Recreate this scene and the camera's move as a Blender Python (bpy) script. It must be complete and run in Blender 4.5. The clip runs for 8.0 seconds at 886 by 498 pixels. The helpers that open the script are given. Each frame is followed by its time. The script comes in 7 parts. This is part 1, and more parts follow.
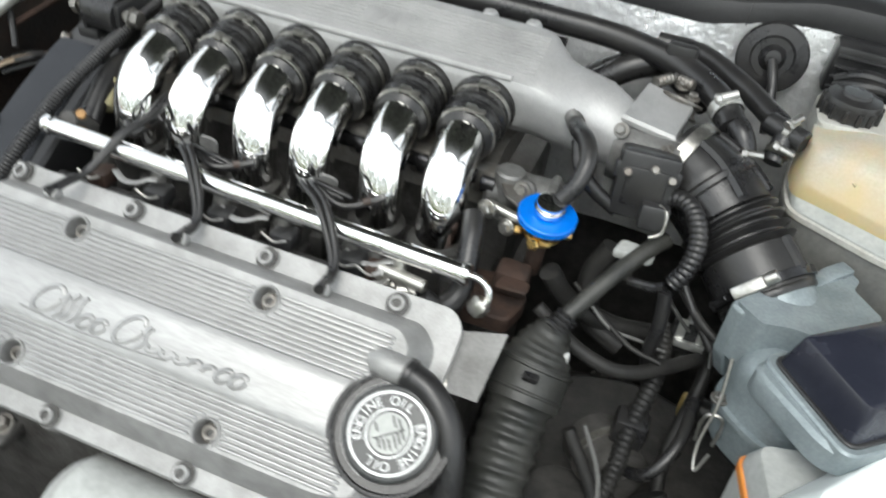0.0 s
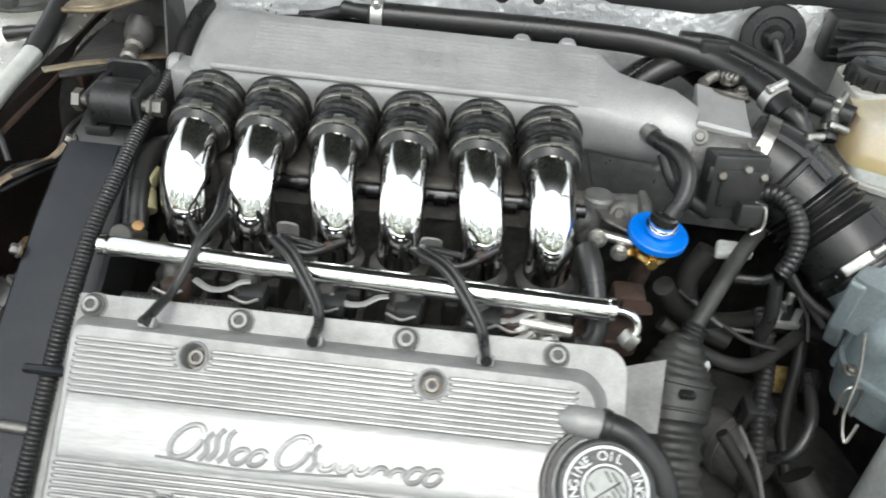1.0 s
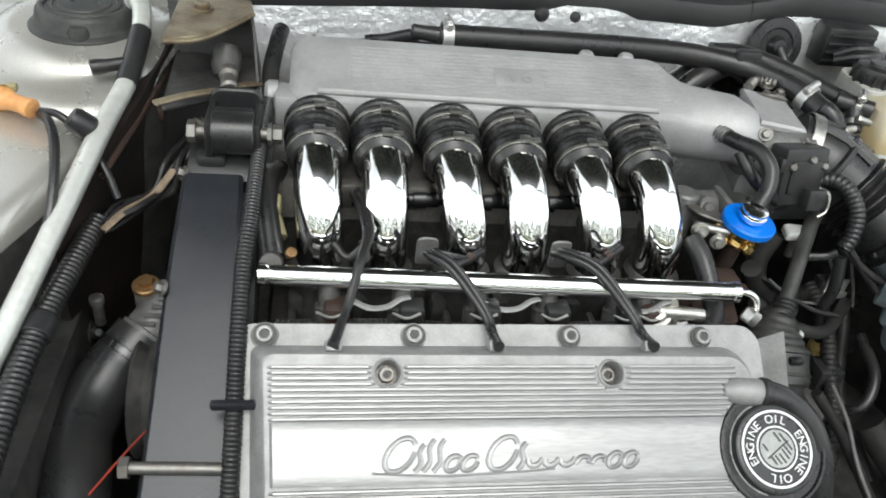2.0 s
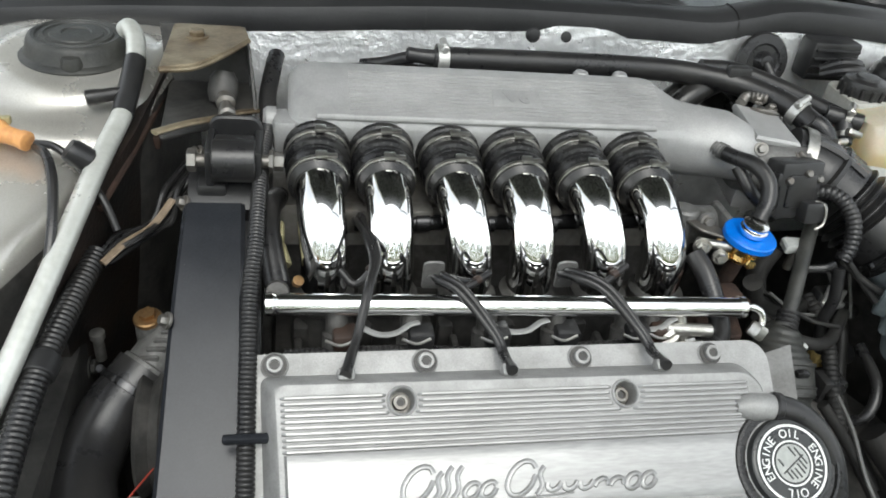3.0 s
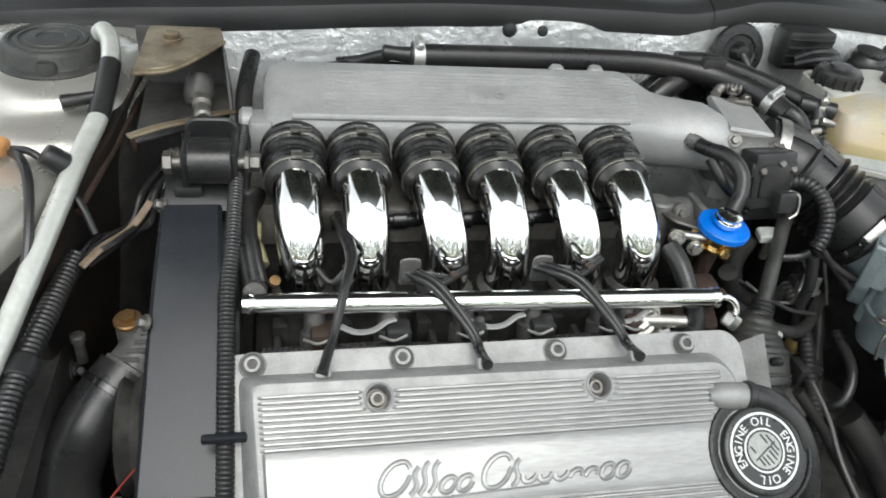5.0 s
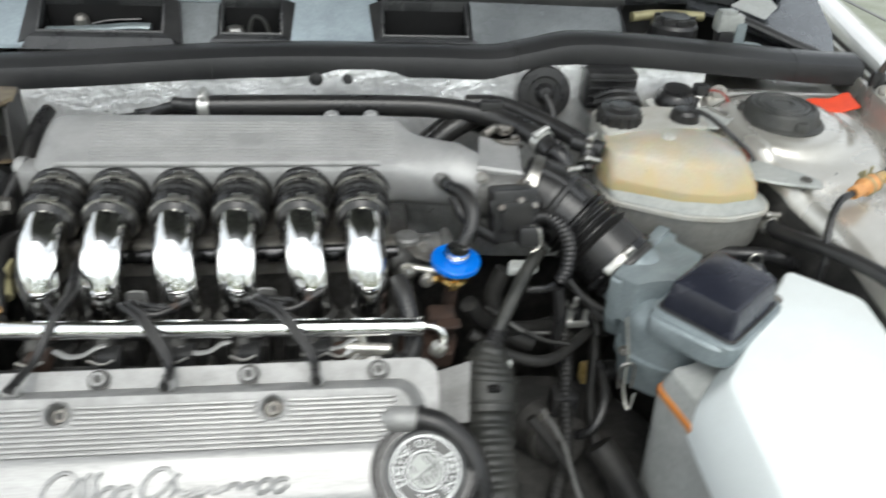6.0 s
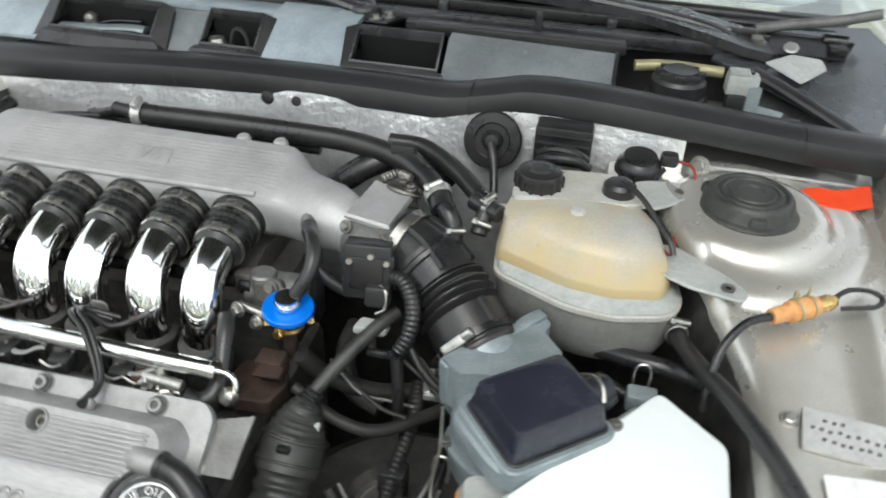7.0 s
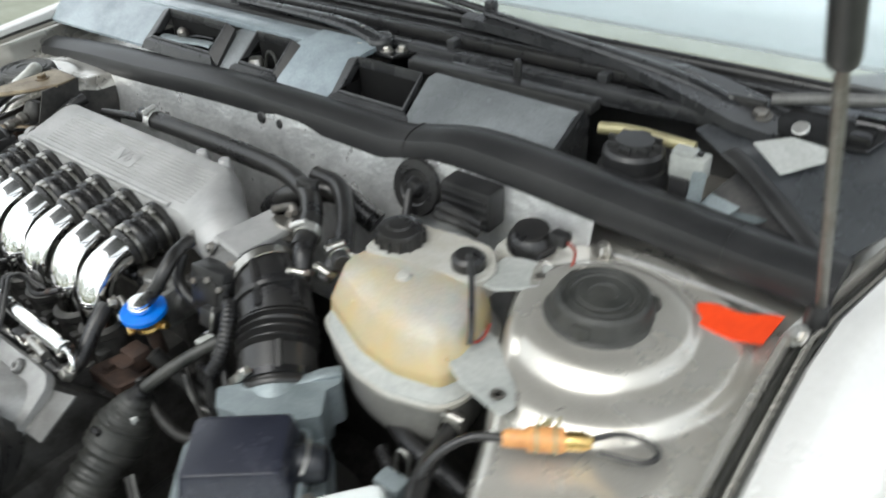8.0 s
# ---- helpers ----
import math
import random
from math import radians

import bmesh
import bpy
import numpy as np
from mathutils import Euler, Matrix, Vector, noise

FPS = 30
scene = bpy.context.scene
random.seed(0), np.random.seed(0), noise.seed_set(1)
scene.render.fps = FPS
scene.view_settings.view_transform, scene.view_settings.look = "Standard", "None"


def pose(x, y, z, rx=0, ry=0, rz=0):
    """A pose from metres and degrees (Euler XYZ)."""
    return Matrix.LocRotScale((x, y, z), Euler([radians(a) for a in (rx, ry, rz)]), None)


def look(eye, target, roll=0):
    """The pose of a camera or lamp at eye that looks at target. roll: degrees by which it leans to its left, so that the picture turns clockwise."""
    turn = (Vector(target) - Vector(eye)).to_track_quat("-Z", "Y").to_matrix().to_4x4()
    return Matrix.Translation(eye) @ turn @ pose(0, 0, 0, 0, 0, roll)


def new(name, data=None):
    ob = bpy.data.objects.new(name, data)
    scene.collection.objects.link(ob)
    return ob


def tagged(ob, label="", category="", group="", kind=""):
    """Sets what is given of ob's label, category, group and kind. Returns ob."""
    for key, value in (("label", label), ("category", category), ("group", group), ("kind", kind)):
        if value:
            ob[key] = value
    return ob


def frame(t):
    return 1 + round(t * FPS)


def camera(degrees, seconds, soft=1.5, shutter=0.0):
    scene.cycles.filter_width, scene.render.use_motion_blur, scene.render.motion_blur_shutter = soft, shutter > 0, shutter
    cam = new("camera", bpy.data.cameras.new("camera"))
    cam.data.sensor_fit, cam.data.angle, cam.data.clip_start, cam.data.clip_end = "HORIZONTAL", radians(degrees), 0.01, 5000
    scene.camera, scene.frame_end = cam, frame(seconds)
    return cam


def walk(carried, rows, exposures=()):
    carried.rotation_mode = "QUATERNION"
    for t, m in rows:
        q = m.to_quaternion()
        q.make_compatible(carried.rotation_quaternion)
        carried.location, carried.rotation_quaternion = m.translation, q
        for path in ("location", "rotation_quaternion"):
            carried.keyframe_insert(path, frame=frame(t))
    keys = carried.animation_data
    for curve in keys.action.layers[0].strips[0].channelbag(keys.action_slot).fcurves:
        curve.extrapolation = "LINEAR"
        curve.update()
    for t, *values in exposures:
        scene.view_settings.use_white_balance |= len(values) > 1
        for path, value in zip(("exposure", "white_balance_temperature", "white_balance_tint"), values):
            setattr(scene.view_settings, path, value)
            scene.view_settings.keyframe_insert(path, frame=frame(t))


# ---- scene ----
from mathutils import geometry

cam = camera(60.6, 8.0, soft=1.8, shutter=0.5)
PATH = [
    (0, (-0.001, 0.03, 1.221), (-0.414, 1.516, -0.046), 8.4),
    (0.5, (-0.104, -0.007, 1.243), (-0.337, 1.569, 0.04), 7.0),
    (1, (-0.204, 0.028, 1.229), (-0.234, 1.579, -0.028), 5.5),
    (1.5, (-0.312, 0.023, 1.222), (-0.165, 1.608, 0.017), 8.2),
    (2, (-0.415, 0.004, 1.221), (-0.078, 1.577, 0.036), 8.7),
    (2.2, (-0.43, 0.006, 1.22), (-0.058, 1.59, 0.061), 9.0),
    (3.5, (-0.437, 0.014, 1.219), (-0.034, 1.606, 0.081), 8.0),
    (4, (-0.435, 0.015, 1.22), (-0.032, 1.604, 0.079), 8.0),
    (4.2, (-0.434, 0.017, 1.224), (-0.027, 1.595, 0.07), 7.8),
    (5.3, (-0.408, -0.001, 1.231), (0.004, 1.574, 0.074), 7.1),
    (5.5, (-0.346, -0.013, 1.239), (0.038, 1.618, 0.152), 4.6),
    (6, (-0.147, -0.074, 1.276), (0.092, 1.582, 0.185), 3.5),
    (6.5, (0.027, -0.047, 1.294), (0.09, 1.639, 0.219), 2.1),
    (7, (0.174, 0.011, 1.313), (-0.136, 1.632, 0.184), 2.7),
    (7.5, (0.393, 0.072, 1.343), (-0.34, 1.51, 0.162), -1.4),
    (8, (0.553, 0.229, 1.346), (-0.509, 1.497, 0.222), -3.0),
]
walk(cam, [(t, look(eye, target, roll)) for t, eye, target, roll in PATH], [(0, 0.4, 6480, 5.5), (1.5, 0.28, 6480, 5.5), (3.5, 0.18, 6480, 5.5), (5.5, 0.18, 6480, 5.5), (6.5, 0.12, 6480, 5.5), (7, 0.23, 6480, 5.5), (7.5, 0.52, 6480, 5.5), (8, 0.25, 6480, 5.5)])

# ---- light ----
world = bpy.data.worlds.new("sky")
scene.world = world
world.use_nodes = True
wn, wl = world.node_tree.nodes, world.node_tree.links
sky = wn.new("ShaderNodeTexSky")
sky.sky_type, sky.sun_disc = "NISHITA", False
sky.sun_elevation, sky.sun_rotation = radians(59), radians(184)
sky.air_density, sky.dust_density, sky.ozone_density = 1.0, 2.0, 0.6
haze = wn.new("ShaderNodeHueSaturation")
haze.inputs["Saturation"].default_value = 0.2
wl.new(sky.outputs[0], haze.inputs["Color"])
wl.new(haze.outputs[0], wn["Background"].inputs[0])
wn["Background"].inputs[1].default_value = 0.31
sun = new("sun", bpy.data.lights.new("sun", "SUN"))
sun.data.energy, sun.data.angle, sun.data.color = 0.45, radians(35), (1.0, 0.97, 0.93)
sun.matrix_world = look((-0.1, -2.0, 5.0), (0, 0.45, 0.9))


# ---- materials ----
def material(name, base, rough=0.5, metal=0.0, second=None, scale=40.0, spread=0.5, bump=0.0, bump_scale=200.0, coat=0.0, rough_vary=0.12,
             stretch=(1, 1, 1), specular=0.5, random=0.0):
    m = bpy.data.materials.new(name)
    m.use_nodes = True
    n, l = m.node_tree.nodes, m.node_tree.links
    p = n["Principled BSDF"]
    p.inputs["Metallic"].default_value = metal
    p.inputs["Coat Weight"].default_value = coat
    p.inputs["Coat Roughness"].default_value = 0.08
    p.inputs["Specular IOR Level"].default_value = specular
    co = n.new("ShaderNodeTexCoord")
    mp = n.new("ShaderNodeMapping")
    mp.inputs["Scale"].default_value = stretch
    l.new(co.outputs["Object"], mp.inputs["Vector"])
    big = n.new("ShaderNodeTexNoise")
    big.inputs["Scale"].default_value, big.inputs["Detail"].default_value = scale, 6.0
    big.inputs["Roughness"].default_value = 0.65
    l.new(mp.outputs[0], big.inputs["Vector"])
    fine = n.new("ShaderNodeTexNoise")
    fine.inputs["Scale"].default_value, fine.inputs["Detail"].default_value = bump_scale, 4.0
    l.new(mp.outputs[0], fine.inputs["Vector"])
    second = second or [c * (1 - spread * 0.5) for c in base]
    ramp = n.new("ShaderNodeMapRange")
    ramp.inputs["From Min"].default_value, ramp.inputs["From Max"].default_value = 0.38, 0.66
    l.new(big.outputs[0], ramp.inputs["Value"])
    mix = n.new("ShaderNodeMix")
    mix.data_type = "RGBA"
    mix.inputs["A"].default_value, mix.inputs["B"].default_value = (*base, 1), (*second, 1)
    l.new(ramp.outputs[0], mix.inputs["Factor"])
    grain = n.new("ShaderNodeMix")
    grain.data_type, grain.blend_type = "RGBA", "OVERLAY"
    grain.inputs["Factor"].default_value = 0.25
    l.new(mix.outputs["Result"], grain.inputs["A"])
    l.new(fine.outputs[0], grain.inputs["B"])
    out = grain.outputs["Result"]
    if random:
        info = n.new("ShaderNodeObjectInfo")
        vary = n.new("ShaderNodeHueSaturation")
        val = n.new("ShaderNodeMapRange")
        val.inputs["To Min"].default_value, val.inputs["To Max"].default_value = 1 - random, 1 + random
        l.new(info.outputs["Random"], val.inputs["Value"])
        l.new(val.outputs[0], vary.inputs["Value"])
        l.new(out, vary.inputs["Color"])
        out = vary.outputs[0]
    l.new(out, p.inputs["Base Color"])
    rr = n.new("ShaderNodeMapRange")
    rr.inputs["To Min"].default_value = max(0.0, rough - rough_vary)
    rr.inputs["To Max"].default_value = min(1.0, rough + rough_vary)
    l.new(big.outputs[0], rr.inputs["Value"])
    l.new(rr.outputs[0], p.inputs["Roughness"])
    if bump:
        b = n.new("ShaderNodeBump")
        b.inputs["Strength"].default_value, b.inputs["Distance"].default_value = bump, 0.001
        l.new(fine.outputs[0], b.inputs["Height"])
        l.new(b.outputs[0], p.inputs["Normal"])
    return m


CAST = material("cast_aluminium", (0.35, 0.35, 0.345), 0.44, 0.3, (0.25, 0.25, 0.243), 40, bump=0.35, bump_scale=900)
RIBBED = material("machined_aluminium", (0.38, 0.38, 0.375), 0.4, 0.6, (0.3, 0.3, 0.295), 30, bump=0.12, bump_scale=600, stretch=(0.15, 1, 1))
PLENUM = material("sand_cast_alloy", (0.43, 0.43, 0.426), 0.44, 0.3, (0.32, 0.32, 0.315), 16, bump=0.45, bump_scale=900)
CHROME = material("chrome", (0.95, 0.95, 0.94), 0.012, 1.0, (0.92, 0.92, 0.91), 20, rough_vary=0.01)
ZINC = material("zinc_plated_steel", (0.55, 0.54, 0.51), 0.33, 0.95, (0.36, 0.35, 0.32), 110, bump=0.15)
DULL = material("dull_steel", (0.24, 0.235, 0.22), 0.48, 0.8, (0.2, 0.18, 0.16), 80, bump=0.2)
RUBBER = material("black_rubber", (0.016, 0.016, 0.017), 0.3, 0.0, (0.028, 0.027, 0.026), 26, bump=0.15, bump_scale=400, specular=0.5, rough_vary=0.16)
DUSTY = material("dusty_rubber", (0.012, 0.012, 0.013), 0.28, 0.0, (0.03, 0.029, 0.027), 24, bump=0.15, bump_scale=400, rough_vary=0.15)
# near-black and almost without gloss: the shade inside the inlet wells, as colour
DEEP = material("well_shade_black", (0.009, 0.009, 0.0095), 0.7, 0.0, (0.01, 0.01, 0.01), 30, specular=0.15)
STRUT_RUBBER = material("dust_greyed_rubber", (0.022, 0.023, 0.021), 0.45, 0.0, (0.055, 0.055, 0.05), 30, bump=0.5, bump_scale=350, rough_vary=0.15)
BLACK_STEEL = material("black_coated_steel", (0.06, 0.06, 0.062), 0.2, 0.8, (0.035, 0.035, 0.036), 60, bump=0.08)
PLASTIC = material("black_plastic", (0.018, 0.018, 0.019), 0.34, 0.0, (0.034, 0.034, 0.034), 30, bump=0.08, bump_scale=1500)
GREY_PLASTIC = material("grey_black_plastic", (0.02, 0.022, 0.026), 0.26, 0.1, (0.03, 0.032, 0.037), 10, bump=0.03, bump_scale=700, specular=0.35)
SEAL_RUBBER = material("smooth_seal_rubber", (0.021, 0.0215, 0.0225), 0.36, 0.0, (0.034, 0.034, 0.035), 9, bump=0.15, bump_scale=500, specular=0.45)
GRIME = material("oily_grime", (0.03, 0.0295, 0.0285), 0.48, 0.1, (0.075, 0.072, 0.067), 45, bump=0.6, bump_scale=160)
BLOCK = material("dark_casting", (0.11, 0.107, 0.102), 0.5, 0.4, (0.05, 0.047, 0.043), 38, bump=0.6, bump_scale=260)
PAINT = material("silver_beige_paint", (0.62, 0.605, 0.56), 0.28, 0.62, (0.48, 0.46, 0.41), 6, bump=0.02, bump_scale=900, coat=0.7, rough_vary=0.08)
PAINT_OUT = material("silver_paint_outer", (0.78, 0.78, 0.76), 0.3, 0.25, (0.74, 0.74, 0.72), 5, coat=0.8)
GREY_PRIMER = material("dark_grey_sealer", (0.12, 0.12, 0.12), 0.55, 0.1, (0.18, 0.175, 0.17), 25, bump=0.2)
RUST = material("rusty_paint", (0.27, 0.225, 0.15), 0.42, 0.4, (0.08, 0.048, 0.028), 22, bump=0.4, bump_scale=400)
RED_RUST = material("rust", (0.06, 0.034, 0.024), 0.75, 0.2, (0.03, 0.02, 0.016), 60, bump=0.6, bump_scale=350)
RUST_PATCH = material("rust_patched_black", (0.016, 0.015, 0.0145), 0.45, 0.1, (0.042, 0.028, 0.021), 16, bump=0.6, bump_scale=260)
SHEET = material("dull_sheet_metal", (0.2, 0.2, 0.195), 0.55, 0.35, (0.13, 0.128, 0.122), 35, bump=0.2, bump_scale=500)
CAST_DARK = material("grimy_alloy_casting", (0.2, 0.2, 0.195), 0.5, 0.4, (0.09, 0.088, 0.083), 40, bump=0.5, bump_scale=450)
TANK_CLEAR = material("milky_tank_plastic", (0.46, 0.46, 0.43), 0.38, 0.0, (0.38, 0.36, 0.31), 22, bump=0.06, bump_scale=400)
TANK_GREY = material("grey_tank_plastic", (0.33, 0.345, 0.33), 0.36, 0.0, (0.42, 0.43, 0.41), 22)
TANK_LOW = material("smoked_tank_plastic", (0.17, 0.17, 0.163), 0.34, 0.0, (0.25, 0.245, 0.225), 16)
METER = material("blue_grey_casting", (0.3, 0.345, 0.36), 0.4, 0.3, (0.19, 0.225, 0.235), 20, bump=0.3, bump_scale=450)
NAVY = material("navy_black_plastic", (0.018, 0.02, 0.03), 0.27, 0.0, (0.03, 0.032, 0.045), 20, bump=0.05, bump_scale=1200)
WHITE = material("white_plastic", (0.82, 0.87, 0.87), 0.4, 0.0, (0.76, 0.8, 0.79), 8, bump=0.04, bump_scale=600)
BOX_GREY = material("pale_grey_plastic", (0.46, 0.475, 0.46), 0.5, 0.0, (0.36, 0.37, 0.355), 18, bump=0.1)
BLUE = material("bright_blue_plastic", (0.0, 0.17, 0.72), 0.35, 0.0, (0.0, 0.14, 0.6), 40)
BRASS = material("brass", (0.75, 0.52, 0.2), 0.28, 1.0, (0.5, 0.32, 0.12), 120)
OLD_BRASS = material("tarnished_brass", (0.36, 0.22, 0.1), 0.42, 0.8, (0.2, 0.12, 0.06), 90)
SOOT = material("sooty_rubber", (0.014, 0.014, 0.014), 0.45, 0.0, (0.034, 0.033, 0.031), 22, bump=0.3, bump_scale=400, specular=0.25)
ORANGE = material("orange_plastic", (0.8, 0.3, 0.06), 0.45, 0.0, (0.65, 0.22, 0.05), 50)
TAN = material("tan_orange_plastic", (0.72, 0.36, 0.13), 0.45, 0.0, (0.55, 0.25, 0.09), 120)
RED = material("red_tape", (0.85, 0.07, 0.015), 0.4, 0.0, (0.75, 0.06, 0.015), 40)
RED_WIRE = material("red_wire", (0.28, 0.035, 0.02), 0.45)
BROWN = material("brown_plastic", (0.05, 0.03, 0.022), 0.5, 0.0, (0.028, 0.02, 0.016), 70)
YELLOW_PAINT = material("faded_yellow_tube", (0.46, 0.42, 0.24), 0.4, 0.3, (0.3, 0.27, 0.16), 50)
PLUG_YELLOW = material("aged_yellow_plastic", (0.58, 0.44, 0.17), 0.45, 0.0, (0.22, 0.15, 0.05), 90)
LABEL_WHITE = material("white_print", (0.8, 0.81, 0.8), 0.5, 0.0, (0.74, 0.75, 0.74), 60)
CAP_BLACK = material("cap_face", (0.025, 0.027, 0.027), 0.3, 0.0, (0.04, 0.042, 0.042), 60)
COWL = material("grey_cowl_plastic", (0.37, 0.43, 0.465), 0.2, 0.0, (0.24, 0.285, 0.31), 14, bump=0.1, bump_scale=500, coat=0.3)
DARK_COWL = material("weathered_black_plastic", (0.024, 0.025, 0.027), 0.28, 0.0, (0.055, 0.056, 0.058), 16, bump=0.1, bump_scale=500, rough_vary=0.15)
HINGE_PAINT = material("blue_grey_paint", (0.17, 0.182, 0.195), 0.26, 0.6, (0.11, 0.118, 0.128), 12, coat=0.6)
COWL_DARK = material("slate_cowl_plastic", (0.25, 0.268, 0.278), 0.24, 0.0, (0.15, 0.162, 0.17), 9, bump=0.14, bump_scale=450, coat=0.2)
STICKER = material("white_sticker", (0.8, 0.8, 0.79), 0.4)
PLATE = material("stamped_alloy_plate", (0.62, 0.62, 0.6), 0.38, 0.7, (0.52, 0.52, 0.5), 60)
TAPE = material("tan_cloth_tape", (0.26, 0.2, 0.14), 0.6, 0.0, (0.16, 0.12, 0.08), 90)
INK = material("dark_stamping", (0.06, 0.06, 0.06), 0.6)
SILVER_ROD = material("silver_painted_rod", (0.7, 0.71, 0.67), 0.3, 0.4, (0.55, 0.56, 0.52), 26, bump=0.1)


def foil():
    """Aluminium cladding, dull in places, with fine dimples and long soft creases."""
    m = material("crinkled_foil", (0.95, 0.96, 0.96), 0.32, 0.7, (0.62, 0.63, 0.63), 17, rough_vary=0.2)
    n, l = m.node_tree.nodes, m.node_tree.links
    oc = n.new("ShaderNodeTexCoord")
    dimple = n.new("ShaderNodeTexNoise")
    dimple.inputs["Scale"].default_value, dimple.inputs["Detail"].default_value, dimple.inputs["Roughness"].default_value = 110, 5, 0.6
    crease = n.new("ShaderNodeTexNoise")
    crease.noise_type = "RIDGED_MULTIFRACTAL"
    crease.inputs["Scale"].default_value, crease.inputs["Detail"].default_value, crease.inputs["Distortion"].default_value = 28, 4, 0.8
    mp = n.new("ShaderNodeMapping")
    mp.inputs["Scale"].default_value = (0.55, 1, 1.3)
    l.new(oc.outputs["Object"], mp.inputs["Vector"])
    l.new(oc.outputs["Object"], dimple.inputs["Vector"])
    l.new(mp.outputs[0], crease.inputs["Vector"])
    a = n.new("ShaderNodeMath")
    a.operation = "MULTIPLY_ADD"
    l.new(crease.outputs[0], a.inputs[0])
    a.inputs[1].default_value = 0.5
    l.new(dimple.outputs[0], a.inputs[2])
    b = n.new("ShaderNodeBump")
    b.inputs["Strength"].default_value, b.inputs["Distance"].default_value = 0.8, 0.0024
    l.new(a.outputs[0], b.inputs["Height"])
    l.new(b.outputs[0], n["Principled BSDF"].inputs["Normal"])
    return m


FOIL = foil()


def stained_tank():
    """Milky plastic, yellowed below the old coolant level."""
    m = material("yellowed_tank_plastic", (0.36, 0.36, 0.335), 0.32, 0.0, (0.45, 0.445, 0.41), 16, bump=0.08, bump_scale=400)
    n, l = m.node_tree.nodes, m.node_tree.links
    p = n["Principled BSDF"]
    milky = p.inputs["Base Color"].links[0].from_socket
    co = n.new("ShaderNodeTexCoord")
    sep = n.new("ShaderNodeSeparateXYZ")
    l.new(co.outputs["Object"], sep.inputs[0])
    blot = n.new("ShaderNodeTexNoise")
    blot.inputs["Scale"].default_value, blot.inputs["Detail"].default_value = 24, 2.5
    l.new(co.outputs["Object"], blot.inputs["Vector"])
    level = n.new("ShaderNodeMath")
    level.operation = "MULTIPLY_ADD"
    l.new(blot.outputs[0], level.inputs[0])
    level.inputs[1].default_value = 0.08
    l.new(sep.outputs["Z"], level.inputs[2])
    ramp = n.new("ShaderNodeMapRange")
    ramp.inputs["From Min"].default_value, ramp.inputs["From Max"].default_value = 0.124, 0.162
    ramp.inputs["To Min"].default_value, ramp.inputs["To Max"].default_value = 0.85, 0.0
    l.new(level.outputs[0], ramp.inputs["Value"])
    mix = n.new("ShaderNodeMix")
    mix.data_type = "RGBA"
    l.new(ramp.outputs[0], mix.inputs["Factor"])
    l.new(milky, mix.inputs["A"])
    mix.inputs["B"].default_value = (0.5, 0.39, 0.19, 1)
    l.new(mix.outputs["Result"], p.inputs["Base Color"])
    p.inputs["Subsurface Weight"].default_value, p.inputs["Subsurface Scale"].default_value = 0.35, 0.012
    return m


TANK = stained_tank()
LEAF = material("hedge_leaf", (0.05, 0.095, 0.016), 0.5, 0.0, (0.2, 0.22, 0.045), 1.2)


def glass():
    m = bpy.data.materials.new("windscreen_glass")
    m.use_nodes = True
    p = m.node_tree.nodes["Principled BSDF"]
    p.inputs["Base Color"].default_value = (0.9, 0.96, 0.98, 1)
    p.inputs["Roughness"].default_value, p.inputs["Transmission Weight"].default_value = 0.02, 0.85
    return m


GLASS = glass()


def paving():
    m = material("concrete_paving", (0.27, 0.285, 0.23), 0.85, 0.0, (0.2, 0.215, 0.165), 3.0, bump=0.4, bump_scale=60)
    return m


PAVING = paving()


# ---- mesh tools ----
ORIGIN = {}


def thing(name, origin, label, category, group="", kind=""):
    ob = tagged(new(name), label, category, group, kind)
    ob.empty_display_size = 0.02
    ob.location = origin
    ORIGIN[ob] = Vector(origin)
    return ob


def soften(bm, angle=0.6):
    bm.normal_update()
    for f in bm.faces:
        f.smooth = True
    for e in bm.edges:
        e.smooth = len(e.link_faces) != 2 or e.calc_face_angle(0) < angle


def part(name, bm, mat, parent, label=""):
    """One mesh, given in the world's places, as a part of a thing or of a part."""
    o = ORIGIN[parent]
    bmesh.ops.recalc_face_normals(bm, faces=bm.faces[:])
    soften(bm)
    me = bpy.data.meshes.new(name)
    bmesh.ops.translate(bm, verts=bm.verts[:], vec=-o)
    bm.to_mesh(me)
    bm.free()
    me.materials.append(mat)
    ob = new(name, me)
    ob.parent = parent
    ORIGIN[ob] = o
    return tagged(ob, label)


def merge(*meshes):
    bm = meshes[0]
    for other in meshes[1:]:
        vs = {v: bm.verts.new(v.co) for v in other.verts}
        for f in other.faces:
            bm.faces.new([vs[v] for v in f.verts])
        other.free()
    return bm


def box(c, size, bevel=0.002, m=None, seg=2):
    bm = bmesh.new()
    bmesh.ops.create_cube(bm, size=1)
    bmesh.ops.scale(bm, vec=size, verts=bm.verts)
    if bevel:
        bmesh.ops.bevel(bm, geom=bm.edges[:] + bm.verts[:], offset=min(bevel, min(size) * 0.45), segments=seg, affect="EDGES", profile=0.5)
    t = Matrix.Translation(c)
    bmesh.ops.transform(bm, matrix=m @ t if m else t, verts=bm.verts)
    return bm


def axes(direction, hint=(0, 0, 1)):
    z = Vector(direction).normalized()
    h = Vector(hint)
    if abs(z.dot(h.normalized())) > 0.98:
        h = Vector((1, 0, 0))
    x = h.cross(z).normalized()
    return x, z.cross(x), z


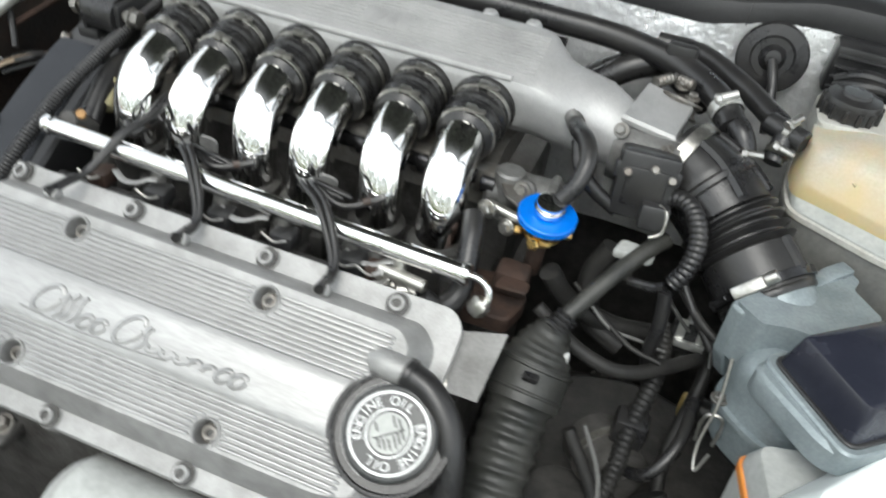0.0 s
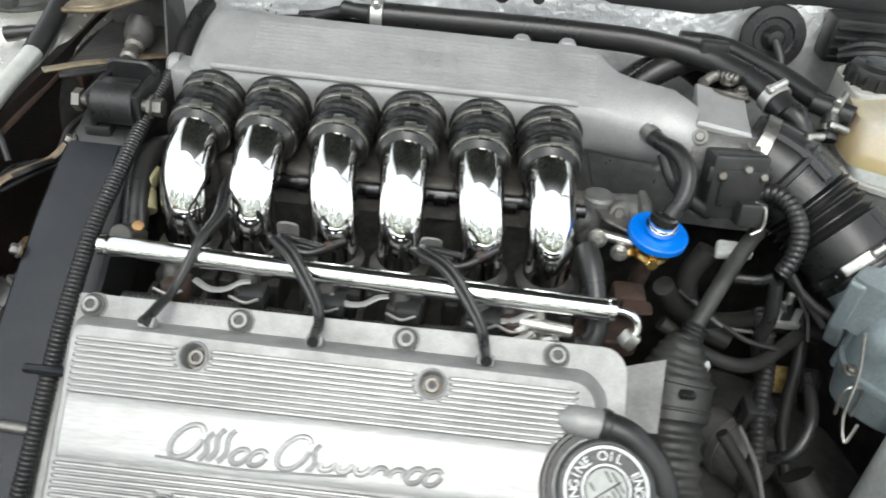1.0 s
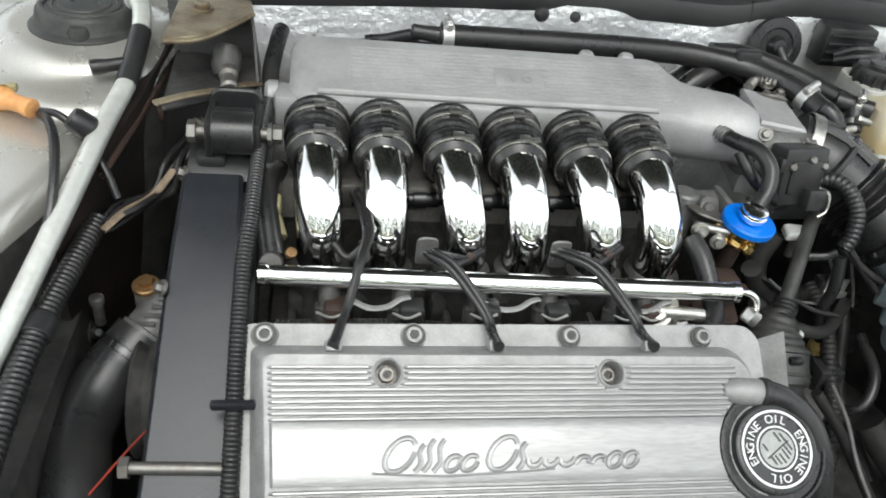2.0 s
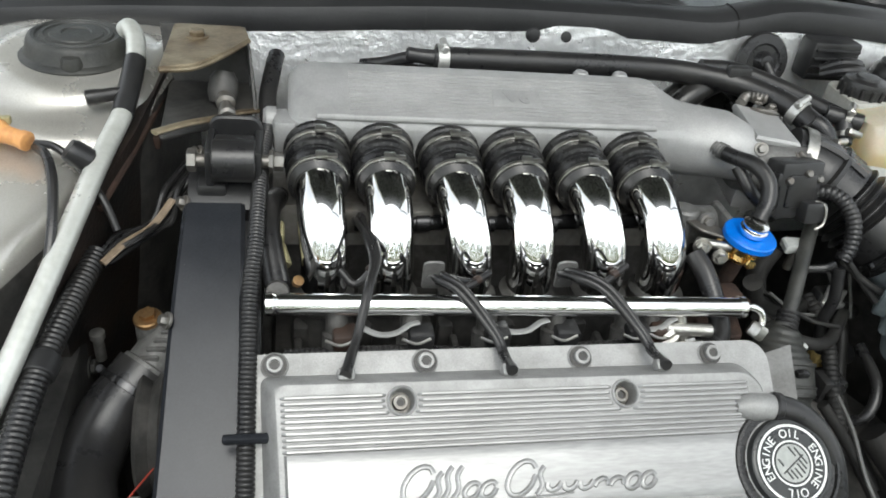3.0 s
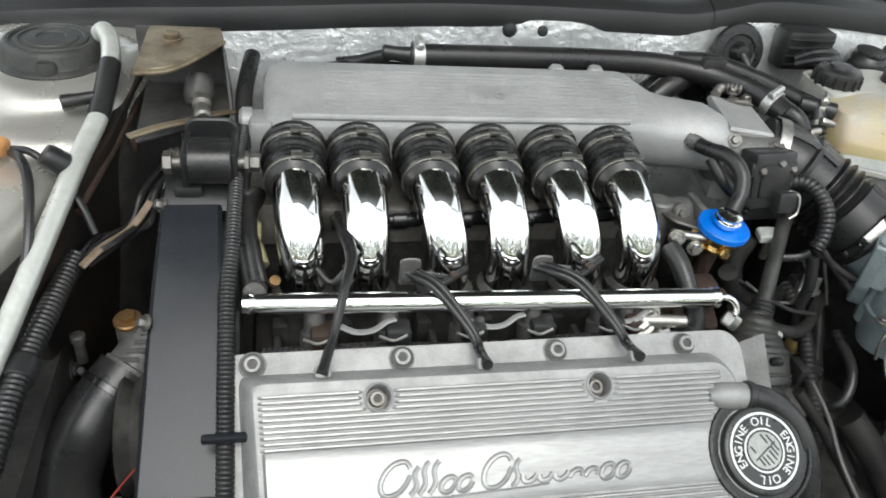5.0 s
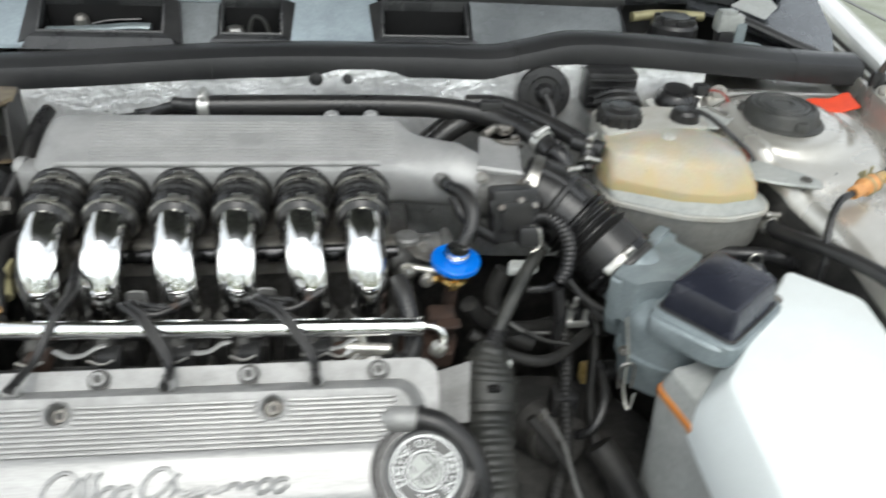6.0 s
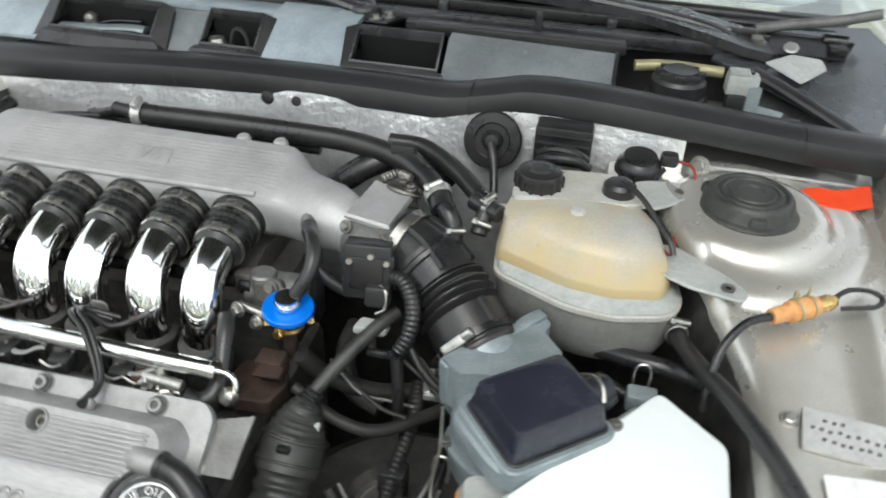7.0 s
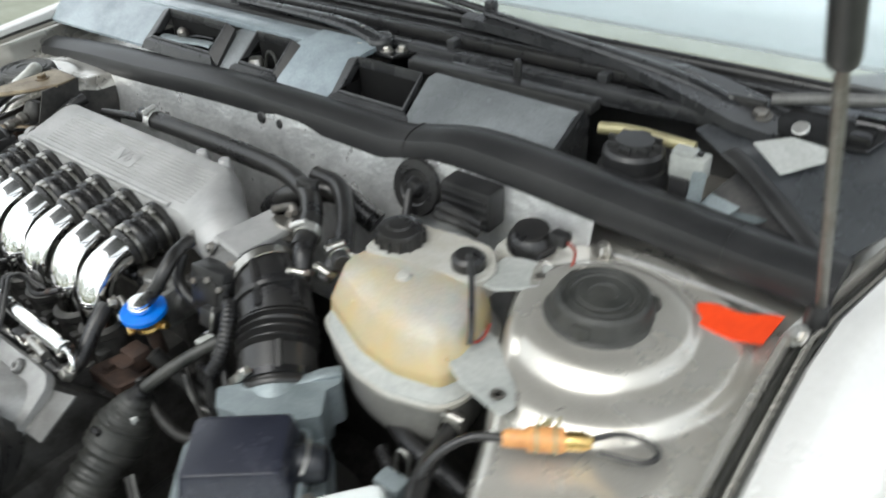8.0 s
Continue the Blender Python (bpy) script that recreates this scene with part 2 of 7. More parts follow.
def lathe(p, direction, profile, seg=28, caps=True):
    """A turned body: profile rows of (radius, height along direction) from the point p."""
    bm = bmesh.new()
    x, y, z = axes(direction)
    p = Vector(p)
    rings = []
    for r, h in profile:
        if r < 1e-6:
            rings.append([bm.verts.new(p + z * h)])
        else:
            rings.append([bm.verts.new(p + z * h + (x * math.cos(a) + y * math.sin(a)) * r) for a in [2 * math.pi * i / seg for i in range(seg)]])
    for a, b in zip(rings, rings[1:]):
        if len(a) == 1 and len(b) == 1:
            continue
        for i in range(seg):
            j = (i + 1) % seg
            if len(a) == 1:
                bm.faces.new((a[0], b[i], b[j]))
            elif len(b) == 1:
                bm.faces.new((a[i], a[j], b[0]))
            else:
                bm.faces.new((a[i], a[j], b[j], b[i]))
    if caps:
        for ring in (rings[0], rings[-1]):
            if len(ring) > 1:
                bm.faces.new(ring)
    return bm


def cyl(p0, p1, r, r1=None, seg=24, bevel=0.0008):
    p0, p1 = Vector(p0), Vector(p1)
    h = (p1 - p0).length
    r1 = r if r1 is None else r1
    b = min(bevel, r * 0.4, h * 0.3)
    return lathe(p0, p1 - p0, [(r - b, 0), (r, b), (r1, h - b), (r1 - b, h)], seg)


def curve(pts, steps=8):
    """A smooth line through the points."""
    pts = [Vector(p) for p in pts]
    if len(pts) < 3:
        return [pts[0].lerp(pts[-1], i / steps) for i in range(steps + 1)]
    ext = [2 * pts[0] - pts[1]] + pts + [2 * pts[-1] - pts[-2]]
    out = []
    for i in range(1, len(ext) - 2):
        a, b, c, d = ext[i - 1:i + 3]
        for k in range(steps):
            t = k / steps
            out.append(0.5 * (2 * b + (c - a) * t + (2 * a - 5 * b + 4 * c - d) * t * t + (3 * b - 3 * c + d - a) * t ** 3))
    out.append(pts[-1])
    return out


def resample(line, gap):
    out, need = [line[0].copy()], gap
    for a, b in zip(line, line[1:]):
        d = (b - a).length
        while d >= need and d > 1e-9:
            a = a.lerp(b, need / d)
            out.append(a.copy())
            d = (b - a).length
            need = gap
        need -= d
    if (out[-1] - line[-1]).length > gap * 0.3:
        out.append(line[-1].copy())
    return out


def sweep(line, r, seg=14, flat=1.0, caps=True, hint=(0, 0, 1)):
    """A tube along a line; r: a radius or a function of the length along it; flat: its height by its width."""
    bm = bmesh.new()
    rings, at = [], 0.0
    t0 = (line[1] - line[0]).normalized()
    x, y, _ = axes(t0, hint)
    for i, p in enumerate(line):
        t = (line[min(i + 1, len(line) - 1)] - line[max(i - 1, 0)]).normalized()
        x = (x - t * x.dot(t)).normalized()
        y = t.cross(x)
        if i:
            at += (p - line[i - 1]).length
        rad = r(at) if callable(r) else r
        rings.append([bm.verts.new(p + (x * math.cos(a) + y * math.sin(a) * flat) * rad) for a in [2 * math.pi * k / seg for k in range(seg)]])
    for a, b in zip(rings, rings[1:]):
        for i in range(seg):
            j = (i + 1) % seg
            bm.faces.new((a[i], a[j], b[j], b[i]))
    if caps:
        bm.faces.new(rings[0])
        bm.faces.new(rings[-1])
    return bm


def tube(pts, r, seg=14, steps=8, flat=1.0):
    return sweep(curve(pts, steps), r, seg, flat)


def corrugated(pts, r, pitch=0.005, depth=0.12, seg=18):
    line = resample(curve(pts, 12), pitch / 4)
    return sweep(line, lambda s: r * (1 - depth * (0.5 - 0.5 * math.cos(2 * math.pi * s / pitch)) ** 2), seg)


def loft(loops, caps=True):
    bm = bmesh.new()
    rings = [[bm.verts.new(p) for p in loop] for loop in loops]
    n = len(rings[0])
    for a, b in zip(rings, rings[1:]):
        for i in range(n):
            j = (i + 1) % n
            bm.faces.new((a[i], a[j], b[j], b[i]))
    if caps:
        bm.faces.new(rings[0])
        bm.faces.new(rings[-1])
    return bm


def round_poly(poly, r, n=4):
    """A closed outline of 2D points with its corners rounded."""
    out = []
    k = len(poly)
    for i in range(k):
        p, a, b = Vector(poly[i]), Vector(poly[i - 1]), Vector(poly[(i + 1) % k])
        da, db = (a - p), (b - p)
        ra = min(r, da.length * 0.45)
        rb = min(r, db.length * 0.45)
        s, e = p + da.normalized() * ra, p + db.normalized() * rb
        for j in range(n + 1):
            t = j / n
            out.append((1 - t) ** 2 * s + 2 * t * (1 - t) * p + t * t * e)
    return out


def slab(poly, z0, z1, m=None, r=0.004, edge=0.0015, n=4):
    """A rounded plate: the outline in the plane of m, from height z0 to z1."""
    o = round_poly(poly, r, n)
    c = sum((Vector(p) for p in o), Vector((0, 0))) / len(o)

    def ring(z, inset):
        res = []
        for p in o:
            d = (p - c)
            q = c + d * max(0.0, (1 - inset / max(d.length, 1e-6)))
            v = Vector((q.x, q.y, z))
            res.append(m @ v if m else v)
        return res
    s = 1 if z1 > z0 else -1
    e = min(edge, abs(z1 - z0) * 0.4)
    return loft([ring(z0, e), ring(z0 + s * e, 0), ring(z1 - s * e, 0), ring(z1, e)])


def hexbolt(p, direction, r=0.006, h=0.005, washer=True):
    prof = [(r * 0.9, 0), (r, h * 0.15), (r, h * 0.8), (r * 0.8, h)]
    bm = lathe(p, direction, prof, 6)
    if washer:
        bm = merge(bm, cyl(Vector(p) - Vector(direction).normalized() * 0.001, Vector(p) + Vector(direction).normalized() * 0.0012, r * 1.5, seg=16, bevel=0.0003))
    return bm


def band(p, direction, r, width=0.009, thick=0.001):
    """A clamp's steel band round an axis."""
    return lathe(Vector(p) - Vector(direction).normalized() * width / 2, direction,
                 [(r, 0), (r + thick, 0.0005), (r + thick, width - 0.0005), (r, width), (r - 0.0005, width / 2), (r, 0)], 28, caps=False)


def hose_clamp(parent, p, direction, r, up=(0, 0, 1), width=0.008, metal=None):
    """A worm-drive clamp: band, screw housing and screw head."""
    d = Vector(direction).normalized()
    b = part("clamp_band", band(p, d, r, width, 0.0012), metal or ZINC, parent, "steel clamp band")
    u = (Vector(up) - d * Vector(up).dot(d)).normalized()
    c = Vector(p) + u * (r + 0.003)
    s = d.cross(u)
    part("clamp_screw", merge(cyl(c - s * 0.008, c + s * 0.006, 0.0034, seg=12), lathe(c + s * 0.006, s, [(0.0036, 0), (0.004, 0.001), (0.004, 0.0035), (0.003, 0.0045)], 6)), metal or ZINC, b)
    return b


def text_mesh(body, size, depth):
    cu = bpy.data.curves.new("text", "FONT")
    cu.body, cu.size, cu.extrude, cu.align_x, cu.align_y = body, size, depth, "CENTER", "CENTER"
    ob = new("text", cu)
    bpy.context.view_layer.update()
    me = bpy.data.meshes.new_from_object(ob.evaluated_get(bpy.context.evaluated_depsgraph_get()))
    bpy.data.objects.remove(ob)
    bm = bmesh.new()
    bm.from_mesh(me)
    return bm


# ---- the setting ----
def grid(xs, ys, height):
    bm = bmesh.new()
    rows = [[bm.verts.new((x, y, height(x, y))) for x in xs] for y in ys]
    for a, b in zip(rows, rows[1:]):
        for i in range(len(xs) - 1):
            bm.faces.new((a[i], a[i + 1], b[i + 1], b[i]))
    return bm


def interp(v, table):
    if v <= table[0][0]:
        return table[0][1]
    for (a, fa), (b, fb) in zip(table, table[1:]):
        if v <= b:
            return fa + (fb - fa) * (v - a) / (b - a)
    return table[-1][1]


ground = thing("ground", (0, 0, 0), "grey concrete paving round the parked car", "ground", kind="structure")
part("paving", grid([-400, -30, -8, -3, 3, 8, 30, 400], [-400, -30, -8, -3, 3, 8, 30, 400], lambda x, y: 0.0), PAVING, ground)
for k in range(9):
    part("paving_joint", box((1.0 + 0.75 * k, 2.0, 0.001), (0.03, 14, 0.008), 0), BOX_GREY if k % 3 == 1 else GREY_PRIMER, ground)

MID = -0.137
BASE = [(-0.45, 0.78), (0.2, 0.855), (0.45, 0.889), (0.5, 0.9), (0.55, 0.912), (0.62, 0.926), (0.72, 0.935), (1.0, 0.936)]
INNER_LEFT = [(-0.45, 0.545), (0.36, 0.54), (0.4, 0.525), (0.45, 0.5), (0.5, 0.473), (0.55, 0.452), (0.6, 0.425), (0.7, 0.405), (0.85, 0.4)]
INNER = [(-0.45, 0.475), (0.3, 0.478), (0.39, 0.482), (0.46, 0.482), (0.5, 0.478), (0.55, 0.46), (0.6, 0.436), (0.66, 0.41), (0.72, 0.395), (0.85, 0.385)]


def eased(v, table):
    """As interp, but rounded at each point of the table."""
    for (a, fa), (b, fb) in zip(table, table[1:]):
        if v <= b:
            t = max(0.0, (v - a) / (b - a))
            return fa + (fb - fa) * t * t * (3 - 2 * t)
    return table[-1][1]


def wing_height(d, y):
    r = math.hypot(d - 0.479, y - 0.68)
    z = interp(y, BASE)
    z += eased(r, [(0.0, 0.02), (0.06, 0.019), (0.066, 0.0175), (0.08, 0.0095), (0.086, 0.0085), (0.1, 0.0085), (0.106, 0.0075), (0.12, 0.0005), (0.13, 0.0), (9, 0)])
    # a shallow pressed trough along the outer side
    z += 0.006 * math.exp(-((d - 0.575) / 0.018) ** 2) * interp(y, [(0.2, 1), (0.55, 1), (0.62, 0)])
    return z


def wing(body, side):
    ys = [-0.45 + 0.02 * i for i in range(32)] + [0.18 + 0.0085 * i for i in range(42)] + [0.535 + 0.0042 * i for i in range(66)] + [0.815, 0.84, 0.9, 1.0]
    bm = bmesh.new()
    rows, drop = [], []
    for y in ys:
        din = interp(y, INNER if side > 0 else INNER_LEFT)
        row = []
        for k in range(2, 9):
            a = math.pi / 2 * k / 8
            row.append((din + 0.016 * (1 - math.cos(a)) - 0.01, wing_height(din + 0.02, y) - 0.03 + 0.03 * math.sin(a)))
        for k in range(70):
            d = din + 0.012 + (0.604 - din - 0.012) * k / 69
            row.append((d, wing_height(d, y)))
        zt = interp(y, BASE)
        row += [(0.6065, zt + 0.004), (0.6075, zt + 0.024), (0.6095, zt + 0.03), (0.6135, zt + 0.031), (0.6155, zt + 0.028), (0.617, zt + 0.012),
                (0.6235, zt + 0.011), (0.625, zt + 0.03), (0.6275, zt + 0.033), (0.63, zt + 0.031), (0.6315, zt + 0.01), (0.636, zt + 0.006)]
        out = 0.2 * max(0.0, y - 0.72)
        rows.append([bm.verts.new((MID + side * (d + (out if d > 0.595 else 0.0)), y, z)) for d, z in row])
        drop.append((MID + side * row[0][0], y, row[0][1]))
    for a, b in zip(rows, rows[1:]):
        for i in range(len(a) - 1):
            bm.faces.new((a[i], a[i + 1], b[i + 1], b[i]))
    w = part("inner_wing", bm, PAINT, body, "silver-beige painted inner wing with a pressed strut tower")
    part("gutter_rubber", loft([[(MID + side * (d + 0.2 * max(0.0, y - 0.72)), y, interp(y, BASE) + h) for d, h in ((0.6172, 0.013), (0.6172, 0.024), (0.6202, 0.027), (0.6232, 0.024), (0.6232, 0.013))] for y in [-0.4 + 0.05 * i for i in range(29)]]), STRUT_RUBBER, body, "dusty black rubber strip in the gutter")
    # the wall below the edge carries shade as well as dirt in its dark colour
    part("inner_drop", loft([[(x - side * 0.001, y, z + 0.001), (x - side * 0.004, y, z - 0.02), (x - side * 0.006, y, 0.42), (x + side * 0.004, y, 0.42), (x + side * 0.004, y, z - 0.01)] for x, y, z in drop[::3]]), GRIME, body, "drop below the wing's edge, darkened for shade and dirt")
    # a dark strip added in place of the black gap beside the fender
    part("fender_gap", loft([[(MID + side * (d + 0.2 * max(0.0, y - 0.72)), y, interp(y, BASE) + h) for d, h in ((0.6305, 0.02), (0.6305, 0.036), (0.6335, 0.036), (0.6335, 0.02))] for y in [-0.4 + 0.05 * i for i in range(29)]]), STRUT_RUBBER, body, "dark strip drawn for the gap beside the fender")
    # outer fender
    bm = bmesh.new()
    rows = []
    for y in [-0.7 + 0.06 * i for i in range(36)]:
        z = interp(y, BASE) + 0.012 + (0.05 * max(0.0, y - 0.75))
        prof = [(0.634, 0.0), (0.634, 0.026), (0.637, 0.031), (0.645, 0.033), (0.664, 0.031), (0.686, 0.024), (0.704, 0.008), (0.718, -0.02), (0.73, -0.07), (0.742, -0.16), (0.75, -0.3), (0.74, -0.6)]
        out = 0.2 * max(0.0, y - 0.72)
        rows.append([bm.verts.new((MID + side * (d + out), y, z + h)) for d, h in prof])
    for a, b in zip(rows, rows[1:]):
        for i in range(len(a) - 1):
            bm.faces.new((a[i], a[i + 1], b[i + 1], b[i]))
    part("fender", bm, PAINT_OUT, body, "bright silver outer fender")
    c = Vector((MID + side * 0.477, 0.683, interp(0.66, BASE) + 0.018))
    cap = part("strut_cap", lathe(c, (0, 0, 1), [(0.0485, -0.004), (0.049, 0.0005), (0.047, 0.0022), (0.0435, 0.0035), (0.042, 0.006), (0.04, 0.0135), (0.038, 0.0165), (0.0355, 0.0178), (0.033, 0.0174), (0.032, 0.0158), (0.0298, 0.0158), (0.0288, 0.0174), (0.026, 0.0178), (0.025, 0.0166), (0.022, 0.0166), (0.021, 0.0178), (0.012, 0.0184), (0.011, 0.0172), (0, 0.0172)], 48), STRUT_RUBBER, body, "black rubber strut tower cap")
    for k in range(3):
        a = 0.6 + k * 2.094
        part("nut_cover", lathe(c + Vector((0.0385 * math.cos(a), 0.0385 * math.sin(a), 0.001)), (0, 0, 1), [(0.0095, 0), (0.009, 0.006), (0.007, 0.0105), (0, 0.012)], 16), STRUT_RUBBER, cap)
    return w


car = thing("car_body", (MID, 0.6, 0.0), "silver-beige painted engine bay of a parked car", "car body")
wing(car, 1)
wing(car, -1)


def foil_wall():
    bm = bmesh.new()
    rows = []
    for i in range(94):
        x = -0.61 + 0.0096 * i
        top = interp(x, [(-0.6, 0.945), (-0.47, 0.951), (-0.19, 0.968), (0.0, 0.97), (0.06, 0.976), (0.12, 0.986), (0.29, 0.981)])
        col = []
        for k in range(15):
            z = 0.72 + (top - 0.72) * k / 14
            w = 0.006 * noise.noise(Vector((x * 11, z * 16, 2.0))) + 0.001 * noise.noise(Vector((x * 40, z * 45, 5.0)))
            col.append(bm.verts.new((x, 0.752 + w + 0.02 * (k / 14) ** 3, z)))
        col.append(bm.verts.new((x, 0.79, top + 0.002)))
        rows.append(col)
    for a, b in zip(rows, rows[1:]):
        for i in range(15):
            bm.faces.new((a[i], b[i], b[i + 1], a[i + 1]))
    return bm


bulkhead = thing("bulkhead", (MID, 0.76, 0.72), "bulkhead clad in crinkled silver foil insulation", "bulkhead", kind="structure")
part("foil_cladding", foil_wall(), FOIL, bulkhead)
part("panel", box((MID, 0.80, 0.64), (1.1, 0.03, 0.58), 0.004), GRIME, bulkhead, "dirty lower bulkhead")
for x in (-0.184, -0.148):
    part("push_stud", lathe((x, 0.771, 0.957), (0, -1, 0.25), [(0.0085, 0), (0.0085, 0.002), (0.006, 0.005), (0, 0.006)], 16), PLASTIC, bulkhead, "black push stud")
part("bay_floor", box((MID, 0.2, 0.40), (1.0, 1.2, 0.02), 0.002), GRIME, car, "dark grimy bay floor")
part("front_panel", box((MID, -0.42, 0.58), (1.2, 0.04, 0.4), 0.01), GREY_PRIMER, car)
part("side_skirt", box((MID + 0.72, 0.3, 0.35), (0.02, 2.0, 0.4), 0.004), GREY_PRIMER, car)
part("side_skirt", box((MID - 0.72, 0.3, 0.35), (0.02, 2.0, 0.4), 0.004), GREY_PRIMER, car)

# ---- scuttle ----
seal = thing("scuttle_seal", (MID, 0.80, 0.95), "thick black rubber bonnet seal along the scuttle edge", "seal")
SEAL = [(-0.79, 0.80, 0.93), (-0.62, 0.80, 0.947), (-0.46, 0.80, 0.956), (-0.26, 0.80, 0.969), (-0.07, 0.80, 0.971), (0.02, 0.80, 0.97), (0.07, 0.80, 0.979), (0.115, 0.80, 0.988), (0.19, 0.80, 0.987), (0.33, 0.80, 0.976), (0.42, 0.80, 0.969), (0.49, 0.80, 0.966)]


SEAL_PROFILE = [(-0.030, -0.012), (-0.031, 0.0), (-0.026, 0.011), (-0.016, 0.0165), (-0.004, 0.0185), (0.008, 0.018), (0.016, 0.0125), (0.019, 0.009), (0.028, 0.0085), (0.029, -0.006), (0.02, -0.014), (-0.012, -0.016)]


def seal_profile():
    line = curve(SEAL, 8)
    return loft([[(p.x, p.y + a, p.z + b) for a, b in SEAL_PROFILE] for p in line])


part("rubber_tube", seal_profile(), SEAL_RUBBER, seal)
LIP = [(0.012, -0.012), (0.03, -0.012), (0.034, -0.002), (0.034, 0.006), (0.031, 0.0072), (0.0305, -0.004), (0.022, -0.0105)]
part("clip_strip", loft([[(p.x, p.y + a, p.z + b) for a, b in LIP] for p in curve(SEAL, 4)]), PLASTIC, seal, "black clip-on edge strip")
for x in (-0.3, 0.05, 0.4):
    z = interp(x, [(p[0], p[2]) for p in SEAL])
    part("joint_ring", loft([[(x + dx, 0.80 + a * 1.012, z + b * 1.015) for a, b in SEAL_PROFILE] for dx in (-0.0006, 0.0006)]), RUBBER, seal)

scuttle = thing("plastic_cowl", (MID, 0.86, 0.96), "grey plastic scuttle panel with recessed black inlet boxes", "scuttle panel")


def strip_panel(x0, x1, y0=0.822, z0=0.975, y1=0.872, z1=1.012, thick=0.004, n=14):
    loops = []
    for i in range(n + 1):
        x = x0 + (x1 - x0) * i / n
        up = 0.004 * math.sin((x + 0.5) * 5)
        loops.append([(x, y0, z0 + up), (x, y1, z1 + up), (x, y1 + 0.05, z1 + 0.004 + up), (x, y1 + 0.05, z1 - thick + up), (x, y1, z1 - thick + up), (x, y0, z0 - thick + up)])
    return loft(loops)


def inlet_box(x0, x1, left=True, right=True):
    """An inlet sunk in the panel: a raised rim, sloping black cheeks, a folded front flange and a deep well with its
    shade painted black.
    """
    y0, z0, y1, z1 = 0.832, 0.989, 0.868, 1.018
    t = 0.0038

    def rect(grow, lift):
        k = grow * 0.62
        return [(x0 - grow, y0 - k, z0 - k * 0.8 + lift), (x1 + grow, y0 - k, z0 - k * 0.8 + lift), (x1 + grow * 0.7, y1 + k * 0.8, z1 + k * 0.5 + lift), (x0 - grow * 0.7, y1 + k * 0.8, z1 + k * 0.5 + lift)]
    f = part("inlet_frame", loft([rect(t, -0.006), rect(t, 0.0005), rect(t * 0.8, 0.0015), rect(t * 0.2, 0.0015), rect(0, 0.0005), rect(0, -0.01)], False), DARK_COWL, scuttle, "black raised inlet rim")
    for on, x, s in ((left, x0, -1), (right, x1, 1)):
        if on:
            a, b = x + s * (t - 0.0008), x + s * 0.024
            part("cheek", loft([[(a, y0 - 0.004, z0 - 0.002), (b, y0 - 0.008, z0 - 0.013), (b, y0 - 0.008, z0 - 0.02), (a, y0 - 0.004, z0 - 0.02)],
                                [(a - s * 0.001, y1 + 0.002, z1 + 0.002), (b - s * 0.006, y1 + 0.002, z1 - 0.0035), (b - s * 0.006, y1 + 0.002, z1 - 0.012), (a - s * 0.001, y1 + 0.002, z1 - 0.012)]]), PLASTIC, f, "black sloping cheek")
    part("front_flange", loft([[(x0 - 0.02, y0 - 0.007, z0 - 0.018), (x1 + 0.02, y0 - 0.007, z0 - 0.018), (x1 + 0.02, y0 - 0.014, z0 - 0.018), (x0 - 0.02, y0 - 0.014, z0 - 0.018)],
                               [(x0 - 0.008, y0 - 0.004, z0 - 0.0025), (x1 + 0.008, y0 - 0.004, z0 - 0.0025), (x1 + 0.012, y0 - 0.0085, z0 - 0.005), (x0 - 0.012, y0 - 0.0085, z0 - 0.005)]]), DARK_COWL, f, "folded black front flange")
    # the well's shade is put into its near-black colour
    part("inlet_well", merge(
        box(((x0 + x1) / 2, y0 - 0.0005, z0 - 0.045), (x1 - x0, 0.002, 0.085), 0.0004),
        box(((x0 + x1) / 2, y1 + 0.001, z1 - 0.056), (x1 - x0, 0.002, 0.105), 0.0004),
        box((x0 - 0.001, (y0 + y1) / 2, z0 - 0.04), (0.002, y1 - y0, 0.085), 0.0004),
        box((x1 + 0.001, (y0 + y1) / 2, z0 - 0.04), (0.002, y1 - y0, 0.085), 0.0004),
        box(((x0 + x1) / 2, (y0 + y1) / 2, z0 - 0.09), (x1 - x0, y1 - y0 + 0.02, 0.003), 0.0005)), DEEP, f, "well walls blackened for shade")


BOXES = [(-0.497, -0.363), (-0.293, -0.227), (-0.103, -0.003)]
edges = [-0.80] + [v for b in BOXES for v in (b[0] - 0.008, b[1] + 0.008)] + [0.198]
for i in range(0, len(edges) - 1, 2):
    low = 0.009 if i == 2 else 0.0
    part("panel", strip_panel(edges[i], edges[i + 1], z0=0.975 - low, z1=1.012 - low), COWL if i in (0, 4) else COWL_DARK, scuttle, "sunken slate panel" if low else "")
for b, sides in zip(BOXES, ((True, True), (False, True), (True, False))):
    inlet_box(*b, *sides)
part("rear_strip", box((-0.47, 0.907, 1.012), (0.66, 0.04, 0.008), 0.002), COWL, scuttle)
part("end_cheek", loft([[(0.198, 0.825, 0.93), (0.203, 0.825, 0.93), (0.203, 0.825, 0.985), (0.198, 0.825, 0.985)], [(0.198, 0.90, 0.95), (0.203, 0.90, 0.95), (0.203, 0.90, 1.02), (0.198, 0.90, 1.02)]]), DARK_COWL, scuttle)
part("scuttle_back", box((MID, 0.975, 0.95), (1.24, 0.006, 0.12), 0.001), PLASTIC, scuttle)
part("scuttle_floor", box((MID, 0.9, 0.915), (1.24, 0.16, 0.006), 0.001), PLASTIC, scuttle, "dark scuttle floor")
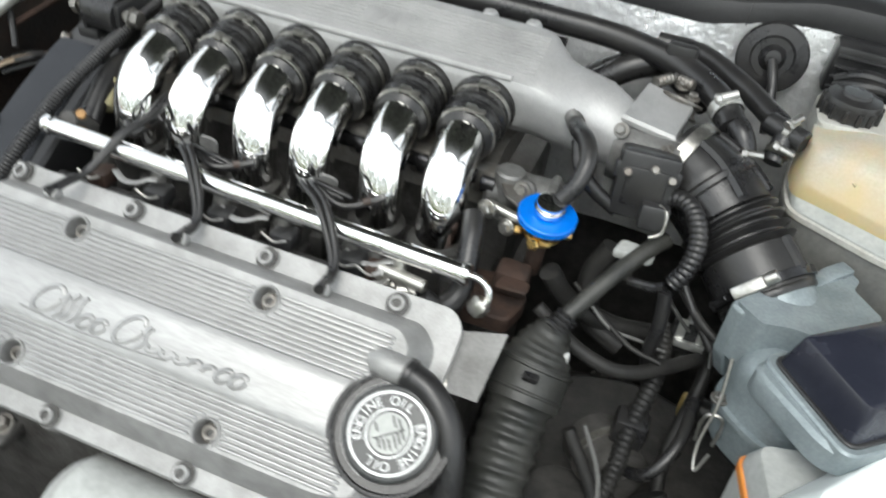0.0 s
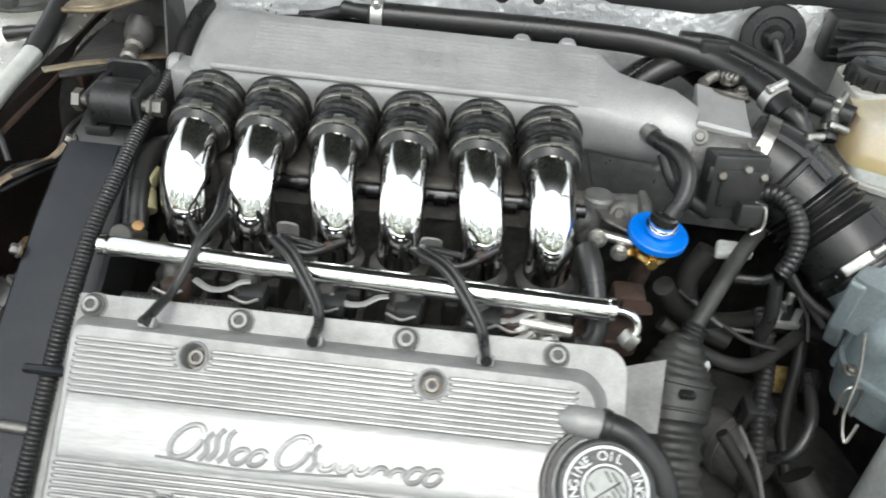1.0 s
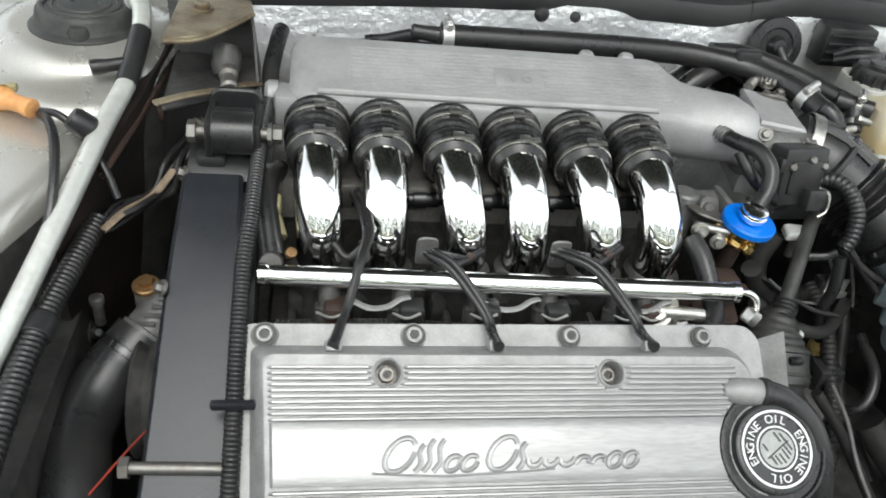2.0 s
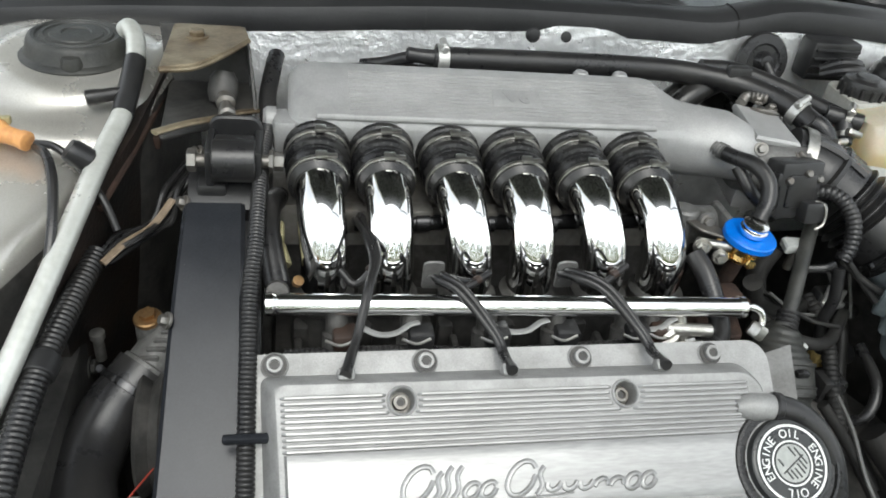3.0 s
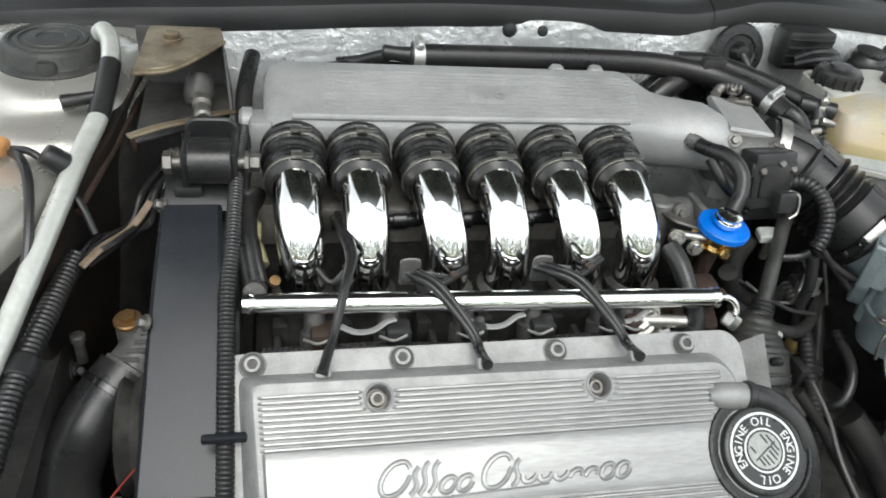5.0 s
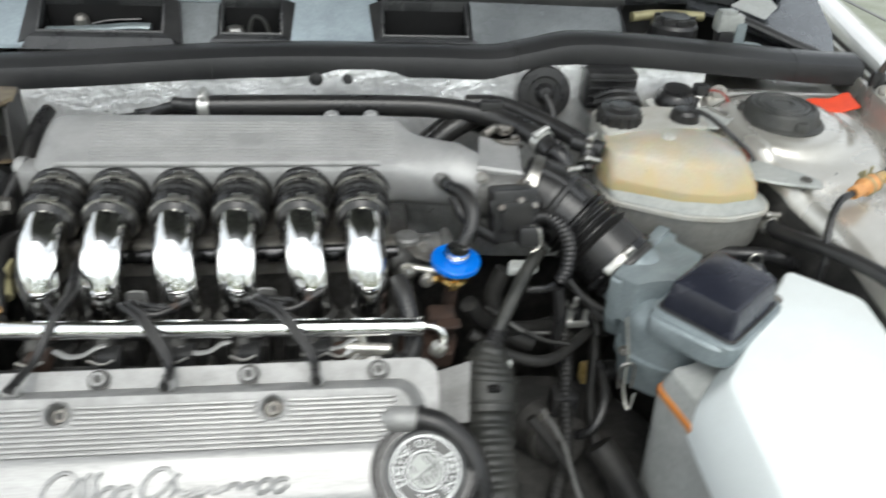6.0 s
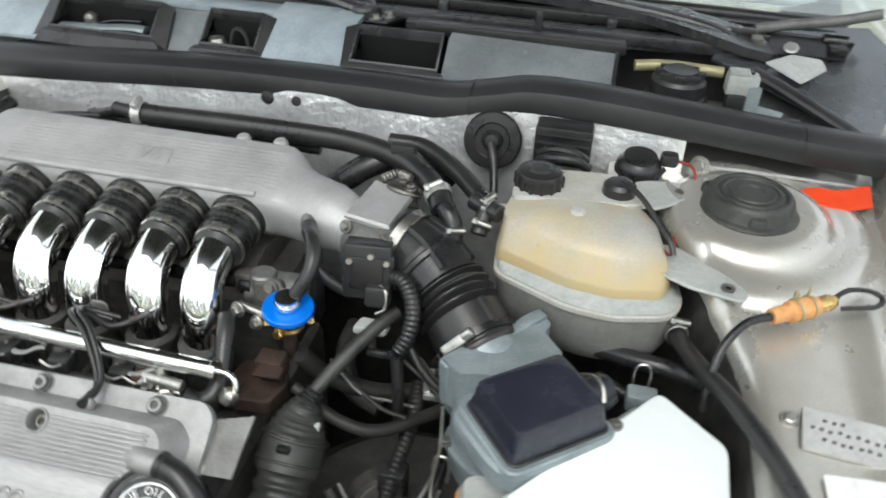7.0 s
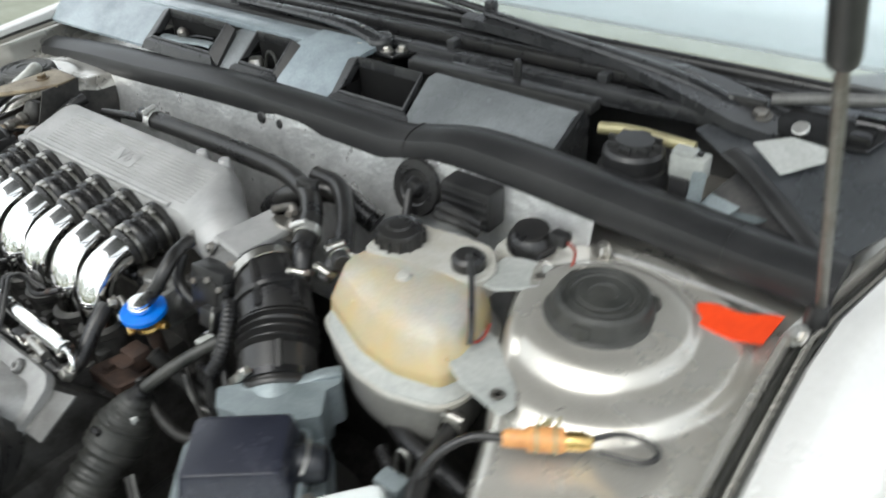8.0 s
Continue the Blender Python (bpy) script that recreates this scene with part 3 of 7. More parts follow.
# contents seen in the wells
part("linkage_rod", sweep(curve([(-0.494, 0.846, 0.984), (-0.44, 0.848, 0.986), (-0.40, 0.85, 0.989), (-0.378, 0.851, 0.988)], 3), 0.009, 10, 0.45), METER, scuttle, "pale flat wiper linkage rod")
part("linkage_knob", lathe((-0.456, 0.858, 0.985), (0, -0.2, 1), [(0.007, 0), (0.009, 0.004), (0.008, 0.012), (0.004, 0.016), (0, 0.0165)], 16), DULL, scuttle)
part("linkage_link", sweep(curve([(-0.47, 0.856, 0.982), (-0.43, 0.862, 0.992), (-0.39, 0.864, 0.994)], 3), 0.004, 8, 0.5), BLACK_STEEL, scuttle)
part("linkage_ball", lathe((-0.281, 0.848, 0.979), (0, 0, 1), [(0.008, 0), (0.012, 0.004), (0.009, 0.012), (0, 0.015)], 16), ZINC, scuttle, "bright linkage ball")
part("well_cable", tube([(-0.268, 0.85, 0.97), (-0.26, 0.853, 0.999), (-0.25, 0.854, 1.0), (-0.243, 0.852, 0.99), (-0.24, 0.85, 0.97)], 0.0026, 8), STRUT_RUBBER, scuttle)

screen = thing("windscreen", (MID, 1.0, 1.02), "light-tinted laminated windscreen with a black rubber lower edge", "windscreen")
part("glass", loft([[(MID - 0.72, 1.047, 1.036), (MID + 0.72, 1.047, 1.036), (MID + 0.72, 1.053, 1.04), (MID - 0.72, 1.053, 1.04)],
                    [(MID - 0.6, 1.8, 1.54), (MID + 0.6, 1.8, 1.54), (MID + 0.6, 1.806, 1.544), (MID - 0.6, 1.806, 1.544)]]), GLASS, screen).visible_shadow = False
part("lower_rubber", tube([(MID - 0.66, 1.05, 1.022), (MID - 0.4, 1.038, 1.029), (MID, 1.032, 1.032), (MID + 0.4, 1.036, 1.029), (MID + 0.6, 1.046, 1.024)], 0.009, 12), RUBBER, screen)
part("black_border", loft([[(MID - 0.66, 0.97, 1.016), (MID + 0.58, 0.97, 1.016), (MID + 0.58, 0.972, 1.01), (MID - 0.66, 0.972, 1.01)], [(MID - 0.68, 1.01, 1.022), (MID + 0.6, 1.01, 1.022), (MID + 0.6, 1.012, 1.016), (MID - 0.68, 1.012, 1.016)], [(MID - 0.7, 1.046, 1.031), (MID + 0.62, 1.046, 1.031), (MID + 0.62, 1.048, 1.025), (MID - 0.7, 1.048, 1.025)]]), PLASTIC, screen, "black edge trim below the glass")
# white board added under the glass to imitate the sky reflected in it
part("sky_reflection_board", box((MID, 1.4, 1.17), (1.2, 0.6, 0.01), 0.004, Matrix.Translation((0, 1.4, 1.17)) @ Matrix.Rotation(radians(30), 4, "X") @ Matrix.Translation((0, -1.4, -1.17))), WHITE, screen, "white board added behind the glass for its pale sky reflection")
for s in (-1, 1):
    part("pillar", tube([(MID + s * 0.735, 1.12, 1.08), (MID + s * 0.68, 1.4, 1.28), (MID + s * 0.62, 1.76, 1.53)], 0.028, 12), PAINT_OUT, screen)


def wiper(pivot, tip, elbow):
    w = thing("wiper", pivot, "black windscreen wiper arm parked on the scuttle", "wiper", "windscreen wipers")
    p = Vector(pivot)
    part("spindle", merge(lathe(p - Vector((0, 0, 0.02)), (0, 0, 1), [(0.014, 0), (0.014, 0.012), (0.01, 0.016), (0.009, 0.024), (0.006, 0.027), (0, 0.028)], 16)), DULL, w, "grey wiper spindle nut")
    line = curve([p + Vector((0, 0, 0.004)), elbow, tip], 10)
    a = part("arm", sweep(line, lambda s: 0.0135 - 0.005 * min(1.0, s / 0.3), 10, 0.55), DARK_COWL, w)
    part("arm_cap", lathe(p + Vector((0, 0, 0.004)), (0, -0.15, 1), [(0.017, -0.006), (0.0175, 0.004), (0.015, 0.0075), (0.0105, 0.008), (0.01, 0.0065), (0, 0.0065)], 24), DARK_COWL, a, "round arm cap")
    part("rivet", lathe(line[5] + Vector((0, 0, 0.005)), (0, -0.1, 1), [(0.004, 0), (0.004, 0.002), (0, 0.0032)], 12), ZINC, a)
    t, e = Vector(tip), Vector(elbow)
    d = (t - e).normalized()
    part("blade", merge(sweep([t - d * 0.22 + Vector((0, 0.012, -0.004)), t + Vector((0, 0.012, -0.004)), t + d * 0.24 + Vector((0, 0.012, -0.004))], 0.0045, 8),
                        sweep([t - d * 0.22 + Vector((0, 0.012, -0.013)), t + d * 0.24 + Vector((0, 0.012, -0.013))], 0.003, 6)), RUBBER, a)
    part("clip", box(t + Vector((0, 0.008, 0.004)), (0.014, 0.014, 0.018), 0.003), DARK_COWL, a)
    return w


wiper((-0.116, 0.926, 1.016), (-0.42, 0.945, 1.026), (-0.2, 0.93, 1.032))
wiper((0.36, 0.955, 1.008), (0.0, 1.0, 1.056), (0.27, 0.972, 1.036))
wide = thing("wiper_arm_cover", (0.36, 0.96, 1.03), "wide black tapered wiper arm root with a pivot nut", "wiper arm")
part("cover", loft([[(x, y - w, z), (x, y + w, z + 0.003), (x, y + w, z - 0.008), (x, y - w, z - 0.011)] for x, y, z, w in ((0.388, 0.958, 1.012, 0.012), (0.376, 0.958, 1.018, 0.03), (0.345, 0.96, 1.024, 0.037), (0.3, 0.968, 1.032, 0.034), (0.25, 0.976, 1.038, 0.026), (0.2, 0.982, 1.042, 0.015), (0.1, 0.985, 1.046, 0.009), (-0.03, 0.992, 1.05, 0.007))]), DARK_COWL, wide)
part("pivot_nut", hexbolt((0.36, 0.955, 1.022), (0, -0.1, 1), 0.008, 0.007), DULL, wide)
part("pin", hexbolt((0.342, 0.972, 1.028), (0, -0.2, 1), 0.0035, 0.005, False), ZINC, wide)
part("hump", loft([[(x, y - w, z), (x, y - w * 0.6, z + h), (x, y + w * 0.6, z + h), (x, y + w, z)] for x, y, z, w, h in ((0.3, 0.985, 1.03, 0.006, 0.002), (0.285, 0.986, 1.032, 0.011, 0.009), (0.262, 0.988, 1.034, 0.01, 0.01), (0.24, 0.989, 1.036, 0.006, 0.003))]), DARK_COWL, wide, "raised black hinge hump")
bar = thing("wiper_linkage_cover", (0.1, 0.92, 1.0), "weathered black ribbed strip below the windscreen", "trim strip")
part("strip", box((-0.2, 0.945, 1.014), (1.12, 0.022, 0.016), 0.004), DARK_COWL, bar)
part("strip", box((-0.2, 0.968, 1.026), (1.12, 0.012, 0.014), 0.003), RUBBER, bar)
part("strip", loft([[(-0.06, 0.92, 1.012), (-0.06, 0.945, 1.016), (-0.06, 0.945, 1.004), (-0.06, 0.92, 1.0)], [(0.37, 0.945, 1.016), (0.37, 0.965, 1.02), (0.37, 0.965, 1.008), (0.37, 0.945, 1.004)]]), DARK_COWL, bar)
for y, z, r in ((0.984, 1.0215, 0.003), (0.998, 1.0235, 0.0022), (1.016, 1.0265, 0.003)):
    part("rib", tube([(-0.76, y, z - 0.003), (-0.4, y, z), (0.0, y, z), (0.3, y, z), (0.46, y, z - 0.003)], r, 8), DARK_COWL, bar)
part("raised_bar", box((0.085, 0.9, 1.016), (0.25, 0.024, 0.014), 0.003), PLASTIC, bar)
part("raised_bar", box((-0.45, 0.93, 1.016), (0.6, 0.012, 0.012), 0.003), PLASTIC, bar)
for x in (-0.62, -0.45, -0.02, 0.19):
    part("clip", box((x, 0.957, 1.026), (0.012, 0.02, 0.012), 0.002), DARK_COWL, bar)
part("peg", lathe((0.105, 0.91, 1.02), (0, 0, 1), [(0.005, 0), (0.005, 0.02), (0.0035, 0.024), (0, 0.025)], 12), PLASTIC, bar)
part("mounting_plate", slab([(-0.16, 0.905), (-0.08, 0.905), (-0.06, 0.94), (-0.15, 0.945)], 1.008, 1.013), BLACK_STEEL, bar)
for p in ((-0.14, 0.912), (-0.1, 0.918), (-0.085, 0.93)):
    part("nut", hexbolt((*p, 1.013), (0, 0, 1), 0.006, 0.006), ZINC, bar)

# hydraulic reservoir and clutter at the right of the scuttle
resv = thing("scuttle_reservoir", (0.272, 0.862, 0.93), "small black fluid reservoir with a ribbed cap in the scuttle", "reservoir")
part("body", lathe((0.272, 0.866, 0.93), (0, 0, 1), [(0.036, 0), (0.037, 0.042), (0.034, 0.052), (0.03, 0.054)], 28), PLASTIC, resv)
part("cap", lathe((0.272, 0.866, 0.984), (0, 0, 1), [(0.031, 0), (0.031, 0.014), (0.028, 0.018), (0.02, 0.0195), (0.019, 0.026), (0, 0.027)], 24), PLASTIC, resv)
for k in range(8):
    a = k * math.pi / 4
    part("cap_rib", box((0.272 + 0.022 * math.cos(a), 0.866 + 0.022 * math.sin(a), 1.005), (0.012, 0.004, 0.008), 0.001, Matrix.Translation((0.272, 0.866, 0)) @ Matrix.Rotation(0, 4, "Z") @ Matrix.Translation((-0.272, -0.866, 0))), PLASTIC, resv)
part("pipe", tube([(0.222, 0.887, 1.001), (0.26, 0.893, 1.003), (0.322, 0.895, 1.001)], 0.0066, 12), YELLOW_PAINT, resv, "pale yellow plated pipe")
relay = thing("scuttle_relay", (0.332, 0.845, 0.96), "grey plastic relay on a bent metal bracket", "relay")
part("case", box((0.336, 0.848, 1.008), (0.034, 0.022, 0.024), 0.004, None), TANK_GREY, relay)
part("lid_step", box((0.331, 0.846, 1.021), (0.022, 0.016, 0.006), 0.002, None), TANK_GREY, relay)
part("terminal", box((0.344, 0.848, 1.02), (0.006, 0.006, 0.006), 0.001, None), PLASTIC, relay)
part("foot", box((0.332, 0.842, 0.982), (0.02, 0.014, 0.034), 0.003), PLASTIC, relay)
part("leg", slab([(-0.007, 0), (0.006, 0), (0.008, 0.042), (-0.006, 0.042)], 0, 0.0016, Matrix.Translation((0.349, 0.834, 0.968)) @ Matrix.Rotation(radians(84), 4, "X")), METER, relay, "pale metal leg")
part("bracket", slab([(0.345, 0.812), (0.388, 0.818), (0.412, 0.858), (0.352, 0.852)], 0.968, 0.971), METER, relay)
part("bolt", hexbolt((0.385, 0.835, 0.971), (0, 0, 1), 0.005, 0.004), ZINC, relay)
hinge = thing("hinge_bracket", (0.42, 0.95, 0.96), "bent grey steel bonnet hinge bracket", "hinge")
part("plate", sweep(curve([(0.355, 0.898, 1.004), (0.38, 0.884, 0.998), (0.43, 0.848, 0.983), (0.46, 0.824, 0.974), (0.474, 0.806, 0.962), (0.478, 0.796, 0.944)], 6), 0.0105, 12, 0.6), PLASTIC, hinge, "black rubber-edged lip")
part("arm", tube([(0.36, 0.985, 1.028), (0.40, 0.995, 1.034), (0.45, 1.0, 1.042), (0.50, 1.0, 1.056)], 0.0065, 12), SHEET, hinge)
part("end_panel", loft([[(0.335, 0.865, 0.95), (0.335, 0.87, 0.945), (0.476, 0.826, 0.942), (0.476, 0.82, 0.948)], [(0.37, 0.95, 0.985), (0.37, 0.952, 0.98), (0.48, 0.95, 0.975), (0.48, 0.95, 0.98)], [(0.40, 1.06, 1.035), (0.40, 1.06, 1.03), (0.49, 1.15, 1.03), (0.49, 1.15, 1.035)]]), GREY_PRIMER, hinge, "dark grey corner panel")
part("upper_panel", loft([[(x0, y0, z0), (x1, y1, z1), (x1, y1 + 0.002, z1 - 0.004), (x0, y0 + 0.002, z0 - 0.004)] for x0, y0, z0, x1, y1, z1 in
                           ((0.31, 0.922, 1.008, 0.345, 1.0, 1.018), (0.36, 0.893, 0.996, 0.43, 1.02, 1.026), (0.4, 0.869, 0.986, 0.5, 1.03, 1.03), (0.44, 0.838, 0.976, 0.53, 0.99, 1.012), (0.474, 0.806, 0.967, 0.515, 0.9, 0.985))]), HINGE_PAINT, hinge, "blue-black upper hinge panel")
part("arm_plate", slab([(-0.035, -0.022), (0.06, -0.018), (0.075, 0.02), (-0.02, 0.024)], 0, 0.003, Matrix.Translation((0.402, 0.962, 1.017)) @ Matrix.Rotation(radians(14), 4, "X"), 0.003), BLACK_STEEL, hinge, "black hinge arm plate")
part("round_bolt", lathe((0.4, 0.953, 1.018), (-0.1, -0.5, 0.85), [(0.0085, 0), (0.0085, 0.003), (0.007, 0.0042), (0, 0.0045)], 20), PLATE, hinge, "pale round bolt head")
part("shim", slab([(-0.034, 0.006), (0.004, -0.026), (0.034, 0.004), (0.03, 0.022), (-0.004, 0.026)], 0, 0.002, Matrix.Translation((0.402, 0.911, 1.008)) @ Matrix.Rotation(radians(18), 4, "X"), 0.003), BOX_GREY, hinge, "pale grey shim plate")
part("knuckle", merge(box((0.452, 0.965, 1.02), (0.02, 0.035, 0.012), 0.003), cyl((0.44, 0.985, 1.022), (0.468, 0.985, 1.022), 0.009, seg=18)), BLACK_STEEL, hinge, "black hinge knuckle")
part("tab", slab([(-0.016, -0.016), (0.012, -0.016), (0.026, 0.012), (-0.004, 0.018)], 0, 0.002, Matrix.Translation((0.362, 0.838, 0.973)) @ Matrix.Rotation(radians(30), 4, "X"), 0.002), METER, hinge, "pale blue-grey tab")
part("bolt", hexbolt((0.46, 0.96, 0.985), (-0.1, -0.5, 0.8), 0.007, 0.006), DULL, hinge)
strut = thing("bonnet_strut", (0.487, 0.74, 0.975), "thin black gas strut that holds the bonnet up", "gas strut")
SD = Vector((-0.04, -0.418, 0.908)).normalized()
S0 = Vector((0.488, 0.742, 0.978))
part("rod", cyl(S0, S0 + SD * 0.25, 0.004, seg=12), DULL, strut)
part("cylinder", lathe(S0 + SD * 0.244, SD, [(0.0045, 0), (0.0078, 0.001), (0.0088, 0.004), (0.009, 0.012), (0.009, 0.714), (0, 0.714)], 20), PLASTIC, strut)
part("ball_joint", lathe((0.487, 0.74, 0.965), (0, 0, 1), [(0.009, 0), (0.009, 0.01), (0.007, 0.018), (0, 0.02)], 14), PLASTIC, strut)
part("ball_bolt", hexbolt((0.482, 0.715, 0.968), (-0.5, -0.5, 0.7), 0.006, 0.006), ZINC, strut)

bonnet = thing("bonnet", (MID, 1.0, 1.5), "raised bonnet with a dark sound-deadening lining underneath", "bonnet")
BM = Matrix.Translation((MID, 1.09, 1.2)) @ Matrix.Rotation(radians(-48), 4, "X")
part("skin", box((0, -0.56, 0.02), (1.46, 1.16, 0.02), 0.008, BM), PAINT_OUT, bonnet)
part("lining", box((0, -0.56, 0.0), (1.36, 1.1, 0.015), 0.006, BM), DUSTY, bonnet, "black felt lining")
for x in (-0.7, 0.7):
    part("edge_frame", box((x, -0.56, -0.005), (0.05, 1.1, 0.03), 0.008, BM), PAINT, bonnet)

hedge = thing("hedge", (0, -6.5, 0), "tall clipped green hedge across the paving", "hedge", kind="stuff")
rnd = random.Random(11)
bm = bmesh.new()
for k in range(13000):
    x = rnd.uniform(-10, 10)
    top = 4.1 + 1.9 * noise.noise(Vector((x * 0.6, 0, 0))) + 0.8 * noise.noise(Vector((x * 2.3, 3, 0)))
    z = rnd.uniform(0, max(0.6, top))
    y = -6.5 + rnd.uniform(-0.5, 0.5)
    a, b, s = rnd.uniform(0, 6.28), rnd.uniform(-0.9, 0.9), rnd.uniform(0.05, 0.13)
    u = Vector((math.cos(a), math.sin(a) * 0.4, math.sin(b))).normalized() * s
    v = Vector((-math.sin(b) * 0.5, 0.3, math.cos(a))).normalized() * s * 0.6
    c = Vector((x, y, z))
    bm.faces.new([bm.verts.new(c + q) for q in (-u, v, u, -v)])
part("leaves", bm, LEAF, hedge)
part("stems", merge(*[cyl((x, -6.55, 0), (x + rnd.uniform(-0.1, 0.1), -6.5, 1.3), 0.04, 0.015, 6) for x in [-9.6 + 0.8 * k for k in range(25)]]), BROWN, hedge)


# ---- engine ----
TH = radians(36)
CM = Matrix.Translation((0, 0.354, 0.857)) @ Matrix.Rotation(TH, 4, "X")   # the cam cover's own plane


def cover_loop(poly, w, r=0.008):
    return [CM @ Vector((p.x, p.y, w)) for p in round_poly(poly, r, 5)]


cover = thing("cam_cover", CM @ Vector((-0.27, -0.05, -0.02)), "silver cast-alloy cam cover with ribbed bands and raised script", "engine cover")
OUT = [(-0.462, 0.035), (-0.088, 0.037), (-0.078, 0.026), (-0.08, -0.118), (-0.1, -0.138), (-0.455, -0.138)]
part("flange", loft([cover_loop(OUT, -0.034), cover_loop(OUT, -0.027), cover_loop([(x * 0.999 - 0.0003, y * 0.985) for x, y in OUT], -0.0245)]), CAST, cover, "rough cast flange")
FOOT = [(-0.456, 0.020), (-0.104, 0.020), (-0.09, 0.006), (-0.09, -0.118), (-0.12, -0.124), (-0.450, -0.124)]
MIDL = [(-0.4535, 0.018), (-0.107, 0.018), (-0.094, 0.004), (-0.094, -0.113), (-0.122, -0.12), (-0.4475, -0.12)]
TOP = [(-0.4475, 0.0115), (-0.112, 0.010), (-0.102, -0.001), (-0.102, -0.103), (-0.125, -0.1085), (-0.440, -0.1085)]
TOP2 = [(-0.4455, 0.010), (-0.1135, 0.0085), (-0.1035, -0.002), (-0.1035, -0.1015), (-0.126, -0.107), (-0.4385, -0.107)]
POCKETS = ((-0.3645, -0.0025), (-0.209, -0.0032), (-0.366, -0.098), (-0.21, -0.098))


def pocketed_body():
    """The cover's raised body; its top is cut by the four round pockets of the deep bolts."""
    bm = loft([cover_loop(FOOT, -0.026), cover_loop(MIDL, -0.018), cover_loop(TOP, -0.0025), cover_loop(TOP2, -0.001)], False)
    flat = [Vector((p.x, p.y)) for p in round_poly(TOP2, 0.008, 5)]
    edges = [(k, (k + 1) % len(flat)) for k in range(len(flat))]
    for u, v in POCKETS:
        first = len(flat)
        flat += [Vector((u + 0.0082 * math.cos(a), v + 0.0082 * math.sin(a))) for a in [math.tau * k / 24 for k in range(24)]]
        edges += [(first + k, first + (k + 1) % 24) for k in range(24)]
    points, _, faces, _, _, _ = geometry.delaunay_2d_cdt(flat, edges, [], 1, 1e-6)
    top = [bm.verts.new(CM @ Vector((p.x, p.y, -0.001))) for p in points]
    for f in faces:
        mid_point = sum((points[k] for k in f), Vector((0, 0))) / len(f)
        if all((mid_point - Vector(c)).length > 0.0081 for c in POCKETS):
            bm.faces.new([top[k] for k in f])
    bmesh.ops.remove_doubles(bm, verts=bm.verts[:], dist=1e-5)
    return bm


part("body", pocketed_body(), CAST, cover)


def rib_end(v):
    """Where the ribs stop, to leave a round field for the filler cap."""
    dv = v + 0.056
    return -0.095 - math.sqrt(max(0.0, 0.0405 ** 2 - dv * dv)) if abs(dv) < 0.039 else -0.114


def rib(v, x0, x1, h=0.0014, w=0.0027):
    prof = [(-w / 2, -0.0012), (-w * 0.4, h * 0.6), (-w * 0.2, h), (w * 0.2, h), (w * 0.4, h * 0.6), (w / 2, -0.0012)]
    e = 0.003
    return loft([[CM @ Vector((x0, v + a * 0.6, -0.0012)) for a, b in prof], [CM @ Vector((x0 + e, v + a, b)) for a, b in prof],
                 [CM @ Vector((x1 - e, v + a, b)) for a, b in prof], [CM @ Vector((x1, v + a * 0.6, -0.0012)) for a, b in prof]])


def rib_run(v):
    """One rib, broken where it meets a pocket."""
    at, end = -0.4425 - v * 0.05, min(rib_end(v), -0.114)
    for u, pv in POCKETS:
        if abs(v - pv) < 0.0108:
            half = math.sqrt(0.0108 ** 2 - (v - pv) ** 2)
            part("rib", rib(v, at, u - half), RIBBED, cover)
            at = u + half
    part("rib", rib(v, at, end), RIBBED, cover)


for k in range(10):
    rib_run(0.0015 - k * 0.0037)
for k in range(8):
    rib_run(-0.0765 - k * 0.0038)


def smooth_band():
    vs = [-0.0335 - 0.0395 * k / 10 for k in range(11)]
    loops = []
    for v in vs:
        e = rib_end(v) + 0.001
        h = 0.0006 if v in (vs[0], vs[-1]) else 0.002
        x0 = -0.4415 - v * 0.05
        loops.append([CM @ Vector(p) for p in ((x0, v, -0.0012), (x0 + 0.002, v, h), (e - 0.002, v, h), (e, v, -0.0012))])
    return loft(loops)


part("smooth_band", smooth_band(), RIBBED, cover, "polished plain band")
# raised script on the band: plain slanted shapes
rnd = random.Random(4)


def script_shapes():
    out = []
    x = -0.366
    for kind in "OIlloo.OIuuunnoo.":
        if kind == ".":
            x += 0.007
            continue
        hgt = {"O": 0.021, "I": 0.017, "l": 0.02}.get(kind, 0.0095)
        wid = {"O": 0.018, "I": 0.004, "l": 0.005}.get(kind, 0.0095)
        pts = []
        for k in range(13 if kind in "Oo" else 7):
            if kind in "Oo":
                a = 0.6 + 2 * math.pi * 0.93 * k / 12
                px, py = wid / 2 * math.cos(a), hgt / 2 * math.sin(a)
            elif kind in "un":
                a = math.pi * k / 6
                px, py = -wid / 2 * math.cos(a), (-1 if kind == "u" else 1) * hgt * 0.5 * math.sin(a) + (0.002 if kind == "u" else -0.002)
            else:
                px, py = 0.002 * math.sin(k), hgt * (k / 6 - 0.5)
            pts.append(CM @ Vector((x + wid / 2 + px + 0.45 * (py), -0.0605 + py + (0.5 * hgt - 0.005), 0.0022)))
        out.append(sweep(curve(pts, 3), 0.0019, 8, 0.7))
        x += wid + 0.0016
    return out


for s in script_shapes():
    part("raised_script_shape", s, RIBBED, cover)
part("script_line", sweep(curve([CM @ Vector(p) for p in ((-0.375, -0.066, 0.002), (-0.33, -0.0685, 0.002), (-0.28, -0.067, 0.002), (-0.255, -0.0655, 0.002))], 4), 0.0009, 6), CAST, cover)


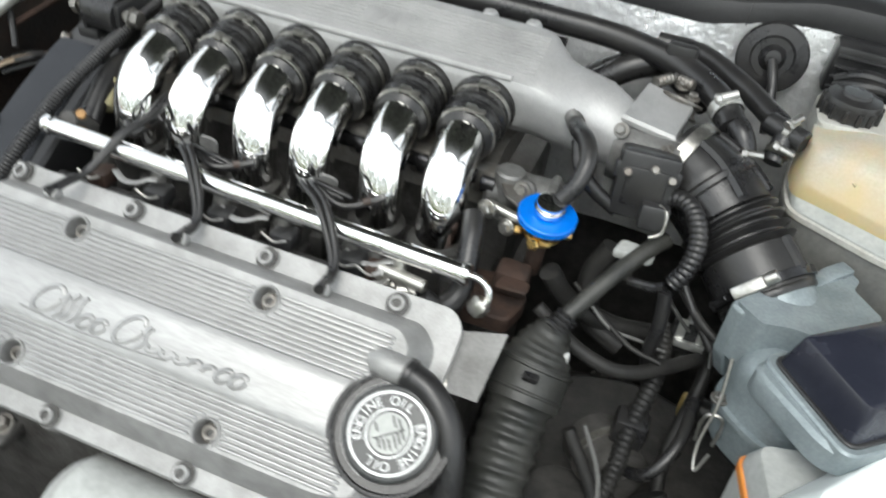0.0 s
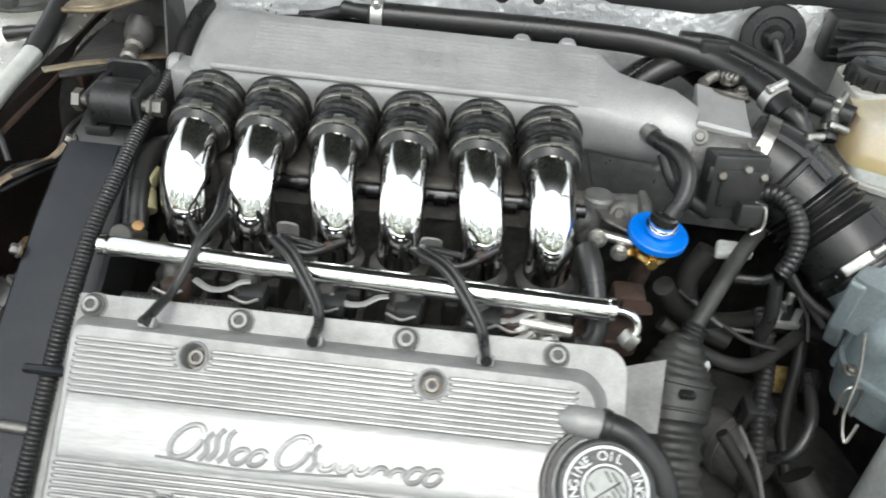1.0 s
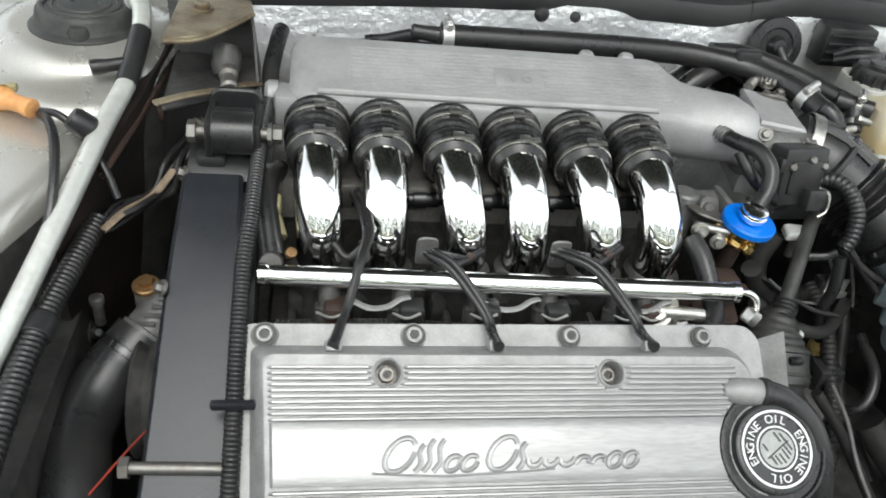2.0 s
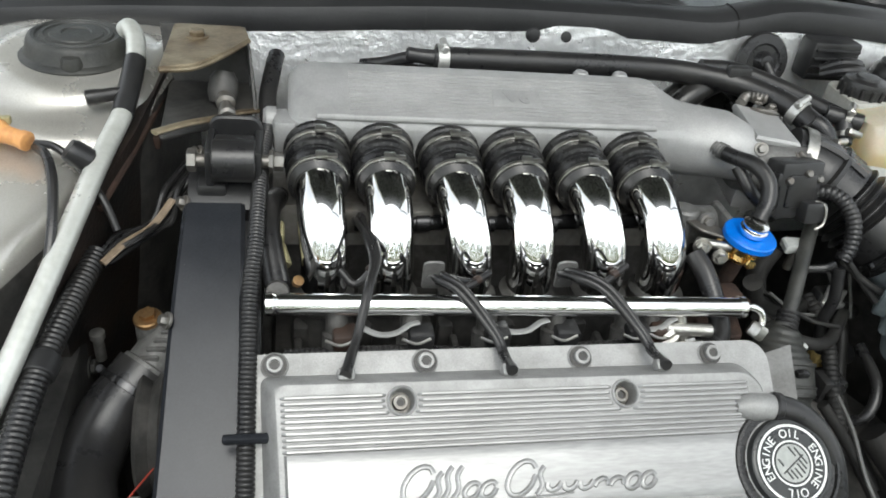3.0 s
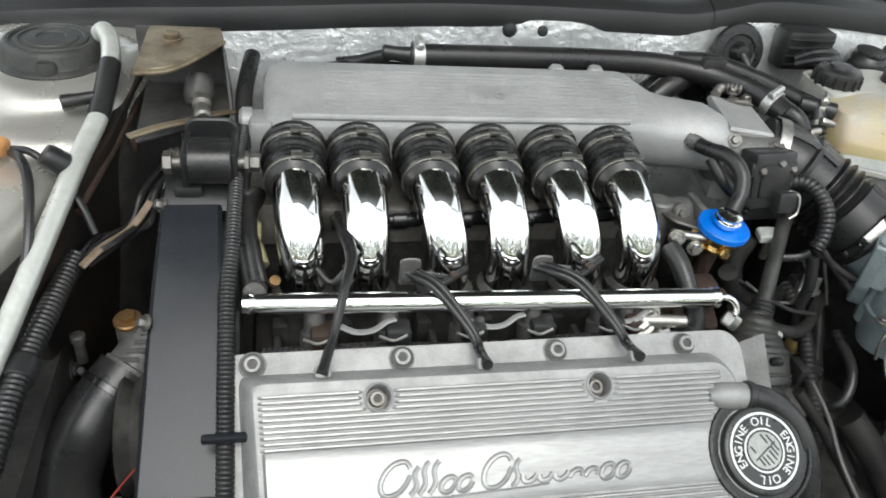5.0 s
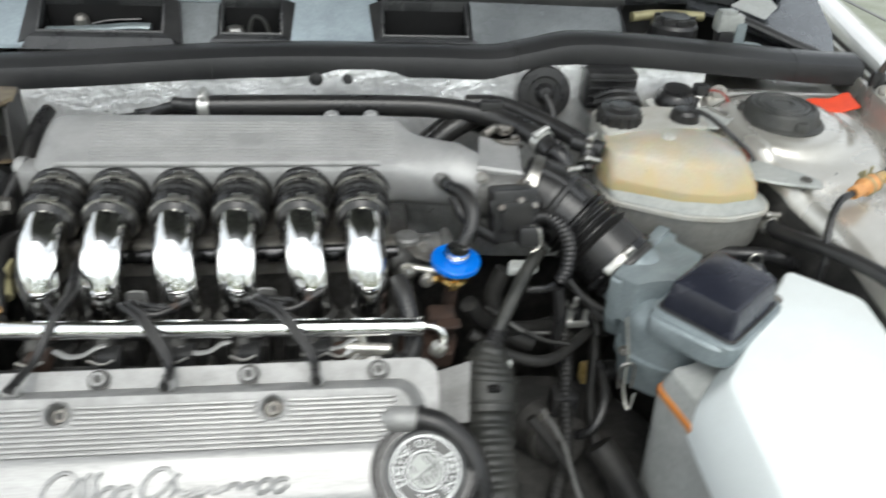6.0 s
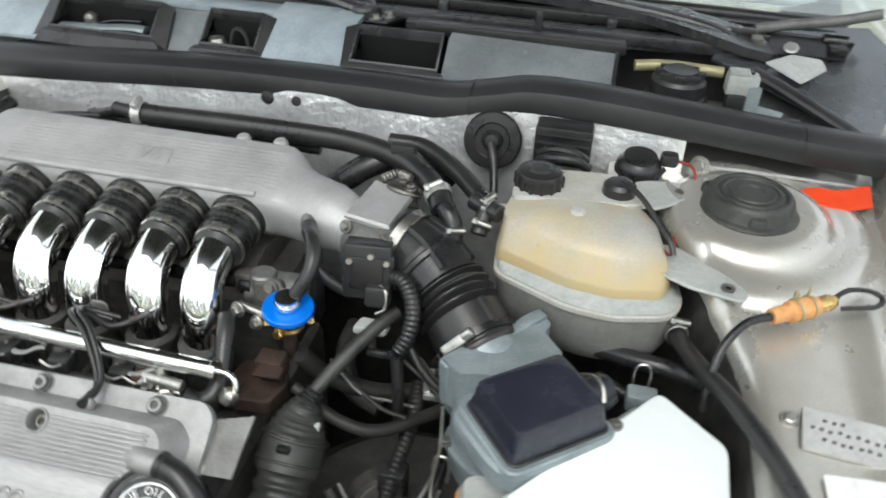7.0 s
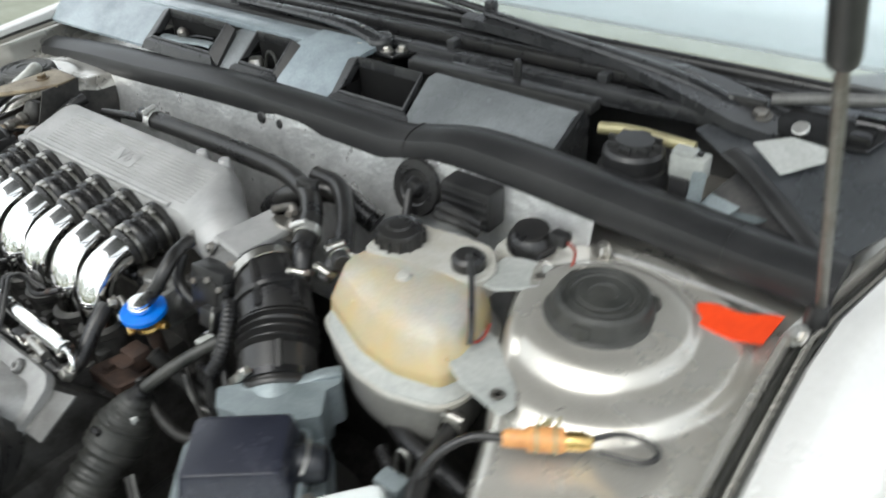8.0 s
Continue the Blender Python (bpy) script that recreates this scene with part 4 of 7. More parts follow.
def socket_bolt(u, v, w, boss=0.0094):
    p = CM @ Vector((u, v, w))
    n = CM.to_3x3() @ Vector((0, 0, 1))
    b = part("bolt_boss", lathe(p, n, [(boss * 1.15, -0.012), (boss, -0.001), (boss * 0.9, 0), (boss * 0.72, 0.0), (boss * 0.7, -0.002), (0, -0.002)], 22), CAST, cover)
    part("socket_bolt", lathe(p, n, [(0.0058, -0.003), (0.0058, 0.0055), (0.0052, 0.0063), (0.0036, 0.0063), (0.0034, 0.0055), (0.0032, 0.004), (0, 0.004)], 20), CAST, b, "socket-head bolt")
    part("hex_socket", lathe(p, n, [(0.0033, 0.0042), (0.0033, 0.0046), (0, 0.0046)], 6), GRIME, b, "dark hex socket")
    part("washer", lathe(p, n, [(0.0056, 0.0004), (0.0082, 0.0004), (0.0082, 0.0016), (0.0056, 0.0018)], 20, False), GRIME, b)
    return b


for u in (-0.446, -0.344, -0.230, -0.127):
    socket_bolt(u, 0.0265, -0.0235)
for u in (-0.332, -0.222, -0.115):
    socket_bolt(u, -0.130, -0.0235)
for u in (-0.446,):
    socket_bolt(u, -0.128, -0.0235)


def recess_bolt(u, v):
    p = CM @ Vector((u, v, 0.0))
    n = CM.to_3x3() @ Vector((0, 0, 1))
    b = part("pocket", lathe(p, n, [(0.0104, -0.0016), (0.0098, 0.0008), (0.009, 0.0012), (0.0082, 0.0004), (0.0078, -0.002), (0.0074, -0.0135), (0, -0.0135)], 28, False), CAST, cover, "deep cast bolt pocket")
    part("pocket_washer", lathe(p, n, [(0.0072, -0.0132), (0.0072, -0.0122), (0.005, -0.012)], 24, False), DULL, b)
    part("socket_bolt", lathe(p, n, [(0.0054, -0.013), (0.0054, -0.008), (0.0048, -0.007), (0.0031, -0.007), (0.0029, -0.0095), (0, -0.0095)], 20), DULL, b, "dull socket-head bolt")
    part("hex_socket", lathe(p, n, [(0.0028, -0.0092), (0.0028, -0.0088), (0, -0.0088)], 6), GRIME, b, "dark hex socket")


for u, v in POCKETS:
    recess_bolt(u, v)
for u in (-0.4, -0.289, -0.176):
    p = CM @ Vector((u, 0.0165, -0.004))
    part("lead_post", box((u, 0.0165, -0.006), (0.012, 0.009, 0.01), 0.003, CM), CAST, cover, "cast boss for an ignition lead")
# rounded cast corner and breather stub at the cap's side
part("breather_stub", lathe(CM @ Vector((-0.127, -0.0155, -0.001)), CM.to_3x3() @ Vector((1, -0.05, 0.02)), [(0.004, 0), (0.0085, 0.006), (0.0098, 0.012), (0.0098, 0.026), (0.0092, 0.028), (0.008, 0.0285)], 26), CAST, cover)
# oil filler
cap = thing("oil_filler_cap", CM @ Vector((-0.095, -0.056, -0.004)), "black oil filler cap with a white printed ring", "filler cap")
n = CM.to_3x3() @ Vector((0, 0, 1))
c = CM @ Vector((-0.095, -0.056, 0))
part("neck", lathe(c, n, [(0.0405, -0.03), (0.0405, -0.001), (0.0395, 0.0008), (0.0375, 0.001), (0.0365, -0.0008), (0.028, -0.0012)], 44), DUSTY, cap, "dark satin neck ring")
part("body", lathe(c, n, [(0.031, -0.006), (0.0312, 0.001), (0.0305, 0.0042), (0.029, 0.0052), (0.0275, 0.0052), (0.027, 0.0045), (0, 0.0045)], 48), CAP_BLACK, cap)
part("print_ring", lathe(c, n, [(0.0265, 0.0046), (0.0265, 0.0049), (0.0248, 0.0049), (0.0248, 0.0046)], 48, False), LABEL_WHITE, cap)
part("inner_ring", lathe(c, n, [(0.0155, 0.0046), (0.0155, 0.0049), (0.0143, 0.0049), (0.0143, 0.0046)], 40, False), LABEL_WHITE, cap)
word = "ENGINE OIL "
for rep in range(2):
    for i, ch in enumerate(word):
        if ch == " ":
            continue
        a = radians(206 - rep * 176 - i * 15.2)
        t = text_mesh(ch, 0.0082, 0.0002)
        bmesh.ops.transform(t, matrix=CM @ Matrix.Translation((-0.095 + 0.0200 * math.cos(a), -0.056 + 0.0200 * math.sin(a), 0.0048)) @ Matrix.Rotation(a - math.pi / 2, 4, "Z"), verts=t.verts)
        part("letter", t, LABEL_WHITE, cap)
part("emblem_disc", lathe(c, n, [(0.0128, 0.0046), (0.0128, 0.005), (0, 0.005)], 36, False), TANK_GREY, cap, "pale grey printed emblem disc")
EM = CM @ Matrix.Translation((-0.095, -0.056, 0)) @ Matrix.Rotation(radians(-55), 4, "Z")
for off, x0, x1 in ((0.0085, -0.007, 0.007), (0.0055, 0.001, 0.009), (0.0025, 0.002, 0.0105), (-0.0012, 0.003, 0.011), (-0.0045, 0.002, 0.0095), (-0.0075, 0.001, 0.0075), (0.0052, -0.010, -0.002), (-0.0068, -0.009, -0.003)):
    part("emblem_bar", box(((x0 + x1) / 2, off, 0.0052), (x1 - x0, 0.0013, 0.0005), 0.0002, EM), CAP_BLACK, cap)
part("emblem_bar", box((0.0006, 0, 0.0052), (0.0011, 0.021, 0.0005), 0.0002, EM), CAP_BLACK, cap)

breather = thing("breather_hose", CM @ Vector((-0.085, -0.03, -0.01)), "black rubber breather hose curving round the filler cap", "hose")
part("hose", tube([CM @ Vector(p) for p in ((-0.098, -0.0165, 0.0), (-0.08, -0.023, 0.0), (-0.062, -0.04, -0.004), (-0.053, -0.065, -0.012), (-0.05, -0.1, -0.03), (-0.052, -0.14, -0.06))], 0.0095, 16), RUBBER, breather)
part("hose_end", lathe(CM @ Vector((-0.1, -0.0165, 0.0)), CM.to_3x3() @ Vector((1, -0.2, 0)), [(0.0098, 0), (0.0108, 0.001), (0.0108, 0.005), (0.0096, 0.006)], 22), RUBBER, breather)

shield = thing("heat_shield_plate", (-0.07, 0.39, 0.83), "flat grey sheet-metal plate at the end of the cam cover", "shield plate")
part("plate", loft([[(-0.086, 0.394, 0.843), (-0.049, 0.402, 0.849), (-0.054, 0.360, 0.820), (-0.090, 0.357, 0.822)],
                    [(-0.086, 0.3955, 0.841), (-0.049, 0.4035, 0.847), (-0.054, 0.3615, 0.818), (-0.090, 0.3585, 0.820)]]), SHEET, shield)
part("screw", hexbolt((-0.084, 0.362, 0.823), (0, -0.5, 0.85), 0.005, 0.004), ZINC, shield)

block = thing("engine_block", (-0.27, 0.45, 0.5), "dark oily engine block and cylinder heads", "engine block")
part("front_head", box((-0.268, -0.05, -0.085), (0.37, 0.165, 0.11), 0.008, CM), BLOCK, block)
part("rear_head", box((-0.27, 0.605, 0.80), (0.37, 0.13, 0.12), 0.012), BLOCK, block)
part("crankcase", box((-0.27, 0.45, 0.62), (0.40, 0.36, 0.3), 0.02), BLOCK, block)
part("valley", box((-0.27, 0.47, 0.775), (0.36, 0.16, 0.05), 0.01), GRIME, block)
part("rear_cam_cover", loft([[(x, 0.535, 0.85), (x, 0.545, 0.882), (x, 0.575, 0.89), (x, 0.68, 0.87), (x, 0.68, 0.82)] for x in (-0.45, -0.11)]), DULL, block, "dull grey rear cam cover")
for k in range(6):
    part("cover_lug", box((-0.388 + 0.0555 * k, 0.534, 0.878), (0.026, 0.016, 0.024), 0.004), DULL, block)
for k in range(9):
    part("manifold_web", box((-0.43 + 0.04 * k, 0.42, 0.80), (0.006, 0.06, 0.05), 0.002), BLOCK, block)
for k, x in enumerate((-0.41, -0.36, -0.2965, -0.2455, -0.184, -0.132)):
    part("inlet_stub", lathe((x, 0.478, 0.79), (0, 0, 1), [(0.026, 0), (0.025, 0.02), (0.022, 0.032), (0.0215, 0.046), (0.0235, 0.048), (0.0235, 0.056), (0.02, 0.058)], 22), GRIME, block, "black inlet stub")
    for dx in (-0.018, 0.018):
        part("stub_lug", box((x + dx, 0.462, 0.813), (0.012, 0.014, 0.03), 0.003), GRIME, block)

exhaust = thing("exhaust_heat_shield", (-0.3, 0.27, 0.68), "pale tarnished exhaust heat shield below the cam cover", "heat shield")
part("shell", loft([[(x, 0.238 + r * math.cos(a), 0.70 + r * math.sin(a) + b) for a in [math.pi * (-0.1 + 1.3 * k / 12) for k in range(13)]] for x, r, b in ((-0.32, 0.02, -0.02), (-0.313, 0.036, -0.005), (-0.3, 0.042, 0.0), (-0.215, 0.042, 0.0), (-0.2, 0.036, -0.004), (-0.195, 0.02, -0.02))], False), BOX_GREY, exhaust)
part("flange_lug", box((-0.385, 0.262, 0.715), (0.022, 0.03, 0.012), 0.004), BLOCK, exhaust)
part("stud", hexbolt((-0.385, 0.262, 0.722), (0, -0.3, 1), 0.006, 0.006), DULL, exhaust)
front = thing("front_pipe", (-0.27, 0.12, 0.74), "dark painted transverse tube in front of the engine", "tube")
part("tube", tube([(-0.5, 0.17, 0.735), (-0.38, 0.155, 0.75), (-0.2, 0.14, 0.735), (-0.05, 0.13, 0.71)], 0.014, 14), GREY_PLASTIC, front)


# ---- intake ----
plenum = thing("intake_plenum", (-0.27, 0.6, 0.89), "grey sand-cast intake plenum with fine ribs on top", "intake plenum")


def plenum_section(x, s=1.0, lift=0.0):
    pts = [(0.588, 0.896), (0.580, 0.905), (0.577, 0.936), (0.580, 0.9435), (0.587, 0.9465), (0.615, 0.955), (0.640, 0.9625), (0.652, 0.9625), (0.660, 0.955), (0.664, 0.94), (0.662, 0.90), (0.655, 0.893)]
    cy, cz = 0.62, 0.925
    return [(x, cy + (y - cy) * s, cz + (z - cz) * s + lift) for y, z in pts]


NECK = [(-0.105, 0.618, 0.925, 0.044, 0.037), (-0.085, 0.612, 0.921, 0.04, 0.033), (-0.06, 0.6, 0.924, 0.036, 0.032), (-0.04, 0.593, 0.925, 0.034, 0.031), (-0.02, 0.588, 0.92, 0.031, 0.027)]


def blended(x, s, t):
    """The chamber's section with its edges divided, drawn towards the round neck by t."""
    pts = plenum_section(x, s)
    cy, cz, ry, rz = [interp(x, [(q[0], q[j]) for q in NECK]) for j in (1, 2, 3, 4)]
    out = []
    for p, q in zip(pts, pts[1:] + pts[:1]):
        for k in range(3):
            v = Vector(p).lerp(Vector(q), k / 3)
            a = math.atan2((v.z - 0.925) / 0.037, (v.y - 0.62) / 0.044)
            out.append(v.lerp(Vector((x, cy + ry * math.cos(a), cz + rz * math.sin(a))), t))
    return out


part("chamber", loft([blended(x, s, t) for x, s, t in ((-0.438, 0.72, 0), (-0.4345, 0.86, 0), (-0.428, 0.95, 0), (-0.418, 1.0, 0), (-0.25, 1.0, 0), (-0.112, 1.0, 0), (-0.104, 0.99, 0.06), (-0.098, 0.98, 0.25), (-0.09, 0.97, 0.6), (-0.082, 0.96, 0.85), (-0.072, 0.96, 0.97), (-0.052, 0.96, 1), (-0.04, 0.96, 1), (-0.02, 0.96, 1))]), PLENUM, plenum)
part("end_boss", merge(box((-0.440, 0.592, 0.925), (0.02, 0.03, 0.03), 0.005), lathe((-0.447, 0.60, 0.93), (-1, 0, 0), [(0.012, 0), (0.012, 0.008), (0.009, 0.011)], 18)), PLENUM, plenum)
for k in range(11):
    y = 0.5905 + 0.0046 * k
    z = 0.9465 + (y - 0.587) * 0.302
    part("rib", box((-0.245, y, z), (0.285, 0.0019, 0.0024), 0.0006), PLENUM, plenum)
part("front_lip", tube([(-0.415, 0.5815, 0.9445), (-0.27, 0.5805, 0.9447), (-0.118, 0.5815, 0.9445)], 0.0032, 10), PLENUM, plenum)
for p in ((-0.165, 0.663, 0.962), (-0.125, 0.664, 0.962)):
    part("top_boss", lathe(p, (0, 0, 1), [(0.009, -0.014), (0.0075, -0.003), (0.0055, -0.0005), (0, 0.0)], 16), PLENUM, plenum)
part("lettering_pad", box((-0.241, 0.6105, 0.95364), (0.044, 0.022, 0.0026), 0.0008, Matrix.Translation((-0.241, 0.6105, 0.95364)) @ Matrix.Rotation(radians(16.8), 4, "X") @ Matrix.Translation((0.241, -0.6105, -0.95364))), PLENUM, plenum, "smooth cast pad")
t = text_mesh("V6", 0.023, 0.0003)
bmesh.ops.transform(t, matrix=Matrix.Translation((-0.241, 0.610, 0.9555)) @ Matrix.Rotation(radians(16.8), 4, "X"), verts=t.verts)
part("raised_lettering", t, PLENUM, plenum, "raised V6 lettering")


def runner(xb, xt):
    r = thing("intake_runner", (xt, 0.478, 0.84), "chromed intake pipe with a black rubber boot and two steel clamps", "intake pipe", "intake runners")
    a0, a1 = Vector((xb, 0.5815, 0.916)), Vector((xb, 0.527, 0.9094))
    d = (a1 - a0).normalized()
    ln = (a1 - a0).length
    boot = part("boot", lathe(a0, d, [(0.0255, 0), (0.0275, 0.0012), (0.0278, 0.0035), (0.0274, 0.0055), (0.0256, 0.007), (0.0256, 0.0195), (0.0264, 0.021), (0.0268, 0.0245), (0.026, 0.0265), (0.0236, 0.028), (0.0234, 0.0305), (0.0252, 0.033), (0.0254, 0.037), (0.0244, 0.0395), (0.0236, 0.041), (0.0234, 0.0495), (0.0238, 0.0505), (0.0222, 0.0525), (0.0198, ln)], 36), DUSTY, r, "black rubber boot")
    for at, rad in ((0.0135, 0.0258), (0.0455, 0.0236)):
        p = a0 + d * at
        b = part("clamp_band", band(p, d, rad, 0.0042, 0.0009), ZINC, boot, "steel clamp band")
        u = Vector((0, -d.z, d.y)).normalized()
        u = u if u.z > 0 else -u
        bx = xb + 0.0015
        q = Vector((bx, p.y, p.z)) + u * (rad + 0.002)
        m = Matrix.Translation(q) @ Matrix((Vector((1, 0, 0)), d, u)).transposed().to_4x4()
        part("clamp_buckle", merge(box((0, 0, 0), (0.009, 0.008, 0.0035), 0.001, m), box((0.008, 0, -0.0008), (0.009, 0.005, 0.002), 0.0006, m)), ZINC, boot, "bright clamp buckle")
    line = resample(curve([(xb, 0.54, 0.9125), (xb + (xt - xb) * 0.1, 0.522, 0.9095), (xb + (xt - xb) * 0.3, 0.504, 0.9035), (xb + (xt - xb) * 0.6, 0.489, 0.8905), (xt, 0.4815, 0.873), (xt, 0.4795, 0.853), (xt, 0.479, 0.832)], 10), 0.003)
    part("chrome_pipe", sweep(line, 0.0185, 32), CHROME, r, "mirror-bright chrome pipe")
    part("collar", lathe((xt, 0.479, 0.833), (0, 0, 1), [(0.0195, 0), (0.0202, 0.002), (0.0202, 0.006), (0.019, 0.008)], 28), DULL, r)
    return r


XB = (-0.414, -0.361, -0.304, -0.249, -0.192, -0.137)
XT = (-0.410, -0.360, -0.2965, -0.2455, -0.184, -0.132)
for xb, xt in zip(XB, XT):
    runner(xb, xt)

rail = thing("fuel_rail", (-0.27, 0.43, 0.866), "polished steel fuel rail across the engine", "fuel rail")
part("pipe", lathe((-0.4535, 0.427, 0.876), (1, -0.014, -0.013), [(0.004, 0), (0.0082, 0.001), (0.0082, 0.006), (0.0068, 0.008), (0.0078, 0.011), (0.0078, 0.36), (0.0087, 0.361), (0.0087, 0.365), (0.0066, 0.366)], 24), CHROME, rail)
part("return_hook", tube([(-0.092, 0.422, 0.8712), (-0.081, 0.4215, 0.8715), (-0.073, 0.419, 0.868), (-0.0705, 0.416, 0.861), (-0.0735, 0.413, 0.855)], 0.0028, 12), CHROME, rail, "bent chrome end pipe")
part("hook_nut", lathe((-0.0745, 0.412, 0.857), (-0.6, -0.3, -1), [(0.006, -0.004), (0.0075, -0.002), (0.0075, 0.006), (0.006, 0.008)], 6), ZINC, rail)
rail2 = thing("rear_fuel_rail", (-0.24, 0.527, 0.875), "black-coated rear fuel rail behind the chrome pipes", "fuel rail")
part("pipe", cyl((-0.385, 0.527, 0.877), (-0.12, 0.527, 0.882), 0.0065, seg=20), BLACK_STEEL, rail2)
for k in range(5):
    part("fitting", cyl((-0.335 + 0.055 * k, 0.527, 0.878), (-0.323 + 0.055 * k, 0.527, 0.8785), 0.0078, seg=16), BLACK_STEEL, rail2)


def injector(x, brown=True):
    i = thing("fuel_injector", (x, 0.415, 0.83), "fuel injector with a plug under the fuel rail", "injector", "fuel injectors")
    part("body", lathe((x, 0.432, 0.868), (0, -0.35, -1), [(0.006, 0), (0.008, 0.004), (0.008, 0.018), (0.0105, 0.02), (0.0105, 0.034), (0.007, 0.037), (0.007, 0.05)], 18), BLOCK, i)
    part("plug", box((x + 0.006, 0.418, 0.852), (0.019, 0.018, 0.014), 0.003, None), BROWN if brown else PLASTIC, i, "brown plug" if brown else "")
    part("spring_clip", tube([(x - 0.009, 0.409, 0.857), (x + 0.002, 0.408, 0.853), (x + 0.012, 0.409, 0.857)], 0.0012, 8), ZINC, i)
    return i


for k, x in enumerate((-0.403, -0.349, -0.292, -0.238, -0.181, -0.16)):
    injector(x, k in (0, 5))
bracketed = thing("injector_harness", (-0.27, 0.41, 0.84), "grey plastic-sleeved injector wiring", "wiring")
part("sleeve", corrugated([(-0.44, 0.418, 0.835), (-0.36, 0.412, 0.842), (-0.28, 0.412, 0.838), (-0.19, 0.412, 0.842), (-0.12, 0.42, 0.835)], 0.0055, 0.004), RUBBER, bracketed)
for x in (-0.366, -0.268, -0.162):
    part("white_strap", tube([(x - 0.02, 0.421, 0.858), (x - 0.008, 0.415, 0.8565), (x + 0.004, 0.414, 0.8585), (x + 0.014, 0.418, 0.8625), (x + 0.021, 0.420, 0.863)], 0.0028, 10, flat=0.5), CAST, bracketed, "pale grey strap")
for x in (-0.329, -0.222):
    part("bracket", merge(slab([(x - 0.008, 0.858), (x + 0.008, 0.858), (x + 0.009, 0.882), (x + 0.004, 0.884), (x - 0.004, 0.884), (x - 0.008, 0.882)], 0, 0.0025, Matrix.Translation((0, 0.467, 0)) @ Matrix.Rotation(math.pi / 2, 4, "X"), 0.004), lathe((x, 0.464, 0.868), (0, -1, 0), [(0.0055, 0), (0.0055, 0.002), (0, 0.0022)], 14)), SHEET, bracketed, "dull metal bracket")


def lead(pts, r=0.0042, twin=None, label="black rubber ignition lead"):
    w = thing("ignition_lead", pts[-1], label, "ignition lead", "ignition leads")
    part("cable", tube(pts, r, 12), RUBBER, w)
    if twin:
        part("cable", tube([Vector(p) + Vector(twin) * min(1.0, 1.6 * (1 - i / (len(pts) - 1))) for i, p in enumerate(pts)], r, 12), RUBBER, w)
    e = Vector(pts[-1])
    d = (e - Vector(pts[-2])).normalized()
    part("boot", lathe(e - d * 0.022, d, [(r * 1.05, 0), (r * 1.25, 0.003), (r * 1.35, 0.02), (r * 1.5, 0.022), (r * 1.5, 0.025)], 14), RUBBER, w)
    return w


lead([(-0.385, 0.52, 0.885), (-0.381, 0.487, 0.895), (-0.377, 0.455, 0.892), (-0.383, 0.428, 0.8865), (-0.392, 0.398, 0.868), (-0.4, 0.369, 0.866)], 0.0028, (0.004, 0.005, 0.001))
lead([(-0.300, 0.455, 0.868), (-0.325, 0.452, 0.876), (-0.333, 0.438, 0.889), (-0.318, 0.424, 0.8875), (-0.296, 0.4, 0.869), (-0.29, 0.385, 0.862), (-0.289, 0.368, 0.866)], 0.0027, (0.006, 0.002, 0.001))
lead([(-0.205, 0.458, 0.872), (-0.232, 0.452, 0.881), (-0.228, 0.438, 0.890), (-0.208, 0.424, 0.8875), (-0.185, 0.4, 0.869), (-0.178, 0.385, 0.862), (-0.176, 0.368, 0.866)], 0.0027, (0.006, 0.003, 0.001))
for a, b, cc in (((-0.329, 0.452, 0.876), (-0.31, 0.447, 0.872), (-0.285, 0.462, 0.875)), ((-0.225, 0.455, 0.878), (-0.2, 0.45, 0.872), (-0.172, 0.465, 0.88)), ((-0.40, 0.46, 0.88), (-0.388, 0.45, 0.875), (-0.37, 0.462, 0.89))):
    w = thing("sensor_wire", a, "thin black wire with a small copper end", "wire", "sensor wires")
    part("wire", tube([a, b, cc], 0.0028, 10), RUBBER, w)
    part("terminal", cyl(Vector(b).lerp(Vector(cc), 0.45), Vector(b).lerp(Vector(cc), 0.65), 0.0036, seg=10), BROWN, w, "copper-brown terminal")
valves = thing("idle_valve_pipes", (-0.135, 0.42, 0.83), "bright small valve with crossed pipe stubs by the fuel rail", "valve")
part("stub", cyl((-0.141, 0.421, 0.866), (-0.134, 0.412, 0.842), 0.0046, seg=12), ZINC, valves)
part("union_nut", merge(hexbolt((-0.133, 0.411, 0.842), (0.2, -0.6, 0.6), 0.0075, 0.008), hexbolt((-0.15, 0.414, 0.853), (-0.4, -0.5, 0.7), 0.006, 0.007)), ZINC, valves, "bright union nuts")
part("cross", merge(cyl((-0.153, 0.415, 0.857), (-0.116, 0.411, 0.857), 0.0052, seg=12), cyl((-0.145, 0.408, 0.843), (-0.122, 0.406, 0.845), 0.0055, seg=12)), ZINC, valves)
part("hose", tube([(-0.118, 0.411, 0.846), (-0.105, 0.415, 0.838), (-0.095, 0.43, 0.845), (-0.1, 0.46, 0.87), (-0.106, 0.48, 0.88)], 0.0085, 14), RUBBER, valves)
left_stub = thing("coolant_stub", (-0.43, 0.45, 0.86), "small coolant stub with a brass screw", "pipe stub")
part("stub", cyl((-0.445, 0.465, 0.858), (-0.445, 0.44, 0.875), 0.0085, seg=18), BLOCK, left_stub)
part("hose", tube([(-0.445, 0.462, 0.864), (-0.452, 0.50, 0.885), (-0.452, 0.53, 0.89), (-0.445, 0.56, 0.88)], 0.0095, 14), RUBBER, left_stub)
part("screw", lathe((-0.431, 0.443, 0.882), (0.2, -0.4, 0.8), [(0.004, 0), (0.004, 0.004), (0, 0.0045)], 12), OLD_BRASS, left_stub)


